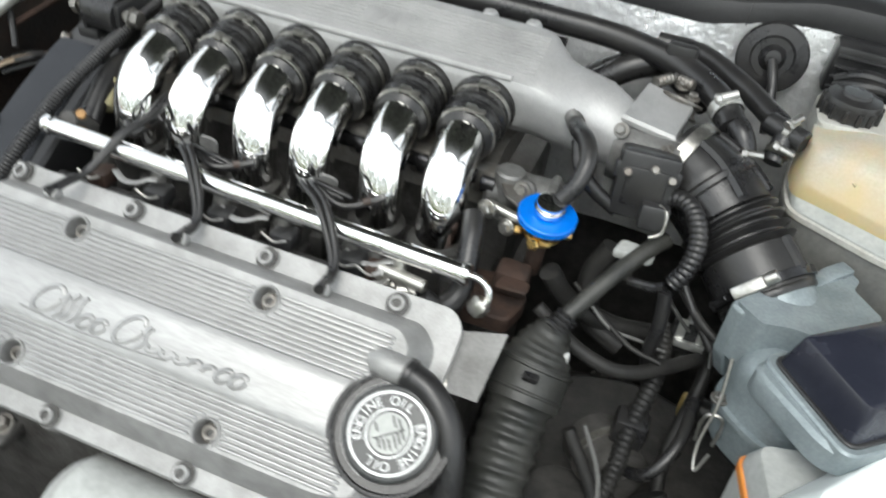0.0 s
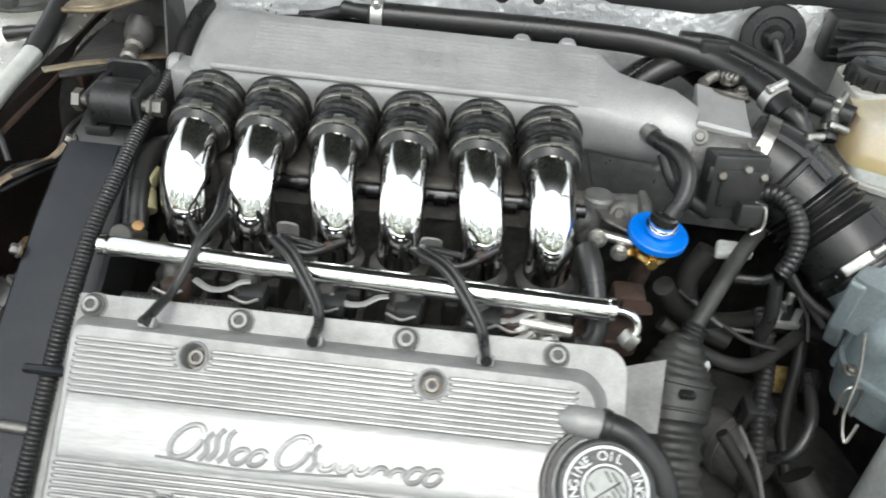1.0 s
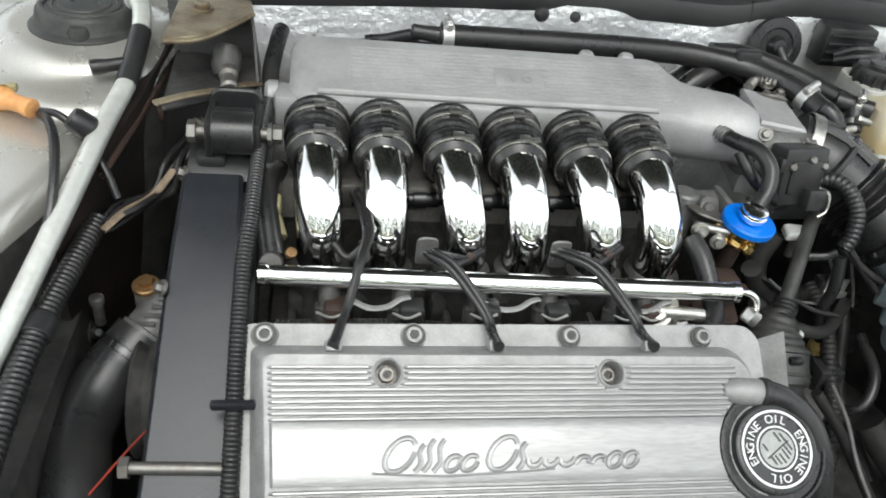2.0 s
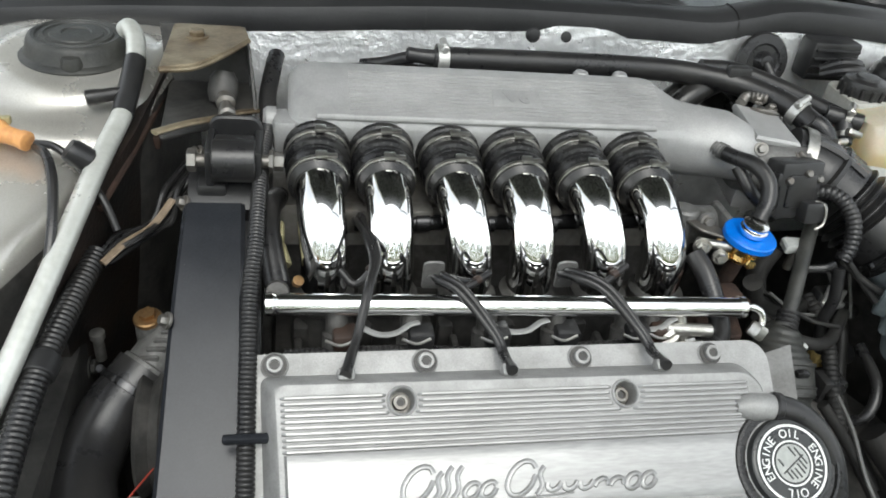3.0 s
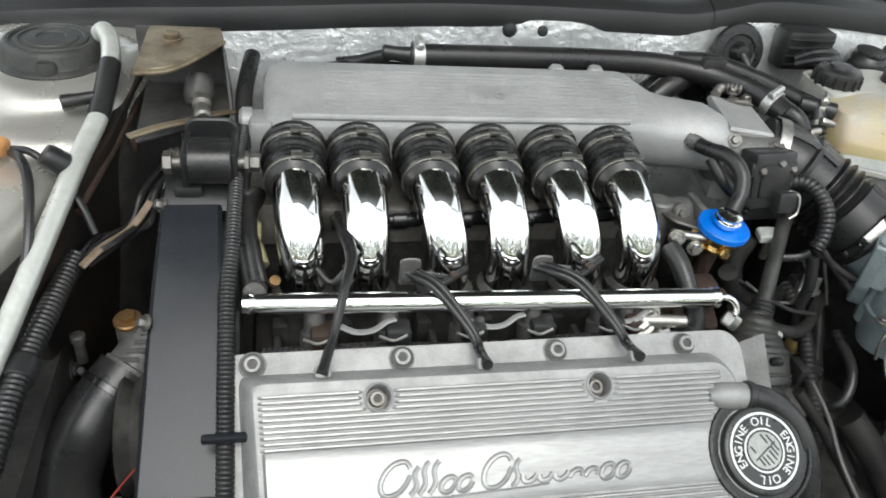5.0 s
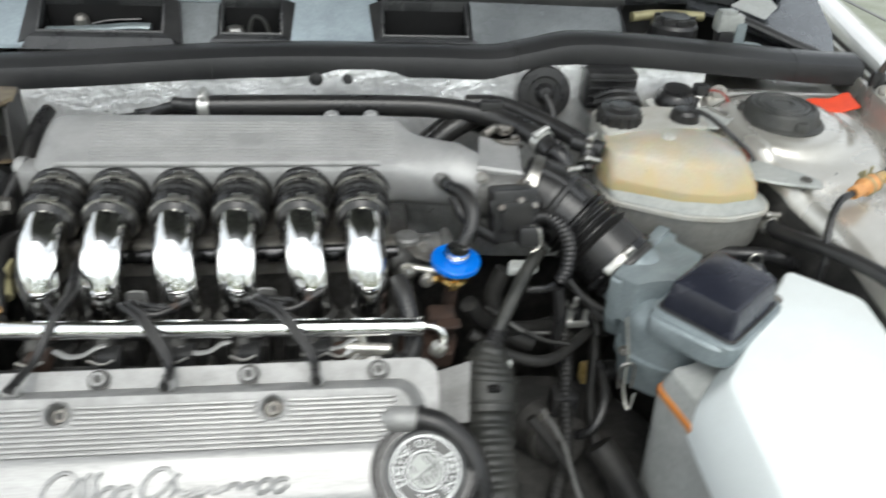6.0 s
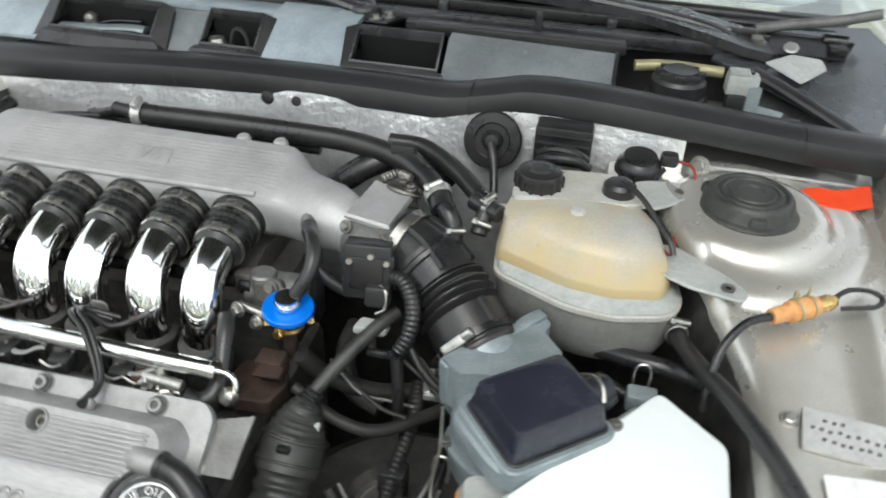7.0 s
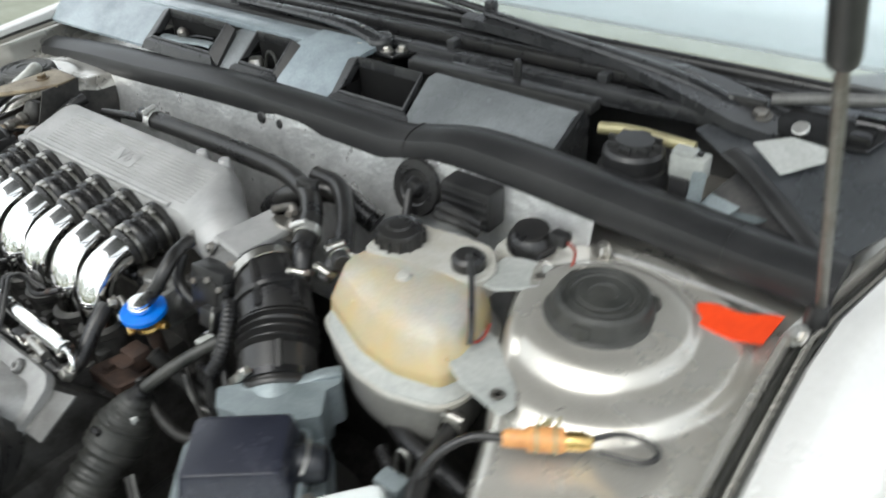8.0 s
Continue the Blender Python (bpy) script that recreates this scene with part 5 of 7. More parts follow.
# ---- throttle, intake hose and air flow meter ----
throttle = thing("throttle_unit", (0.0, 0.575, 0.88), "grey cast throttle unit with a black position sensor", "throttle")
part("housing", loft([[(x, 0.583 + s * math.cos(a) * 0.04 - (x + 0.02) * 0.35, 0.914 + s * math.sin(a) * 0.034) for a in [math.tau * k / 24 for k in range(24)]] for x, s in ((-0.026, 0.8), (-0.01, 0.8), (0.004, 0.78), (0.012, 0.78), (0.024, 0.8))]), CAST_DARK, throttle)
BLK = [Vector(p) for p in ((-0.025, 0.569, 0.947), (0.018, 0.564, 0.943), (0.025, 0.622, 0.945), (-0.015, 0.634, 0.949))]


def block_loop(inset, drop):
    c = sum(BLK, Vector()) / 4
    return [p + (c - p).normalized() * inset - Vector((0, 0, drop)) for p in BLK]


part("block", loft([block_loop(0.001, 0.075), block_loop(0.0, 0.07), block_loop(0.0015, 0.012), block_loop(0.0015, 0.006)]), PLENUM, throttle)
part("top_plate", loft([block_loop(0.001, 0.007), block_loop(-0.0008, 0.006), block_loop(-0.0008, 0.0025), block_loop(0.0015, 0.0)]), PLENUM, throttle, "flat cast top plate")
SM = Matrix.Translation((0.006, 0.539, 0.912)) @ Matrix.Rotation(radians(6), 4, "Z") @ Matrix.Rotation(radians(-14), 4, "X")
sensor = part("sensor", merge(box((0, 0, 0), (0.044, 0.024, 0.052), 0.003, SM), box((0.0, -0.006, 0.01), (0.05, 0.010, 0.014), 0.003, SM)), PLASTIC, throttle, "black throttle position sensor")
part("sensor_plug", box((0.012, -0.014, -0.018), (0.022, 0.02, 0.02), 0.003, SM), PLASTIC, sensor)
part("sensor_lid", box((0.0, -0.0125, 0.0), (0.03, 0.003, 0.03), 0.0012, SM), RUBBER, sensor)
for q in ((0.004, -0.013, 0.016), (-0.015, -0.013, 0.010), (0.018, -0.012, 0.010)):
    part("screw", lathe(SM @ Vector(q), SM.to_3x3() @ Vector((0, -1, 0.3)), [(0.0034, -0.002), (0.0034, 0.002), (0.0026, 0.003), (0, 0.003)], 14), DULL, sensor)
part("clip", tube([SM @ Vector(q) for q in ((0.014, -0.018, -0.008), (0.02, -0.024, -0.012), (0.02, -0.026, -0.026), (0.012, -0.026, -0.032))], 0.0014, 8), ZINC, sensor, "bent wire clip")
for p, d in (((0.022, 0.628, 0.947), (0, 0, 1)), ((0.012, 0.638, 0.95), (0, 0, 1)), ((0.016, 0.556, 0.934), (0.4, -0.3, 1)), ((-0.022, 0.561, 0.938), (-0.3, -0.8, 0.5))):
    part("bolt", hexbolt(p, d, 0.0042, 0.005), DULL, throttle)
part("cable_drum", lathe((0.012, 0.627, 0.93), (0.2, 0.5, 1), [(0.018, 0), (0.019, 0.002), (0.015, 0.005), (0.015, 0.009), (0.019, 0.012), (0.018, 0.014), (0.006, 0.015), (0, 0.018)], 24), DULL, throttle, "grey throttle cable drum")
part("spring", corrugated([(-0.01, 0.632, 0.95), (0.004, 0.645, 0.952), (0.02, 0.636, 0.954)], 0.005, 0.004, 0.3, 12), DULL, throttle)
part("stub", lathe((-0.060, 0.577, 0.927), (0.1, -0.85, 0.4), [(0.009, 0), (0.0075, 0.006), (0.0085, 0.008), (0.007, 0.012)], 14), PLENUM, throttle)

vac = thing("vacuum_hose", (-0.05, 0.54, 0.93), "black rubber hose from the plenum to the blue regulator", "hose")
part("hose", tube([(-0.058, 0.563, 0.933), (-0.053, 0.549, 0.935), (-0.043, 0.532, 0.937), (-0.037, 0.516, 0.93), (-0.039, 0.504, 0.917), (-0.047, 0.496, 0.904)], 0.0068, 16), RUBBER, vac)
part("hose_spring", corrugated([(-0.061, 0.57, 0.933), (-0.057, 0.559, 0.934)], 0.0074, 0.003, 0.25, 14), CAST_DARK, vac, "grey spring clip")
part("branch_hose", tube([(-0.05, 0.545, 0.928), (-0.042, 0.53, 0.915), (-0.028, 0.525, 0.903), (-0.008, 0.527, 0.89)], 0.0058, 14), RUBBER, vac)
reg = thing("pressure_regulator", (-0.053, 0.49, 0.86), "fuel pressure regulator with a bright blue disc and brass body", "regulator")
RD = Vector((0.06, -0.10, 1)).normalized()
rc = Vector((-0.0532, 0.491, 0.8905))
part("blue_disc", lathe(rc, RD, [(0.010, -0.0035), (0.0218, -0.0032), (0.0226, -0.0022), (0.0226, 0.0022), (0.0216, 0.0032), (0.013, 0.0035), (0.008, 0.0035)], 36), BLUE, reg, "bright blue plastic disc")
part("nut", lathe(rc + RD * 0.005, RD, [(0.0112, 0), (0.0118, 0.001), (0.0118, 0.0045), (0.0105, 0.005)], 24), CHROME, reg)
part("nut", lathe(rc + RD * 0.011, RD, [(0.0102, 0), (0.0108, 0.001), (0.0108, 0.0035), (0.0095, 0.004)], 24), CHROME, reg)
part("brass_body", lathe(rc - RD * 0.024, RD, [(0.008, 0), (0.0125, 0.002), (0.0145, 0.006), (0.0125, 0.010), (0.0165, 0.012), (0.0165, 0.018), (0.009, 0.02)], 20), BRASS, reg, "brass regulator body")
for a in (0.3, 2.2, 3.5, 4.6):
    part("brass_nut", hexbolt(rc - RD * 0.016 + Vector((0.0165 * math.cos(a), 0.0165 * math.sin(a), 0)), (math.cos(a), math.sin(a), 0.2), 0.0048, 0.006, False), BRASS, reg)
part("stem", cyl(rc - RD * 0.06, rc - RD * 0.02, 0.007, seg=18), RED_RUST, reg, "rusty brown stem")
part("lever", slab([(-0.09, 0.505), (-0.065, 0.488), (-0.058, 0.496), (-0.08, 0.518), (-0.1, 0.525)], 0.885, 0.888, None, 0.004), DULL, reg)
part("link", merge(cyl((-0.1, 0.492, 0.885), (-0.07, 0.486, 0.883), 0.004, seg=12), hexbolt((-0.098, 0.485, 0.885), (-0.3, -1, 0.2), 0.005, 0.006), hexbolt((-0.08, 0.482, 0.876), (-0.3, -1, 0.2), 0.0045, 0.006)), ZINC, reg, "bright linkage")
casting = thing("thermostat_casting", (-0.09, 0.53, 0.86), "grey rough casting beside the last intake pipe", "casting")
part("body", merge(cyl((-0.112, 0.535, 0.872), (-0.05, 0.54, 0.872), 0.017, seg=24, bevel=0.003), cyl((-0.095, 0.53, 0.85), (-0.094, 0.533, 0.893), 0.013, seg=20, bevel=0.002)), CAST_DARK, casting)
part("boss", merge(cyl((-0.078, 0.527, 0.884), (-0.078, 0.518, 0.888), 0.008, seg=18), box((-0.058, 0.53, 0.872), (0.008, 0.034, 0.042), 0.003)), CAST_DARK, casting)
part("bolt", hexbolt((-0.08, 0.516, 0.889), (0, -1, 0.4), 0.0045, 0.005), DULL, casting)
base = thing("mounting_block", (-0.055, 0.46, 0.84), "rusty brown block below the regulator", "bracket")
part("block", box((-0.066, 0.475, 0.836), (0.026, 0.022, 0.022), 0.004), RED_RUST, base)
part("flange", slab([(-0.11, 0.44), (-0.058, 0.442), (-0.05, 0.47), (-0.06, 0.495), (-0.1, 0.49)], 0.806, 0.822, None, 0.006), RED_RUST, base, "rusty flange")
part("flange_bolt", hexbolt((-0.092, 0.455, 0.822), (0, 0, 1), 0.007, 0.006), RED_RUST, base)
part("plate", slab([(-0.075, 0.45), (-0.05, 0.452), (-0.05, 0.466), (-0.072, 0.466)], 0.842, 0.845), RED_RUST, base)

intake = thing("intake_hose", (0.07, 0.55, 0.88), "ribbed black rubber intake elbow with two steel clamps", "intake hose")
IL = curve([(0.022, 0.584, 0.9155), (0.038, 0.577, 0.912), (0.058, 0.565, 0.903), (0.08, 0.547, 0.89), (0.102, 0.525, 0.875), (0.119, 0.508, 0.863)], 14)
IL = resample(IL, 0.0012)


def intake_radius(s):
    r = 0.033 + 0.003 * min(1, max(0, (s - 0.012) / 0.02))
    for c0 in (0.069, 0.0772, 0.0854, 0.0936):
        r += 0.0072 * math.exp(-((s - c0) / 0.0019) ** 2)
    if 0.065 < s < 0.098:
        r -= 0.0035
    return r


part("hose", sweep(IL, intake_radius, 40), RUBBER, intake)
dir0 = (IL[4] - IL[0]).normalized()
dir1 = (IL[-1] - IL[-5]).normalized()


def along_rib(ang, i0, i1, rr=0.003):
    pts = []
    for i in range(i0, i1, 3):
        t = (IL[i + 1] - IL[i - 1]).normalized()
        x, y, _ = axes(t)
        pts.append(IL[i] + (x * math.cos(ang) + y * math.sin(ang)) * intake_radius(i * 0.0012))
    return sweep(pts, rr, 6)


def round_rib(i, a0, a1, rr=0.003):
    t = (IL[i + 1] - IL[i - 1]).normalized()
    x, y, _ = axes(t)
    return sweep([IL[i] + (x * math.cos(a) + y * math.sin(a)) * intake_radius(i * 0.0012) for a in [a0 + (a1 - a0) * k / 16 for k in range(17)]], rr, 6)


for ang in (0.9, 1.9):
    part("stiffening_rib", along_rib(ang, 12, 54, 0.0042), RUBBER, intake)
part("stiffening_rib", along_rib(1.4, 82, 104, 0.004), RUBBER, intake)
part("stiffening_rib", round_rib(34, 0.2, 2.9, 0.004), RUBBER, intake)
hose_clamp(intake, IL[9], dir0, 0.0352, (0.3, 1, 0.35), 0.011)
hose_clamp(intake, IL[-10], dir1, 0.0378, (-0.9, -0.7, 0.1), 0.0075, BLACK_STEEL)
BK = Matrix.Translation(IL[-10] + Vector((-0.0134, -0.0294, 0.0227))) @ Matrix(axes(Vector((-0.34, -0.74, 0.575)), dir1)).transposed().to_4x4()
part("clamp_buckle", merge(box((0.003, 0, 0), (0.026, 0.009, 0.004), 0.0015, BK), cyl(BK @ Vector((-0.018, 0, 0.002)), BK @ Vector((-0.008, 0, 0.002)), 0.0045, seg=12)), ZINC, intake, "bright clamp buckle")
part("outlet_ring", lathe(IL[-6], dir1, [(0.0355, 0), (0.0365, 0.002), (0.0365, 0.005), (0.0355, 0.007)], 32), DUSTY, intake)

meter = thing("air_flow_meter", (0.16, 0.43, 0.84), "blue-grey cast air flow meter with a dark plastic top cover", "air flow meter")
part("neck", lathe(IL[-6], dir1, [(0.034, 0), (0.034, 0.03), (0.03, 0.032)], 28), METER, meter)
AX = Vector((0.68, 0.733, 0.0)).normalized()         # across the air stream, towards the tank
AY = Vector((0.733, -0.68, 0.0)).normalized()         # along the air stream, towards the filter box
AM = Matrix.Translation((0.125, 0.507, 0.872)) @ Matrix((AX, AY, (0, 0, 1))).transposed().to_4x4()
UP = AM @ Matrix.Rotation(math.pi / 2, 4, "X")
part("flange", slab([(-0.052, -0.034), (-0.054, 0.012), (-0.03, 0.0155), (0.03, 0.0165), (0.036, 0.019), (0.056, 0.0195), (0.056, 0.008), (0.048, -0.01), (0.04, -0.06), (-0.04, -0.06)], -0.010, 0.002, UP, 0.004), METER, meter)
part("top_web", loft([[AM @ Vector((p.x, p.y, z)) for p in round_poly([(-0.052, 0.0), (0.055, 0.0), (0.054, 0.017), (0.041, 0.022), (0.036, 0.052), (-0.02, 0.052), (-0.036, 0.034), (-0.052, 0.024)], 0.004, 4)] for z in (-0.03, 0.008, 0.0135, 0.015)]), METER, meter)
part("ear_hole", lathe(AM @ Vector((0.0455, 0.006, 0.0135)), (0, 0, 1), [(0.0045, 0), (0.0045, 0.002), (0, 0.0021)], 14), PLASTIC, meter)
VOL = [(-0.066, 0.016), (0.036, 0.012), (0.036, 0.1), (-0.01, 0.108), (-0.066, 0.084)]


def volute_loop(inset, z):
    c = Vector((-0.015, 0.055))
    return [AM @ Vector((*(p + (c - p).normalized() * inset), z)) for p in round_poly(VOL, 0.032, 8)]


part("volute", loft([volute_loop(0.014, -0.095), volute_loop(0.004, -0.09), volute_loop(0.0, -0.07), volute_loop(0.001, -0.028), volute_loop(0.004, -0.016), volute_loop(0.012, -0.008), volute_loop(0.02, -0.005)]), METER, meter, "rounded volute casting")
part("volute_rim", loft([volute_loop(0.001, -0.058), volute_loop(-0.003, -0.057), volute_loop(-0.003, -0.052), volute_loop(0.001, -0.051)]), METER, meter)
for q in ((-0.066, 0.03), (-0.06, 0.085)):
    part("rim_screw", hexbolt(AM @ Vector((*q, -0.05)), (0, 0, 1), 0.0042, 0.004), DULL, meter)
part("throat", slab([(-0.045, 0.01), (0.036, 0.01), (0.036, 0.12), (-0.045, 0.12)], -0.075, -0.012, AM, 0.01), METER, meter)
LR = AM @ Matrix.Translation((-0.0225, 0.09, 0)) @ Matrix.Rotation(radians(8), 4, "Z")
part("step", slab([(-0.060, -0.04), (0.0, -0.04), (0.0, 0.04), (-0.042, 0.042), (-0.056, 0.028)], -0.016, 0.006, LR, 0.014, 0.003), METER, meter)
part("gasket_rim", slab([(-0.052, -0.041), (0.046, -0.041), (0.046, 0.041), (-0.052, 0.041)], -0.012, 0.009, LR, 0.012), METER, meter)
part("cover_gasket", slab([(-0.0475, -0.0365), (0.042, -0.0365), (0.042, 0.0365), (-0.0475, 0.0365)], 0.0085, 0.0112, LR, 0.009, 0.0008), PLASTIC, meter)
part("top_cover", loft([[LR @ Vector((p.x, p.y, z)) for p in round_poly([(-0.0435 + i, -0.0325 + i), (0.038 - i, -0.0325 + i), (0.038 - i, 0.0325 - i), (-0.0435 + i, 0.0325 - i)], 0.006, 5)] for i, z in ((-0.0015, 0.0105), (-0.0015, 0.0125), (0.0022, 0.0345), (0.0032, 0.0366), (0.005, 0.0375))]), NAVY, meter, "dark navy plastic cover")
part("connector", lathe(LR @ Vector((0.036, 0.0, 0.012)), LR.to_3x3() @ Vector((1, 0.1, 0.05)), [(0.013, 0), (0.0155, 0.005), (0.016, 0.02), (0.013, 0.027), (0, 0.029)], 20), GREY_PLASTIC, meter, "grey rubber connector boot")
part("connector_clip", tube([LR @ Vector(q) for q in ((0.046, -0.016, 0.02), (0.05, -0.005, 0.027), (0.05, 0.008, 0.027), (0.046, 0.018, 0.02))], 0.0016, 8), ZINC, meter)
part("outlet_flange", slab([(-0.055, -0.06), (0.06, -0.06), (0.06, 0.0), (-0.055, -0.014)], -0.123, -0.117, UP, 0.006), METER, meter)
part("bolt", hexbolt(LR @ Vector((0.05, 0.03, 0.006)), (0, 0, 1), 0.004, 0.004), DULL, meter)

airbox = thing("air_filter_box", (0.23, 0.3, 0.5), "white plastic air filter box with an orange seal", "air filter box")


def ring2(poly, z, r=0.02):
    return [(p.x, p.y, z) for p in round_poly(poly, r, 6)]


LID = [(0.268, 0.484), (0.318, 0.436), (0.312, 0.30), (0.300, 0.10), (0.14, 0.10), (0.148, 0.345)]
LIDB = [(0.276, 0.492), (0.326, 0.44), (0.322, 0.30), (0.312, 0.09), (0.128, 0.09), (0.13, 0.35)]


def shrink(poly, k):
    cx = sum(p[0] for p in poly) / len(poly)
    cy = sum(p[1] for p in poly) / len(poly)
    return [(cx + (x - cx) * k, cy + (y - cy) * k) for x, y in poly]


def tilt_lid(loop):
    return [(x, y, z - 0.10 * max(0.0, 0.44 - y)) for x, y, z in loop]


part("lid", loft([tilt_lid(ring2(LIDB, 0.815, 0.008)), tilt_lid(ring2(shrink(LIDB, 0.985), 0.85, 0.008)), tilt_lid(ring2(LID, 0.8755, 0.008)), tilt_lid(ring2(shrink(LID, 0.985), 0.8785, 0.008)), tilt_lid(ring2(shrink(LID, 0.965), 0.8797, 0.009))]), WHITE, airbox, "white plastic lid")
LOW = [(0.276, 0.492), (0.326, 0.44), (0.32, 0.05), (0.155, 0.05), (0.132, 0.34), (0.119, 0.40), (0.145, 0.405), (0.19, 0.43)]
part("lower_half", loft([ring2(shrink(LOW, 0.9), 0.5, 0.02), ring2(shrink(LOW, 0.97), 0.72, 0.02), ring2(LOW, 0.806, 0.012), ring2(LOW, 0.811, 0.012)]), BOX_GREY, airbox, "pale grey lower half")
part("orange_seal", loft([ring2(shrink(LOW, 1.005), 0.811, 0.012), ring2(shrink(LOW, 1.008), 0.812, 0.012), ring2(shrink(LOW, 1.008), 0.817, 0.012), ring2(shrink(LOW, 0.99), 0.8185, 0.012)]), ORANGE, airbox, "orange rubber seal")
part("upper_rim", loft([ring2(shrink(LOW, 0.985), 0.8175, 0.012), ring2(shrink(LOW, 0.985), 0.824, 0.012), ring2(shrink(LOW, 0.93), 0.838, 0.012)]), BOX_GREY, airbox)


def wire_clip(p, d):
    c = part("spring_clip", tube([Vector(p) + Vector(q) for q in ((-0.006, 0, -0.012), (-0.007, 0.003, 0.004), (-0.004, 0.004, 0.013), (0.004, 0.004, 0.013), (0.007, 0.003, 0.004), (0.006, 0, -0.012))], 0.0014, 8), ZINC, airbox, "bent steel wire clip")
    return c


wire_clip((0.257, 0.515, 0.858), 0)
wire_clip((0.102, 0.42, 0.805), 0)
part("clip_tab", box((0.258, 0.502, 0.848), (0.026, 0.018, 0.018), 0.003), METER, airbox)
part("clip_wire", tube([(0.098, 0.44, 0.86), (0.1, 0.425, 0.83), (0.097, 0.412, 0.80), (0.1, 0.40, 0.785), (0.105, 0.405, 0.80)], 0.0013, 8), ZINC, airbox)

# ---- coolant tank ----
tank = thing("coolant_tank", (0.2, 0.6, 0.84), "yellowed translucent coolant tank with a dark lower half", "coolant tank")
SEAM = [(0.113, 0.612), (0.116, 0.575), (0.184, 0.541), (0.224, 0.536), (0.272, 0.549), (0.283, 0.572), (0.276, 0.62), (0.25, 0.665), (0.20, 0.69), (0.12, 0.678)]
SHOULD = [(0.111, 0.612), (0.114, 0.585), (0.182, 0.556), (0.222, 0.551), (0.264, 0.560), (0.272, 0.580), (0.266, 0.62), (0.245, 0.662), (0.20, 0.685), (0.12, 0.674)]
TOPT = [(0.114, 0.614), (0.12, 0.6), (0.184, 0.574), (0.222, 0.569), (0.25, 0.576), (0.26, 0.592), (0.254, 0.626), (0.238, 0.655), (0.20, 0.678), (0.122, 0.668)]


def tank_loop(poly, z, slope=0.0, r=0.012):
    return [(p.x, p.y, z - slope * max(0.0, 0.62 - p.y)) for p in round_poly(poly, r, 4)]


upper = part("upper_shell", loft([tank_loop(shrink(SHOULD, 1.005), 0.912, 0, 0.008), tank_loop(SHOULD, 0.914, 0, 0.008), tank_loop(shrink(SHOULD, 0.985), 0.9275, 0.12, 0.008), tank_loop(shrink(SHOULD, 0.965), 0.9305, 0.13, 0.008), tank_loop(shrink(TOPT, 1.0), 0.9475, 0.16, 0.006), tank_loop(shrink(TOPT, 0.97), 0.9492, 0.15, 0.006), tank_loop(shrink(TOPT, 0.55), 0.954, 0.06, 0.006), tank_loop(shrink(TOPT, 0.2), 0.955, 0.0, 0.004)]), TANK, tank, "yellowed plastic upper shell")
for p, q in (((0.15, 0.582, 0.9365), (0.205, 0.632, 0.954)), ((0.262, 0.575, 0.932), (0.205, 0.632, 0.954))):
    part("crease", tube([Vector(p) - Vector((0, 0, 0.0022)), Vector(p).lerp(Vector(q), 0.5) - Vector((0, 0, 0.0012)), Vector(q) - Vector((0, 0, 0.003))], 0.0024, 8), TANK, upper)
part("lower_band", loft([tank_loop(SEAM, 0.9035), tank_loop(shrink(SEAM, 0.99), 0.9065), tank_loop(shrink(SHOULD, 1.008), 0.9125), tank_loop(shrink(SHOULD, 0.99), 0.913)]), TANK_GREY, tank, "grey translucent band")
part("seam", loft([tank_loop(shrink(SEAM, 1.0), 0.899), tank_loop(shrink(SEAM, 1.025), 0.9), tank_loop(shrink(SEAM, 1.025), 0.904), tank_loop(shrink(SEAM, 1.0), 0.905)]), TANK_CLEAR, tank, "pale welded seam")
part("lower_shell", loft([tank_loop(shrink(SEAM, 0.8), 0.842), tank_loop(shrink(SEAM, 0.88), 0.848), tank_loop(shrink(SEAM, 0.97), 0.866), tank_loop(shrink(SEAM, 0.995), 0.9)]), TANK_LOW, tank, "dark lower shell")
part("neck_platform", slab([(0.118, 0.63), (0.20, 0.64), (0.24, 0.645), (0.244, 0.672), (0.22, 0.70), (0.19, 0.70), (0.118, 0.69)], 0.93, 0.9545, None, 0.012), TANK_CLEAR, tank, "milky plastic neck platform")
part("moulding_pip", lathe((0.182, 0.617, 0.951), (0, 0, 1), [(0.008, 0), (0.0075, 0.004), (0.006, 0.0068), (0.003, 0.008), (0, 0.008)], 16), TANK_CLEAR, tank)
part("mounting_ear", slab([(0.255, 0.625), (0.262, 0.575), (0.285, 0.562), (0.328, 0.552), (0.334, 0.566), (0.318, 0.588), (0.275, 0.624)], 0.926, 0.9295, None, 0.005), TANK_GREY, tank, "milky plastic ear")
part("ear_screw", lathe((0.316, 0.567, 0.931), (0, 0, 1), [(0.006, 0), (0.006, 0.001), (0.0035, 0.0012), (0.003, -0.0), (0, 0)], 16), DULL, tank)
part("mounting_ear", slab([(0.23, 0.655), (0.253, 0.652), (0.285, 0.678), (0.289, 0.712), (0.25, 0.708), (0.232, 0.70)], 0.946, 0.95, None, 0.005), TANK_GREY, tank, "milky plastic ear")
part("ear_screw", lathe((0.275, 0.69, 0.95), (0, 0, 1), [(0.0055, 0), (0.0055, 0.0012), (0, 0.0012)], 14), DULL, tank)
big = part("filler_cap", lathe((0.141, 0.66, 0.95), (0, 0, 1), [(0.022, 0), (0.0225, 0.004), (0.0225, 0.016), (0.021, 0.0195), (0.012, 0.021), (0.011, 0.0235), (0, 0.024)], 28), RUBBER, tank, "black ribbed filler cap")
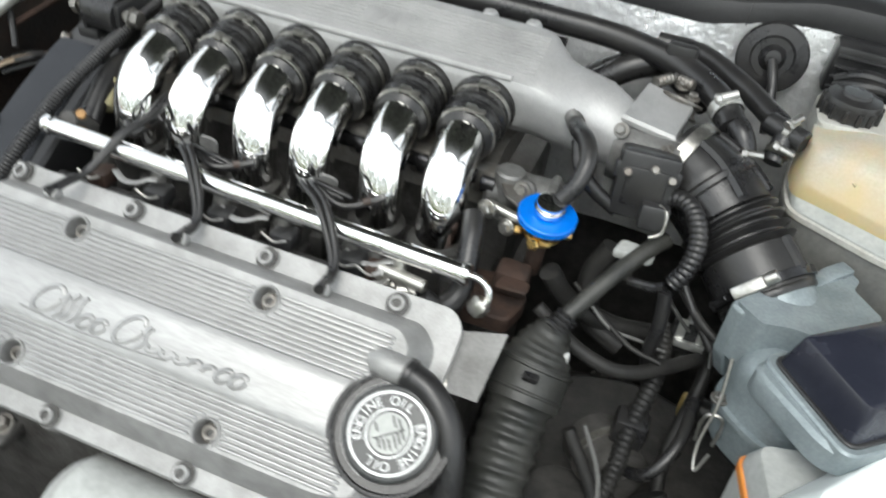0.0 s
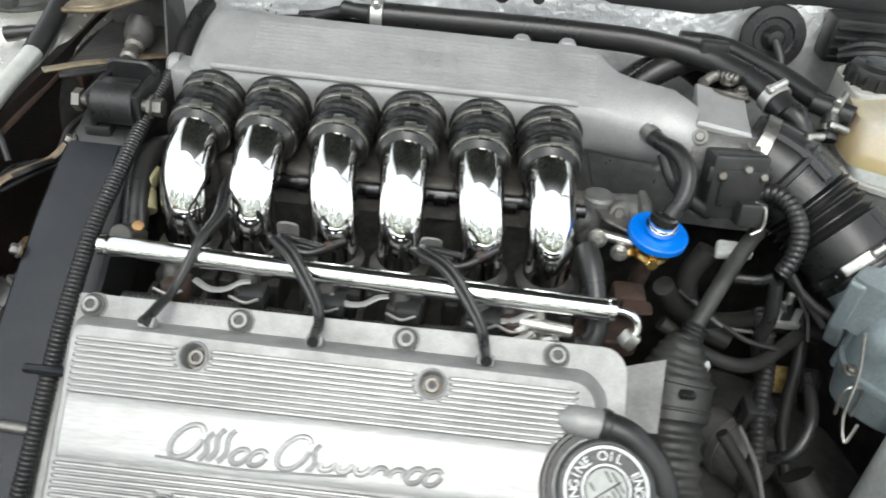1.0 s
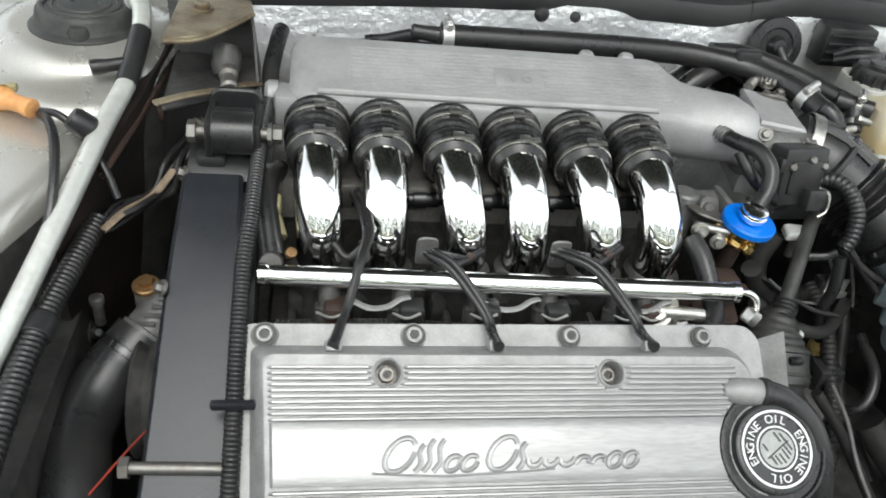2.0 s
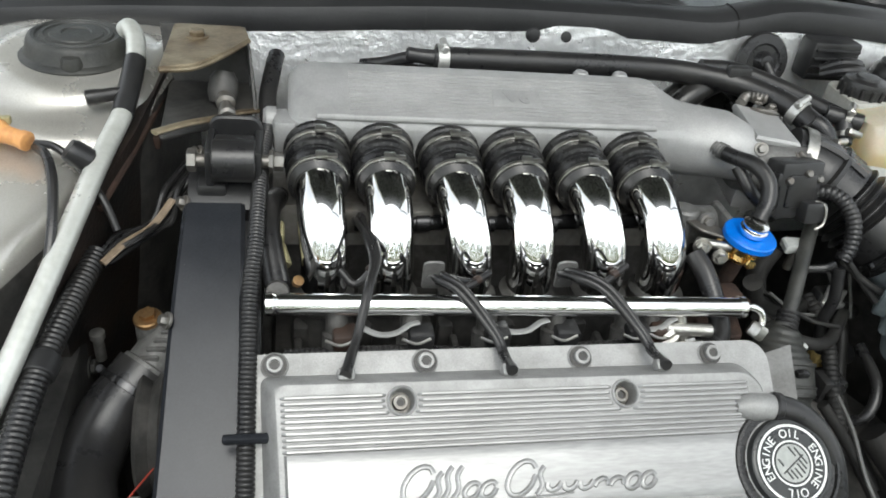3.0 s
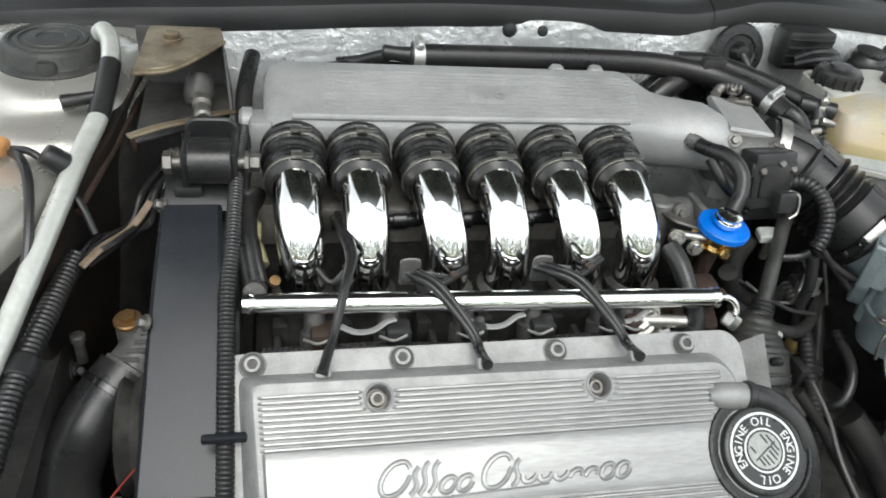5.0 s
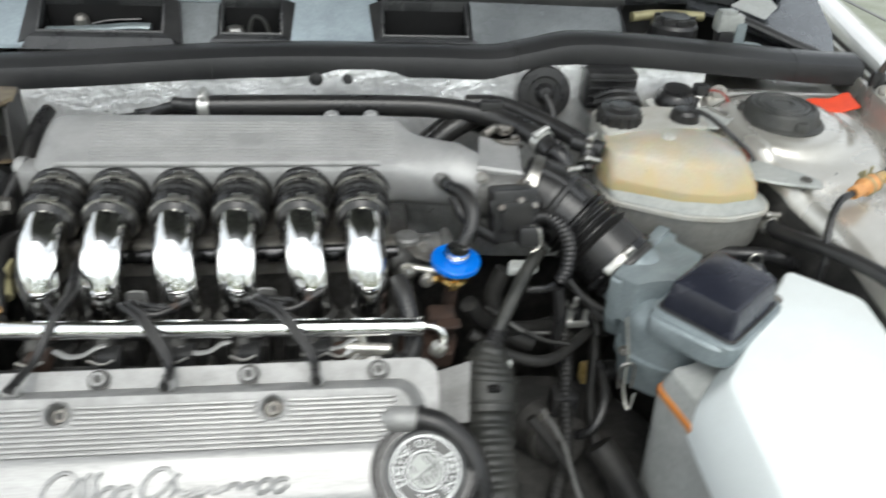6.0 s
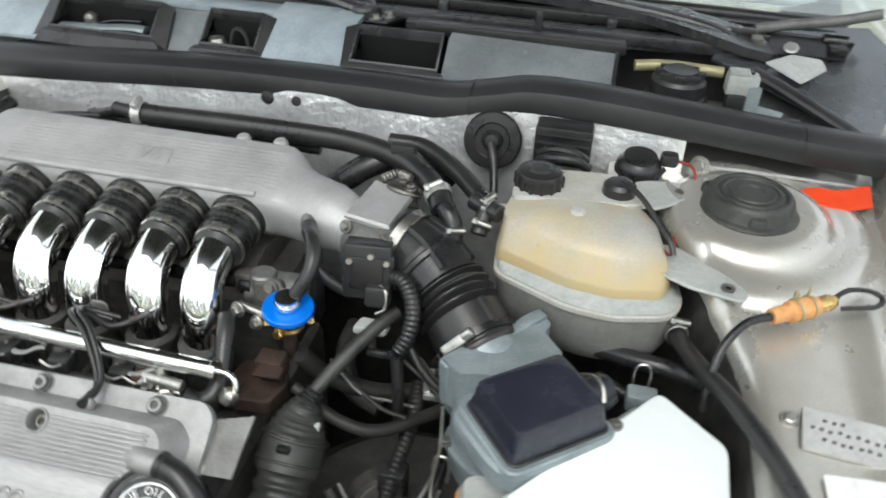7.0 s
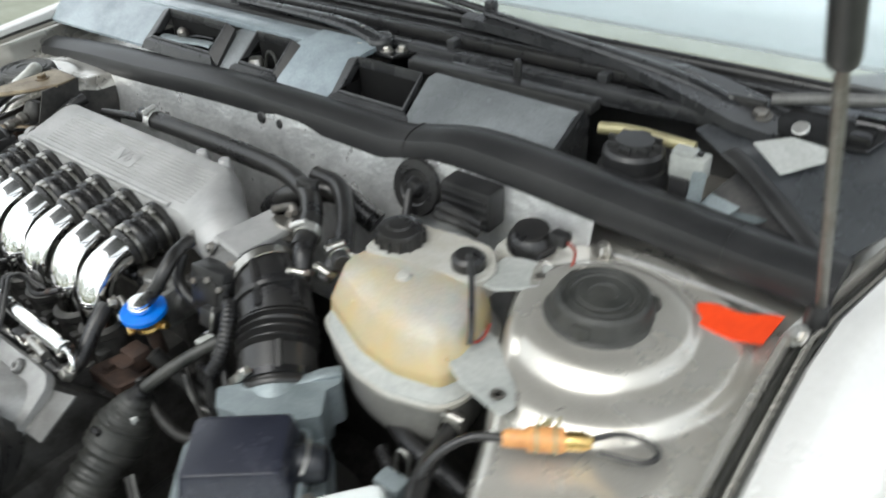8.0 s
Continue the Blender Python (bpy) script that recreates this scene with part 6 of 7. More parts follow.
for k in range(14):
    a = k * math.tau / 14
    part("grip", box((0.141 + 0.0225 * math.cos(a), 0.66 + 0.0225 * math.sin(a), 0.959), (0.004, 0.004, 0.013), 0.0012), RUBBER, big)
small = part("sensor_cap", lathe((0.2175, 0.664, 0.951), (0, 0, 1), [(0.0155, 0), (0.016, 0.003), (0.0155, 0.012), (0.012, 0.0155), (0, 0.0165)], 24), RUBBER, tank, "black rubber level-sensor cap")
part("sensor_wire", tube([(0.219, 0.662, 0.967), (0.23, 0.65, 0.9675), (0.243, 0.634, 0.962), (0.256, 0.616, 0.953), (0.266, 0.602, 0.946), (0.27, 0.594, 0.938)], 0.0027, 10), RUBBER, small)
part("wire_end", tube([(0.26, 0.608, 0.935), (0.268, 0.604, 0.932), (0.272, 0.612, 0.936), (0.27, 0.622, 0.94)], 0.0013, 6), RED_WIRE, small)
part("stub", merge(cyl((0.278, 0.566, 0.885), (0.283, 0.549, 0.884), 0.0085, seg=16)), ZINC, tank)
part("stub", cyl((0.115, 0.625, 0.94), (0.098, 0.617, 0.942), 0.007, seg=14), TANK_CLEAR, tank)

over = thing("overflow_hose", (0.28, 0.55, 0.88), "long black rubber hose from the coolant tank along the inner wing", "hose")
part("hose", tube([(0.281, 0.556, 0.885), (0.286, 0.535, 0.887), (0.299, 0.495, 0.897), (0.318, 0.458, 0.902), (0.34, 0.415, 0.9), (0.358, 0.375, 0.893), (0.366, 0.335, 0.886), (0.37, 0.26, 0.874)], 0.0076, 16), RUBBER, over)
hose_clamp(over, (0.2815, 0.552, 0.8855), (0.2, -1, 0.1), 0.0092, (0.2, 0, 1))
side = thing("hose_to_radiator", (0.27, 0.5, 0.82), "dark hose running under the coolant tank", "hose")
part("hose", tube([(0.2, 0.56, 0.85), (0.25, 0.535, 0.862), (0.28, 0.53, 0.862), (0.31, 0.53, 0.85)], 0.008, 12), RUBBER, side)
part("hose", tube([(0.22, 0.53, 0.84), (0.27, 0.5, 0.835), (0.3, 0.46, 0.83), (0.335, 0.38, 0.80)], 0.006, 12), DUSTY, side)

# ---- hoses on the bulkhead ----
crank = thing("breather_pipe", (-0.1, 0.69, 0.95), "long black rubber breather pipe along the bulkhead with steel clamps", "hose")
HL = [(-0.300, 0.688, 0.957), (-0.24, 0.690, 0.957), (-0.17, 0.692, 0.957), (-0.10, 0.692, 0.957), (-0.05, 0.688, 0.9565), (0.0, 0.673, 0.954), (0.03, 0.65, 0.951), (0.048, 0.628, 0.947), (0.058, 0.608, 0.941)]
part("hose", tube(HL, 0.0115, 18), RUBBER, crank)
hose_clamp(crank, (-0.296, 0.688, 0.957), (1, 0.02, 0), 0.0128, (0, -0.2, 1), 0.011, PLATE)
hose_clamp(crank, (0.0495, 0.6255, 0.9463), (0.5, -0.82, -0.25), 0.0126, (-0.3, -0.2, 1), 0.010, PLATE)
part("elbow", tube([(0.052, 0.62, 0.945), (0.064, 0.604, 0.941), (0.071, 0.595, 0.93), (0.072, 0.585, 0.915), (0.070, 0.573, 0.9)], 0.0095, 16), RUBBER, crank, "smaller rubber elbow")
hose_clamp(crank, (0.0712, 0.5945, 0.929), (0.15, -0.6, -1), 0.0102, (0.3, -0.6, 0.3), 0.006)
part("spigot", lathe((-0.298, 0.688, 0.957), (-1, 0.1, 0.05), [(0.0105, 0), (0.0105, 0.004), (0.008, 0.006), (0.0068, 0.02), (0.0072, 0.03), (0.005, 0.032)], 18), PLASTIC, crank, "black tapered spigot")
part("spigot_hose", tube([(-0.318, 0.69, 0.958), (-0.335, 0.694, 0.952), (-0.35, 0.7, 0.945), (-0.37, 0.705, 0.94)], 0.0062, 12), RUBBER, crank)
part("support_clip", box((0.003, 0.672, 0.962), (0.026, 0.012, 0.02), 0.004, None), PLASTIC, crank)
t2 = thing("heater_hose", (-0.05, 0.71, 0.93), "black rubber heater hose against the foil bulkhead", "hose")
part("hose", tube([(-0.02, 0.705, 0.955), (0.02, 0.7, 0.955), (0.06, 0.668, 0.95), (0.085, 0.64, 0.945), (0.1, 0.622, 0.942)], 0.0095, 16), RUBBER, t2)
part("hose", tube([(-0.43, 0.69, 0.935), (-0.39, 0.695, 0.939), (-0.34, 0.7, 0.942), (-0.30, 0.7, 0.94), (-0.1, 0.71, 0.93)], 0.005, 12), RUBBER, t2)
part("hose", tube([(-0.06, 0.67, 0.92), (-0.03, 0.68, 0.94), (0.01, 0.7, 0.945), (0.05, 0.71, 0.92)], 0.012, 14), DUSTY, t2)
part("hose", tube([(-0.08, 0.68, 0.90), (-0.05, 0.69, 0.925), (-0.01, 0.72, 0.93), (0.04, 0.73, 0.90)], 0.014, 14), DUSTY, t2)
valve = thing("vent_valve", (0.1, 0.62, 0.93), "small black plastic vent valve with steel clamps", "valve")
part("body", merge(cyl((0.083, 0.628, 0.945), (0.112, 0.61, 0.944), 0.0088, seg=16), cyl((0.098, 0.619, 0.946), (0.094, 0.6, 0.925), 0.008, seg=14)), PLASTIC, valve)
hose_clamp(valve, (0.1005, 0.6175, 0.9445), (0.8, -0.5, 0), 0.0092, (0.2, -0.3, 1), 0.006)
hose_clamp(valve, (0.0955, 0.606, 0.932), (-0.2, -0.7, -0.8), 0.0085, (0.2, -0.6, 0.5), 0.006)

grommet = thing("bulkhead_grommet", (0.081, 0.745, 0.945), "large round black rubber grommet on the foil bulkhead", "grommet")
part("disc", lathe((0.081, 0.757, 0.947), (0.0, -1, 0.3), [(0.031, 0), (0.032, 0.003), (0.03, 0.006), (0.02, 0.007), (0.018, 0.0055), (0.012, 0.0055), (0.010, 0.01), (0.007, 0.014), (0, 0.015)], 36), RUBBER, grommet)
part("cable", tube([(0.081, 0.744, 0.949), (0.086, 0.732, 0.938), (0.09, 0.72, 0.922), (0.094, 0.70, 0.90)], 0.0045, 12), RUBBER, grommet)
relays = thing("relay_block", (0.155, 0.75, 0.93), "black ribbed relay block mounted on the bulkhead", "relay box")
part("case", box((0.157, 0.752, 0.957), (0.06, 0.03, 0.044), 0.004), PLASTIC, relays)
for k in range(4):
    part("rib", box((0.157, 0.736, 0.942 + 0.0095 * k), (0.054, 0.004, 0.003), 0.001), PLASTIC, relays)
part("cable", tube([(0.135, 0.726, 0.954), (0.15, 0.715, 0.966), (0.17, 0.714, 0.965), (0.183, 0.725, 0.952)], 0.005, 10), RUBBER, relays)
part("cable", tube([(0.135, 0.722, 0.949), (0.15, 0.708, 0.96), (0.172, 0.708, 0.96), (0.186, 0.72, 0.946)], 0.005, 10), RUBBER, relays)
brake = thing("brake_fluid_reservoir", (0.236, 0.735, 0.92), "milky brake fluid reservoir with a black cap and plug", "brake reservoir")
part("body", box((0.242, 0.738, 0.925), (0.075, 0.05, 0.035), 0.01), TANK_CLEAR, brake)
bc = part("cap", lathe((0.237, 0.738, 0.942), (0, -0.1, 1), [(0.024, 0), (0.0245, 0.004), (0.0225, 0.012), (0.0175, 0.0165), (0.017, 0.02), (0, 0.0215)], 28), RUBBER, brake, "black rubber cap")
part("plug", box((0.266, 0.739, 0.96), (0.018, 0.016, 0.014), 0.004), PLASTIC, bc)
part("wire", tube([(0.272, 0.738, 0.96), (0.288, 0.728, 0.96), (0.292, 0.712, 0.95), (0.285, 0.70, 0.942)], 0.0014, 8), RED_WIRE, brake, "red wire")
part("wire", tube([(0.262, 0.734, 0.95), (0.255, 0.72, 0.945), (0.265, 0.71, 0.938), (0.278, 0.726, 0.94)], 0.003, 8), RUBBER, brake)

# ---- right wing ----
tag = thing("red_warning_tag", (0.43, 0.735, 0.945), "bright red plastic tag lying by the strut tower", "tag")
part("tape", loft([[(x, y, z + 0.0016 * k) for x, y, z in
                    [(0.398 + 0.062 * u, 0.738 - 0.026 * min(1.0, u * 5) + 0.003 * u + 0.0012 * math.sin(7 * u), 0.9415 + 0.004 * u + 0.0015 * math.sin(8 * u)) for u in [i / 10 for i in range(11)]]
                    + [(0.398 + 0.066 * u, 0.739 + 0.012 * u + 0.0012 * math.sin(9 * u), 0.944 + 0.006 * u + 0.0015 * math.sin(8 * u)) for u in [1 - i / 10 for i in range(11)]]] for k in (0, 1)]), RED, tag)
plug = thing("wing_connector", (0.37, 0.548, 0.925), "orange-tan wiring connector on a looped black cable on the wing", "connector", "wing connectors")
PD = Vector((0.86, 0.5, 0.05)).normalized()
pc = Vector((0.345, 0.532, 0.934))
part("housing", merge(lathe(pc, PD, [(0.0062, 0), (0.0068, 0.004), (0.0068, 0.016), (0.0092, 0.018), (0.0095, 0.04), (0.008, 0.044)], 16)), TAN, plug)
part("socket", lathe(pc + PD * 0.044, PD, [(0.0068, 0), (0.0072, 0.012), (0.005, 0.018)], 14), BRASS, plug)
for k in range(2):
    part("band", band(pc + PD * (0.024 + 0.013 * k), PD, 0.0097, 0.0025, 0.0008), YELLOW_PAINT, plug)
    part("tie_end", box(pc + PD * (0.024 + 0.013 * k) + Vector((-0.002, 0.006, 0.011)), (0.002, 0.003, 0.009), 0.0006), YELLOW_PAINT, plug)
part("tab", box(pc + PD * 0.03 + Vector((-0.004, 0.008, 0.006)), (0.004, 0.01, 0.006), 0.001), YELLOW_PAINT, plug)
part("cable", tube([pc + PD * 0.004, (0.325, 0.52, 0.932), (0.308, 0.5, 0.918), (0.302, 0.482, 0.895), (0.303, 0.48, 0.87)], 0.0036, 12), RUBBER, plug)
part("cable", tube([pc + PD * 0.056, (0.412, 0.578, 0.94), (0.432, 0.584, 0.938), (0.44, 0.578, 0.936), (0.432, 0.568, 0.934), (0.405, 0.56, 0.933)], 0.0022, 10), RUBBER, plug)
vin = thing("identification_plate", (0.4, 0.45, 0.885), "stamped alloy plate with punched dark marks on the wing", "plate")
PM = Matrix.Translation((0.40, 0.452, 0.893)) @ Matrix.Rotation(radians(13.5), 4, "X") @ Matrix.Rotation(radians(-6), 4, "Z")
part("plate", slab([(-0.032, -0.018), (0.05, -0.018), (0.05, 0.018), (-0.032, 0.018)], -0.001, 0.0015, PM, 0.002, 0.0004), PLATE, vin)
rnd = random.Random(7)
for row in range(3):
    for k in range((3, 11, 8)[row]):
        part("stamped_mark", box((-0.024 + 0.0062 * k + (0.008 if row != 1 else 0) + rnd.uniform(-0.0008, 0.0008), 0.010 - 0.0085 * row + rnd.uniform(-0.001, 0.001), 0.0016), (0.0032, 0.0026, 0.0005), 0.0002, PM), INK, vin)
part("rivet", hexbolt((0.361, 0.463, 0.8925), (0, -0.2, 1), 0.005, 0.003), ZINC, vin)
note = thing("paper_sticker", (0.41, 0.38, 0.88), "blank white paper sticker on the painted wing", "sticker")
part("sheet", slab([(-0.03, -0.035), (0.04, -0.035), (0.04, 0.03), (-0.028, 0.03)], 0.0, 0.0008, Matrix.Translation((0.408, 0.39, 0.8835)) @ Matrix.Rotation(radians(8), 4, "X") @ Matrix.Rotation(radians(4), 4, "Z"), 0.002, 0.0002), STICKER, note)
peg = thing("wing_bolt", (0.405, 0.33, 0.875), "bright bolt and washer in a wing bracket", "bolt")
part("bolt", hexbolt((0.405, 0.335, 0.874), (0, -0.15, 1), 0.0075, 0.006), ZINC, peg)
part("bracket", slab([(-0.03, -0.04), (0.03, -0.04), (0.03, 0.012), (-0.03, 0.012)], 0, 0.003, Matrix.Translation((0.40, 0.325, 0.871)) @ Matrix.Rotation(radians(7), 4, "X"), 0.004), PAINT, peg)
pipe = thing("brake_pipe", (0.36, 0.77, 0.945), "thin pale brake pipe under the scuttle seal", "pipe")
part("pipe", tube([(0.29, 0.763, 0.945), (0.36, 0.765, 0.945), (0.46, 0.757, 0.947)], 0.002, 8), PLENUM, pipe)
part("union", hexbolt((0.30, 0.76, 0.947), (-0.5, -1, 0.3), 0.007, 0.008), ZINC, pipe)

# ---- between the engine and the filter box ----
corr = thing("throttle_harness", (0.03, 0.52, 0.9), "corrugated black wiring sleeve looping below the throttle", "wiring")
part("sleeve", corrugated([(0.022, 0.538, 0.905), (0.038, 0.530, 0.9125), (0.05, 0.517, 0.908), (0.056, 0.505, 0.895), (0.054, 0.495, 0.878), (0.048, 0.49, 0.866)], 0.0072, 0.0046, 0.1), RUBBER, corr)
part("branch", tube([(0.044, 0.49, 0.862), (0.036, 0.492, 0.856), (0.018, 0.496, 0.852)], 0.004, 10), RUBBER, corr)
part("branch", tube([(0.052, 0.5, 0.87), (0.07, 0.486, 0.85), (0.09, 0.475, 0.83)], 0.003, 10), RUBBER, corr)
part("branch", tube([(0.046, 0.487, 0.86), (0.05, 0.48, 0.83), (0.05, 0.48, 0.80), (0.06, 0.475, 0.77)], 0.0055, 12), RUBBER, corr)
air = thing("warm_air_hose", (-0.02, 0.4, 0.75), "ribbed black intake duct dropping beside the cam cover", "duct")
AL = [(-0.021, 0.447, 0.832), (-0.026, 0.434, 0.813), (-0.029, 0.411, 0.789), (-0.03, 0.378, 0.763), (-0.029, 0.345, 0.736), (-0.028, 0.31, 0.70)]


def duct_radius(s):
    if s < 0.032:
        return 0.0105 + 0.0165 * (s / 0.032) ** 0.8 - 0.0014 * (0.5 - 0.5 * math.cos(2 * math.pi * s / 0.0064))
    if s < 0.066:
        return 0.0272
    return 0.0228 + 0.0024 * (0.5 + 0.5 * math.cos(2 * math.pi * (s - 0.066) / 0.0125)) ** 1.5


DUCT = resample(curve(AL, 12), 0.0012)
part("duct", sweep(DUCT, duct_radius, 36), STRUT_RUBBER, air)
part("duct_collar", sweep(DUCT[28:54], lambda s: 0.0284 + (0.0012 if s < 0.003 or 0.022 < s < 0.025 else 0.0), 36), STRUT_RUBBER, air, "smooth dusty collar")
part("collar_lug", box(DUCT[40] + Vector((0.002, -0.018, 0.023)), (0.012, 0.007, 0.006), 0.002), DUSTY, air)
part("tie", box((-0.008, 0.429, 0.816), (0.005, 0.006, 0.013), 0.001), BOX_GREY, air)
pipe2 = thing("vacuum_pipe", (0.0, 0.48, 0.86), "stiff black hose rising from the duct to the throttle", "hose")
part("pipe", tube([(-0.022, 0.444, 0.831), (-0.013, 0.457, 0.842), (0.006, 0.486, 0.86), (0.026, 0.515, 0.873), (0.036, 0.528, 0.876)], 0.0066, 14), STRUT_RUBBER, pipe2)
part("neck", corrugated([(-0.023, 0.44, 0.829), (-0.016, 0.452, 0.8375)], 0.0098, 0.004, 0.15), RUBBER, pipe2)
yel = thing("yellow_connector", (0.1, 0.485, 0.76), "small yellow-brown electrical connector", "connector")
part("housing", merge(box((0.102, 0.514, 0.726), (0.016, 0.016, 0.022), 0.003), box((0.102, 0.506, 0.73), (0.009, 0.004, 0.015), 0.001)), PLUG_YELLOW, yel)
part("plug", cyl((0.11, 0.514, 0.728), (0.135, 0.512, 0.73), 0.011, seg=16), PLASTIC, yel)
grey = thing("harness_connector", (0.07, 0.5, 0.78), "grey multi-pin harness connector among black wiring", "connector")
part("housing", merge(box((0.074, 0.516, 0.80), (0.022, 0.014, 0.026), 0.003), cyl((0.076, 0.512, 0.808), (0.078, 0.516, 0.825), 0.005, seg=12)), PLASTIC, grey)
part("metal_clip", merge(box((0.07, 0.508, 0.812), (0.007, 0.003, 0.022), 0.001), box((0.086, 0.508, 0.807), (0.006, 0.003, 0.02), 0.001), box((0.079, 0.506, 0.80), (0.024, 0.004, 0.007), 0.001), cyl((0.074, 0.508, 0.822), (0.074, 0.509, 0.832), 0.003, seg=10)), PLATE, grey, "pale bent metal clip")
part("shell", box((0.055, 0.445, 0.742), (0.026, 0.022, 0.05), 0.004), RUBBER, grey)
gear = thing("gearbox_casing", (0.05, 0.42, 0.55), "dark oily gearbox casing deep in the bay", "gearbox")
part("casing", loft([[(0.06 + r * math.cos(a), 0.44 + r * 1.1 * math.sin(a), z) for a in [math.tau * k / 32 for k in range(32)]] for r, z in ((0.15, 0.44), (0.16, 0.56), (0.15, 0.64), (0.12, 0.67), (0.04, 0.68))]), GRIME, gear)
for k in range(7):
    a = k * math.tau / 7
    part("bolt", hexbolt((0.06 + 0.13 * math.cos(a), 0.44 + 0.14 * math.sin(a), 0.662), (math.cos(a) * 0.3, math.sin(a) * 0.3, 1), 0.009, 0.01), BLOCK, gear)
part("plug", cyl((0.02, 0.40, 0.675), (0.02, 0.40, 0.70), 0.028, seg=24), GRIME, gear)
HOSES = [([(-0.04, 0.48, 0.85), (-0.02, 0.49, 0.82), (0.02, 0.5, 0.80), (0.07, 0.52, 0.79), (0.12, 0.52, 0.78)], 0.0085),
         ([(-0.04, 0.46, 0.83), (0.0, 0.45, 0.81), (0.04, 0.455, 0.80), (0.09, 0.5, 0.795)], 0.0058),
         ([(0.06, 0.52, 0.80), (0.062, 0.48, 0.785), (0.055, 0.44, 0.76), (0.05, 0.40, 0.73), (0.03, 0.36, 0.70)], 0.0075),
         ([(0.01, 0.40, 0.78), (0.04, 0.38, 0.745), (0.07, 0.35, 0.70), (0.09, 0.30, 0.66)], 0.005),
         ([(0.0, 0.52, 0.86), (-0.01, 0.515, 0.83), (0.0, 0.50, 0.80), (0.03, 0.49, 0.79)], 0.0095),
         ([(0.1, 0.53, 0.80), (0.1, 0.5, 0.77), (0.09, 0.45, 0.72), (0.1, 0.38, 0.68)], 0.006),
         ([(0.055, 0.50, 0.86), (0.08, 0.48, 0.845), (0.11, 0.47, 0.835)], 0.0035),
         ([(-0.02, 0.50, 0.83), (0.03, 0.475, 0.81), (0.06, 0.47, 0.805)], 0.0022),
         ([(0.08, 0.40, 0.74), (0.105, 0.37, 0.71), (0.12, 0.34, 0.68)], 0.014)]
for pts, r in HOSES:
    h = thing("bay_hose", pts[0], "black hose or cable in the dark gap beside the engine", "hose", "bay hoses")
    part("hose", corrugated(pts, r, 0.005, 0.12) if 0.006 < r < 0.008 else tube(pts, r, 12), SOOT, h)
bkt = thing("cable_bracket", (0.02, 0.51, 0.87), "pale metal bracket below the throttle", "bracket")
part("post", cyl((0.016, 0.513, 0.84), (0.016, 0.513, 0.863), 0.004, seg=10), DULL, bkt)
part("plate", slab([(0.0, 0.505), (0.03, 0.507), (0.032, 0.52), (0.004, 0.522)], 0.862, 0.870, None, 0.003), BOX_GREY, bkt)

# ---- left side of the bay ----
belt = thing("timing_belt_cover", (-0.49, 0.4, 0.7), "satin black timing belt cover at the end of the engine", "belt cover")


def belt_loop(y, z, x0, x1, depth):
    nrm = Vector((0, -0.62, 0.78))
    pts = [(x0, 0.0), (x0 + 0.003, 0.003), (x1 - 0.003, 0.003), (x1, 0.0), (x1, -depth), (x0, -depth)]
    return [(x, y + nrm.y * h, z + nrm.z * h) for x, h in pts]


BELT = [(0.520, 0.898, -0.5135, -0.470), (0.515, 0.897, -0.5145, -0.4695), (0.50, 0.891, -0.515, -0.469), (0.46, 0.870, -0.517, -0.4685), (0.42, 0.846, -0.519, -0.468), (0.36, 0.808, -0.521, -0.467), (0.30, 0.770, -0.5235, -0.466), (0.22, 0.72, -0.525, -0.464)]
part("front_shell", loft([belt_loop(y, z, a, b, 0.06) for y, z, a, b in BELT]), GREY_PLASTIC, belt)
part("rear_shell", loft([belt_loop(y - 0.006, z - 0.008, a + 0.02, b + 0.012, 0.05) for y, z, a, b in BELT[1:]]), PLASTIC, belt)
part("upper_shell", loft([[(x0, y, z), (x1, y, z), (x1, y, z - 0.08), (x0, y, z - 0.08)] for x0, x1, y, z in ((-0.511, -0.462, 0.522, 0.892), (-0.513, -0.461, 0.53, 0.899), (-0.513, -0.461, 0.552, 0.908), (-0.508, -0.463, 0.572, 0.910))]), PLASTIC, belt)
part("slot", box((-0.495, 0.545, 0.902), (0.022, 0.03, 0.012), 0.003), PLASTIC, belt)
for p in ((-0.519, 0.432, 0.858), (-0.515, 0.527, 0.894), (-0.508, 0.575, 0.912)):
    part("bolt", merge(hexbolt(p, (-0.8, -0.3, 0.5), 0.0042, 0.006)), DULL, belt)
part("through_bolt", merge(cyl((-0.53, 0.327, 0.795), (-0.462, 0.325, 0.794), 0.0042, seg=12), lathe((-0.534, 0.327, 0.795), (1, 0, 0), [(0.0075, 0), (0.0075, 0.006)], 6)), DULL, belt)

mount = thing("engine_mount_bracket", (-0.475, 0.545, 0.9), "black forged torque bracket with a through bolt", "mount bracket")
part("yoke", merge(slab([(-0.497, 0.902), (-0.459, 0.902), (-0.457, 0.94), (-0.463, 0.947), (-0.493, 0.947), (-0.499, 0.94)], 0, 0.006, Matrix.Translation((0, 0.575, 0)) @ Matrix.Rotation(math.pi / 2, 4, "X"), 0.006),
                    box((-0.496, 0.555, 0.922), (0.006, 0.05, 0.03), 0.002), box((-0.460, 0.555, 0.922), (0.006, 0.05, 0.03), 0.002)), PLASTIC, mount)
part("bush", merge(cyl((-0.494, 0.541, 0.924), (-0.462, 0.541, 0.924), 0.0165, seg=28), box((-0.478, 0.549, 0.933), (0.030, 0.016, 0.012), 0.002)), RUBBER, mount, "shiny black bush")
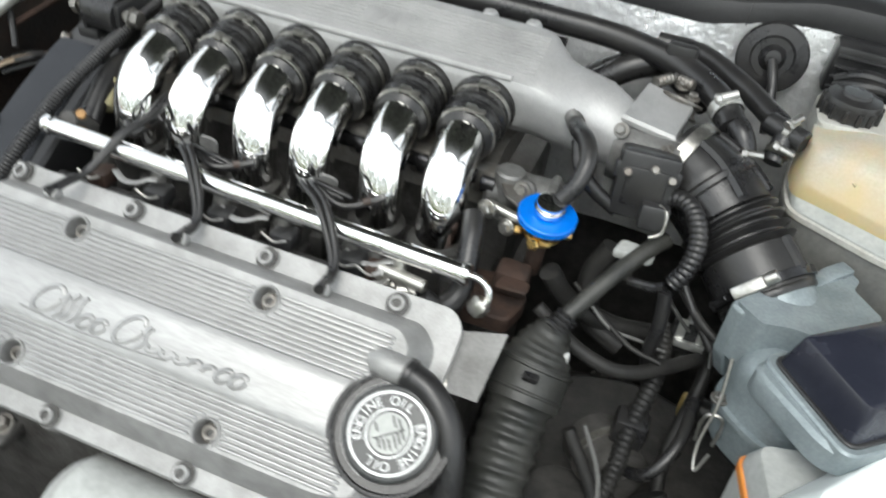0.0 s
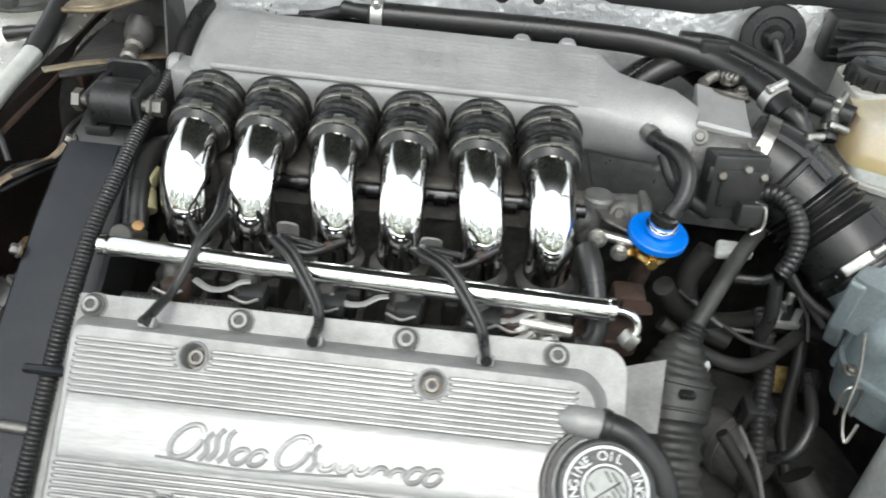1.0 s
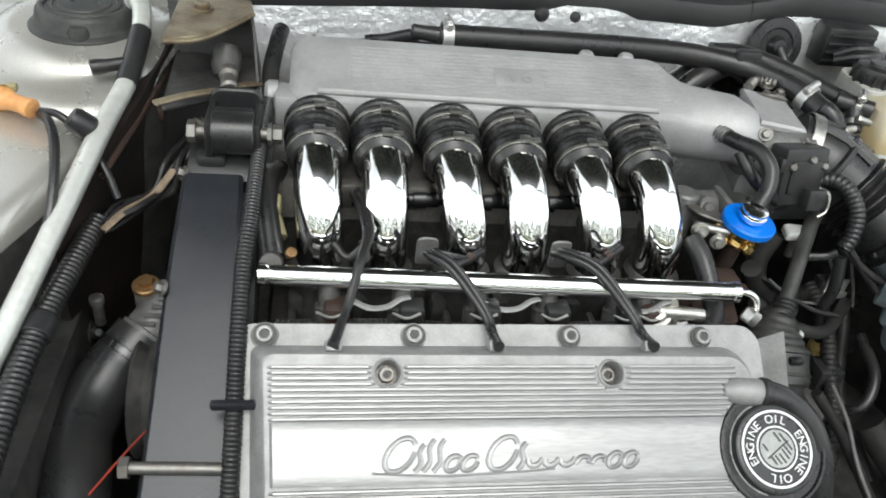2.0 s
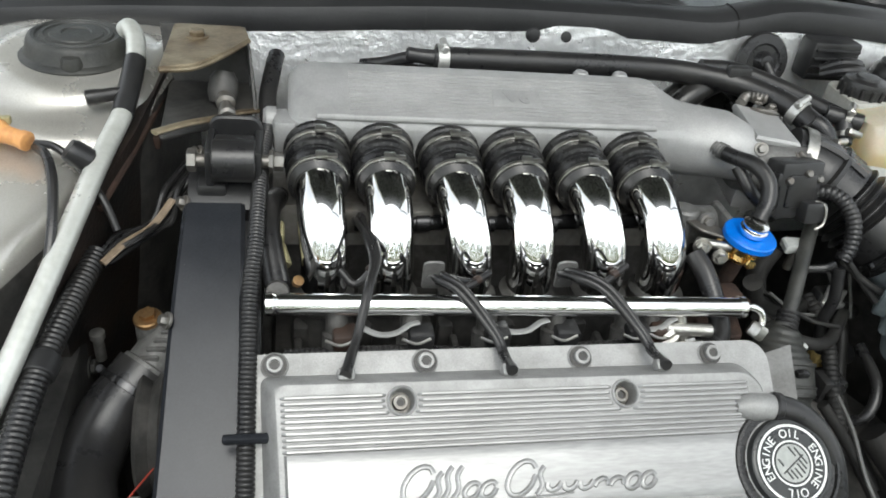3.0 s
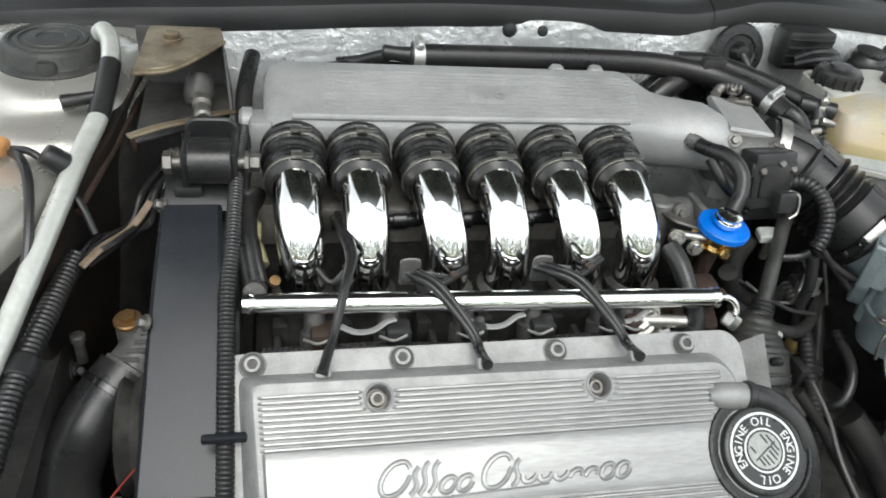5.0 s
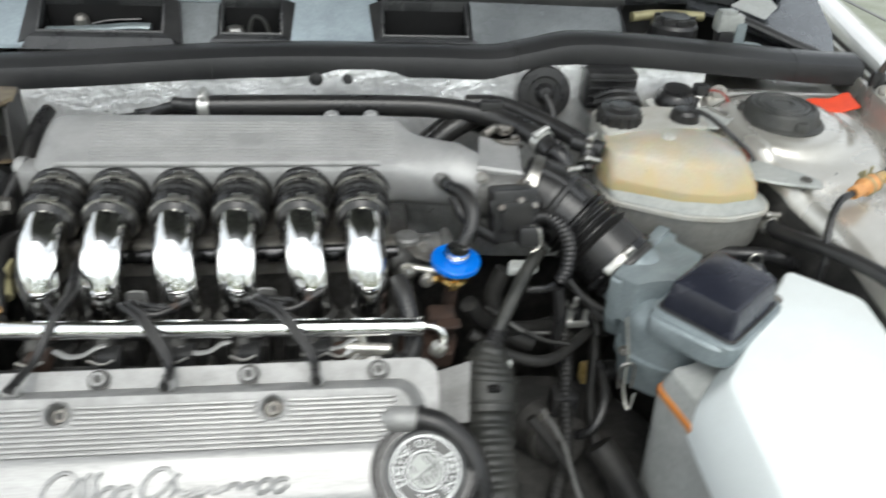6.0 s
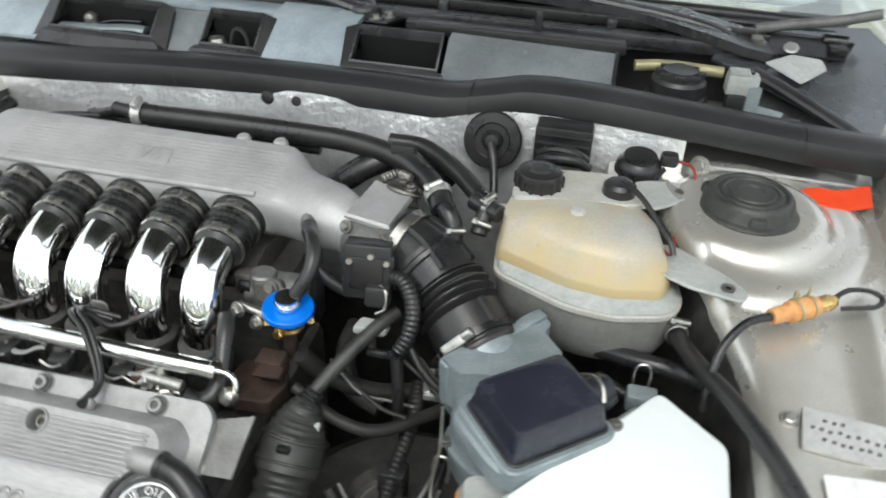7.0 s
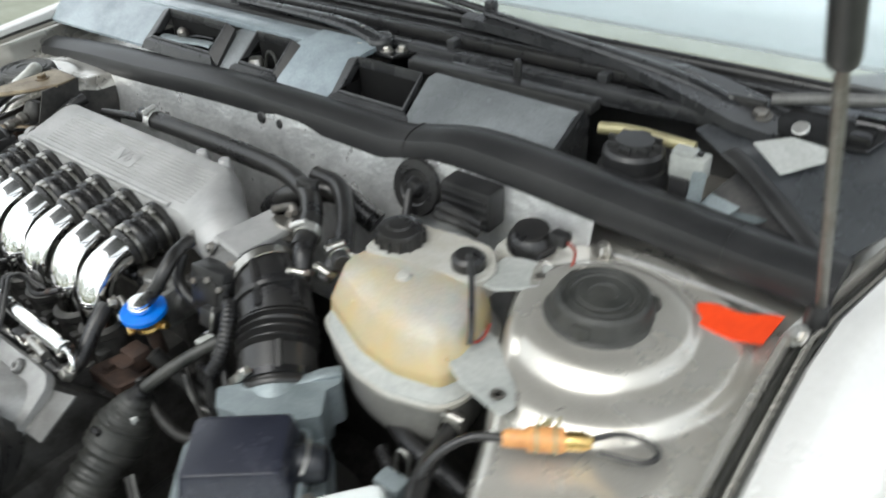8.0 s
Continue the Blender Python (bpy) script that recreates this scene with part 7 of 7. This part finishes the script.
part("bolt", merge(cyl((-0.512, 0.541, 0.924), (-0.45, 0.538, 0.926), 0.005, seg=12), lathe((-0.452, 0.538, 0.926), (1, 0, 0), [(0.0085, 0), (0.0095, 0.003), (0.007, 0.004), (0.0075, 0.005), (0.0075, 0.011)], 6), lathe((-0.506, 0.541, 0.924), (-1, 0, 0), [(0.009, 0), (0.009, 0.006), (0.006, 0.007)], 6)), DULL, mount)
part("eye", lathe((-0.485, 0.583, 0.9405), (-0.12, 1, 0.1), [(0.005, 0), (0.0068, 0.002), (0.0068, 0.009), (0.0048, 0.011), (0.0048, 0.018), (0.0078, 0.02), (0.0082, 0.027), (0.0056, 0.03), (0.0052, 0.037), (0.0088, 0.04), (0.0092, 0.048), (0.0066, 0.051)], 18), DULL, mount, "threaded steel rod end")
hp = thing("mount_cup_bracket", (-0.5, 0.64, 0.93), "folded rusty beige steel mount bracket on the wing", "bracket")
part("top_plate", slab([(-0.535, 0.59), (-0.51, 0.6), (-0.488, 0.628), (-0.47, 0.66), (-0.475, 0.69), (-0.535, 0.69)], 0.9735, 0.9765, None, 0.006), RUST, hp)
part("back_wall", loft([[(-0.547, 0.69, 0.975), (-0.475, 0.69, 0.975), (-0.475, 0.692, 0.975), (-0.547, 0.692, 0.975)], [(-0.54, 0.665, 0.90), (-0.47, 0.665, 0.90), (-0.47, 0.667, 0.90), (-0.54, 0.667, 0.90)]]), GRIME, hp)
part("side_wall", loft([[(-0.468, 0.636, 0.975), (-0.475, 0.69, 0.975), (-0.477, 0.69, 0.975), (-0.47, 0.636, 0.975)], [(-0.463, 0.61, 0.925), (-0.466, 0.67, 0.92), (-0.468, 0.67, 0.92), (-0.465, 0.61, 0.925)]]), GRIME, hp)
part("bottom_lip", tube([(-0.535, 0.545, 0.944), (-0.515, 0.565, 0.942), (-0.495, 0.582, 0.939), (-0.478, 0.60, 0.936), (-0.463, 0.618, 0.93)], 0.004, 8, flat=0.5), RUST, hp)
part("bottom_plate", slab([(-0.535, 0.56), (-0.495, 0.585), (-0.463, 0.622), (-0.47, 0.67), (-0.54, 0.67)], 0.928, 0.932, None, 0.006), GRIME, hp)
part("nut", merge(hexbolt((-0.513, 0.66, 0.9765), (0, 0, 1), 0.0065, 0.006)), RUST, hp)
part("folded_edge", tube([(-0.535, 0.591, 0.974), (-0.51, 0.601, 0.973), (-0.489, 0.628, 0.974), (-0.471, 0.659, 0.975)], 0.0026, 8), RUST, hp)
part("rubber", lathe((-0.492, 0.62, 0.935), (0.1, 0.5, 1), [(0.010, 0), (0.0125, 0.008), (0.0115, 0.02), (0.008, 0.026)], 24), GRIME, hp)

prop = thing("bonnet_prop", (-0.57, 0.5, 0.9), "silver-painted bonnet prop tube with a hooked end and black sleeve", "bonnet prop")
PP = [(-0.5745, 0.682, 0.97), (-0.5695, 0.677, 0.974), (-0.5635, 0.664, 0.97), (-0.5605, 0.64, 0.961), (-0.562, 0.615, 0.95), (-0.5645, 0.585, 0.938), (-0.575, 0.54, 0.921), (-0.5905, 0.47, 0.891), (-0.608, 0.396, 0.858), (-0.633, 0.29, 0.812), (-0.65, 0.2, 0.775)]
part("tube", tube(PP, 0.0078, 16), SILVER_ROD, prop)
part("sleeve", tube(PP[3:6], 0.0085, 16), PLASTIC, prop, "black plastic sleeve")
part("button", lathe((-0.582, 0.538, 0.923), (-0.7, -0.1, 0.6), [(0.006, -0.004), (0.0095, 0), (0.0095, 0.012), (0.008, 0.016), (0, 0.017)], 18), PLASTIC, prop, "black button")
arm = thing("black_spigot", (-0.585, 0.61, 0.945), "short black rubber spigot behind the bonnet prop", "spigot")
part("spigot", lathe((-0.565, 0.605, 0.948), (-0.95, -0.3, -0.1), [(0.005, 0), (0.0055, 0.016), (0.0066, 0.022), (0.0066, 0.028), (0.005, 0.029), (0.004, 0.023), (0, 0.023)], 14), RUBBER, arm)
lcon = thing("wing_connector", (-0.63, 0.556, 0.92), "orange wiring connector at the end of a black cable pair", "connector", "wing connectors")
LD = Vector((0.88, -0.46, -0.04)).normalized()
lp = Vector((-0.672, 0.578, 0.931))
part("housing", lathe(lp, LD, [(0.009, 0), (0.0095, 0.026), (0.008, 0.03), (0.0068, 0.034), (0.0066, 0.046), (0.0075, 0.047), (0.0075, 0.052), (0.006, 0.053)], 16), TAN, lcon)
for k in range(2):
    part("band", band(lp + LD * (0.010 + 0.014 * k), LD, 0.0097, 0.003, 0.001), BRASS, lcon)
part("tab", box(lp + LD * 0.028 + Vector((0.002, 0.009, 0.006)), (0.008, 0.006, 0.006), 0.001), YELLOW_PAINT, lcon)
lw = thing("wing_cable", (-0.6, 0.52, 0.92), "black cable pair draped over the inner wing", "cable")
part("cable", tube([(-0.62, 0.553, 0.928), (-0.605, 0.546, 0.929), (-0.588, 0.536, 0.918), (-0.572, 0.522, 0.9), (-0.562, 0.51, 0.88)], 0.003, 10), RUBBER, lw)
part("cable", tube([(-0.62, 0.551, 0.926), (-0.609, 0.535, 0.928), (-0.600, 0.51, 0.922), (-0.596, 0.48, 0.905), (-0.597, 0.45, 0.88)], 0.0036, 10), RUBBER, lw)
loom = thing("wiring_loom", (-0.58, 0.42, 0.84), "corrugated black wiring loom along the inner wing", "wiring")
part("sleeve", corrugated([(-0.578, 0.505, 0.862), (-0.586, 0.46, 0.855), (-0.593, 0.41, 0.848), (-0.597, 0.36, 0.84), (-0.597, 0.30, 0.83), (-0.597, 0.24, 0.81)], 0.0088, 0.0042, 0.14), RUBBER, loom)
part("tape", cyl((-0.5925, 0.409, 0.848), (-0.5945, 0.394, 0.8455), 0.0108, seg=20), PLASTIC, loom)
for k, (dx, dz, bend) in enumerate(((0.0, 0.0, 0.012), (0.006, -0.006, -0.008), (0.011, 0.003, 0.02), (0.016, -0.003, 0.002), (0.02, 0.006, -0.014))):
    part("wire", tube([(-0.576 + dx * 0.5, 0.498, 0.862 + dz), (-0.566 + dx, 0.515 + bend * 0.3, 0.868 + dz), (-0.548 + dx + bend * 0.4, 0.54, 0.872 + dz - abs(bend) * 0.4), (-0.534 + dx, 0.565 - bend * 0.5, 0.886 + dz), (-0.522 + dx, 0.60, 0.888 + dz * 0.5)], 0.0026, 8), RUBBER, loom)
part("bare_wire", tube([(-0.57, 0.488, 0.866), (-0.557, 0.505, 0.872), (-0.541, 0.528, 0.872), (-0.527, 0.548, 0.884)], 0.0036, 8, flat=0.5), TAPE, loom, "tan cloth-taped wire")
rustp = thing("rusty_inner_panel", (-0.55, 0.58, 0.8), "rust-stained inner wing panel beside the engine", "panel")
part("panel", loft([[(-0.548, 0.70, 0.72), (-0.543, 0.70, 0.72), (-0.536, 0.70, 0.95), (-0.544, 0.70, 0.95)], [(-0.570, 0.58, 0.72), (-0.565, 0.58, 0.72), (-0.556, 0.58, 0.925), (-0.564, 0.58, 0.925)], [(-0.600, 0.46, 0.72), (-0.595, 0.46, 0.72), (-0.596, 0.46, 0.885), (-0.604, 0.46, 0.885)]]), RUST_PATCH, rustp)
part("rust_seam", tube([(-0.538, 0.69, 0.93), (-0.553, 0.60, 0.915), (-0.575, 0.52, 0.892)], 0.003, 8), RED_RUST, rustp, "rusty folded seam")
part("clip", box((-0.549, 0.62, 0.90), (0.012, 0.02, 0.012), 0.002), RED_RUST, rustp, "rusty cable clip")
loom2 = thing("engine_loom", (-0.455, 0.45, 0.85), "corrugated black loom running down beside the belt cover", "wiring")
part("sleeve", corrugated([(-0.452, 0.60, 0.93), (-0.4565, 0.57, 0.922), (-0.459, 0.52, 0.908), (-0.4605, 0.47, 0.893), (-0.463, 0.44, 0.880), (-0.4635, 0.38, 0.848), (-0.4635, 0.32, 0.806), (-0.464, 0.24, 0.75)], 0.0063, 0.0032, 0.14), RUBBER, loom2)
part("clip", box((-0.461, 0.345, 0.8335), (0.034, 0.006, 0.006), 0.002, None), GREY_PLASTIC, loom2, "grey cable clip")
part("hose", tube([(-0.448, 0.68, 0.955), (-0.451, 0.66, 0.95), (-0.455, 0.63, 0.935), (-0.452, 0.60, 0.92)], 0.0075, 12), RUBBER, loom2)
part("connector", merge(box((-0.447, 0.505, 0.882), (0.014, 0.02, 0.012), 0.003), cyl((-0.447, 0.495, 0.876), (-0.442, 0.48, 0.868), 0.008, seg=14)), YELLOW_PAINT, loom2, "weathered yellow connector")
thermo = thing("thermostat_housing", (-0.55, 0.48, 0.8), "dull alloy thermostat housing with a brass sender", "thermostat housing")
TD = Vector((-0.55, -0.62, -0.45)).normalized()
t0 = Vector((-0.522, 0.475, 0.808))
part("housing", lathe(t0, TD, [(0.017, 0), (0.0185, 0.006), (0.0185, 0.03), (0.0205, 0.031), (0.0205, 0.036), (0.018, 0.037), (0.018, 0.045)], 28), CAST_DARK, thermo)
for k in range(4):
    part("housing_lug", box(t0 + TD * (0.01 + 0.008 * k) + Vector((0.004, -0.006, 0.0165)), (0.014, 0.004, 0.006), 0.0015), CAST_DARK, thermo)
part("sender_boss", lathe((-0.54, 0.475, 0.818), (-0.05, -0.1, 1), [(0.013, -0.03), (0.011, 0), (0.0105, 0.006)], 18), CAST_DARK, thermo)
part("brass_sender", merge(lathe((-0.541, 0.474, 0.822), (-0.05, -0.1, 1), [(0.010, 0), (0.0105, 0.001), (0.0105, 0.004), (0.0095, 0.005)], 20), lathe((-0.541, 0.474, 0.827), (-0.05, -0.1, 1), [(0.0062, 0), (0.0062, 0.004), (0, 0.0042)], 6)), OLD_BRASS, thermo, "brass temperature sender")
part("bleed_screw", merge(lathe((-0.575, 0.462, 0.806), (0, 0, 1), [(0.004, -0.01), (0.004, 0.01), (0.0055, 0.011), (0.0055, 0.016), (0.003, 0.017)], 12)), ZINC, thermo)
topr = thing("radiator_hose", (-0.57, 0.4, 0.75), "thick black rubber radiator hose bending down", "hose")
part("hose", tube([t0 + TD * 0.034, t0 + TD * 0.055, (-0.561, 0.43, 0.777), (-0.572, 0.408, 0.766), (-0.577, 0.38, 0.76), (-0.571, 0.345, 0.755), (-0.565, 0.30, 0.738), (-0.563, 0.25, 0.70)], 0.0235, 28), RUBBER, topr)
hose_clamp(topr, t0 + TD * 0.052, TD, 0.0238, (-0.5, 0.6, 0.3), 0.006, BLACK_STEEL)
pul = thing("alternator_pulley", (-0.53, 0.38, 0.72), "dark pulley half hidden behind the belt cover", "pulley")
part("pulley", lathe((-0.545, 0.42, 0.76), (1, 0, 0), [(0.02, 0), (0.045, 0.002), (0.048, 0.005), (0.042, 0.012), (0.048, 0.019), (0.045, 0.022), (0.02, 0.024)], 32), GRIME, pul)
redw = thing("red_wire", (-0.55, 0.33, 0.74), "single thin red wire", "wire")
part("wire", tube([(-0.556, 0.325, 0.77), (-0.548, 0.335, 0.775), (-0.535, 0.352, 0.782), (-0.526, 0.365, 0.785)], 0.0008, 6), RED_WIRE, redw)
sidebox = thing("left_bay_panel", (-0.58, 0.3, 0.6), "dark sealed panel on the side of the bay", "panel")
part("panel", box((-0.60, 0.3, 0.62), (0.02, 0.5, 0.36), 0.006), GRIME, sidebox)
for y in (0.12, 0.3, 0.48):
    part("bolt", hexbolt((-0.59, y, 0.77), (1, 0, 0), 0.006, 0.005), GRIME, sidebox)

# small fittings in the gap beside the engine
fit = thing("harness_clip", (0.085, 0.53, 0.785), "small pale connector clip on the gap wiring", "clip")
part("clip", merge(box((0.085, 0.53, 0.785), (0.016, 0.012, 0.02), 0.003), box((0.091, 0.524, 0.792), (0.008, 0.008, 0.01), 0.002), cyl((0.08, 0.524, 0.775), (0.08, 0.518, 0.772), 0.0045, seg=12)), CAST_DARK, fit)
for pts, r in (([(0.05, 0.50, 0.845), (0.07, 0.505, 0.82), (0.088, 0.52, 0.795), (0.1, 0.53, 0.77)], 0.0016), ([(0.065, 0.497, 0.855), (0.08, 0.50, 0.83), (0.094, 0.505, 0.81), (0.1, 0.50, 0.79)], 0.0014),
               ([(-0.01, 0.49, 0.83), (0.015, 0.48, 0.815), (0.04, 0.485, 0.807), (0.062, 0.49, 0.80)], 0.0015), ([(0.02, 0.40, 0.79), (0.04, 0.385, 0.76), (0.05, 0.36, 0.73), (0.065, 0.33, 0.70)], 0.0018)):
    w = thing("gap_wire", pts[0], "thin grey-black wire in the gap beside the engine", "wire", "gap wires")
    part("wire", tube(pts, r, 8), SHEET, w)
motor = thing("starter_solenoid", (0.06, 0.44, 0.69), "grimy cylinder with studs low beside the engine", "solenoid")
part("can", lathe((0.03, 0.46, 0.71), (0.5, -0.7, 0.2), [(0.018, 0), (0.026, 0.003), (0.026, 0.05), (0.024, 0.053), (0.012, 0.056), (0.01, 0.062)], 28), BLOCK, motor)
part("stud", hexbolt((0.056, 0.421, 0.73), (0.5, -0.7, 0.2), 0.006, 0.008), DULL, motor)
part("cable", tube([(0.058, 0.42, 0.732), (0.075, 0.41, 0.75), (0.09, 0.43, 0.77), (0.095, 0.47, 0.78)], 0.005, 12), DUSTY, motor)
part("strap", band((0.045, 0.44, 0.716), (0.5, -0.7, 0.2), 0.0265, 0.008, 0.0014), DULL, motor)
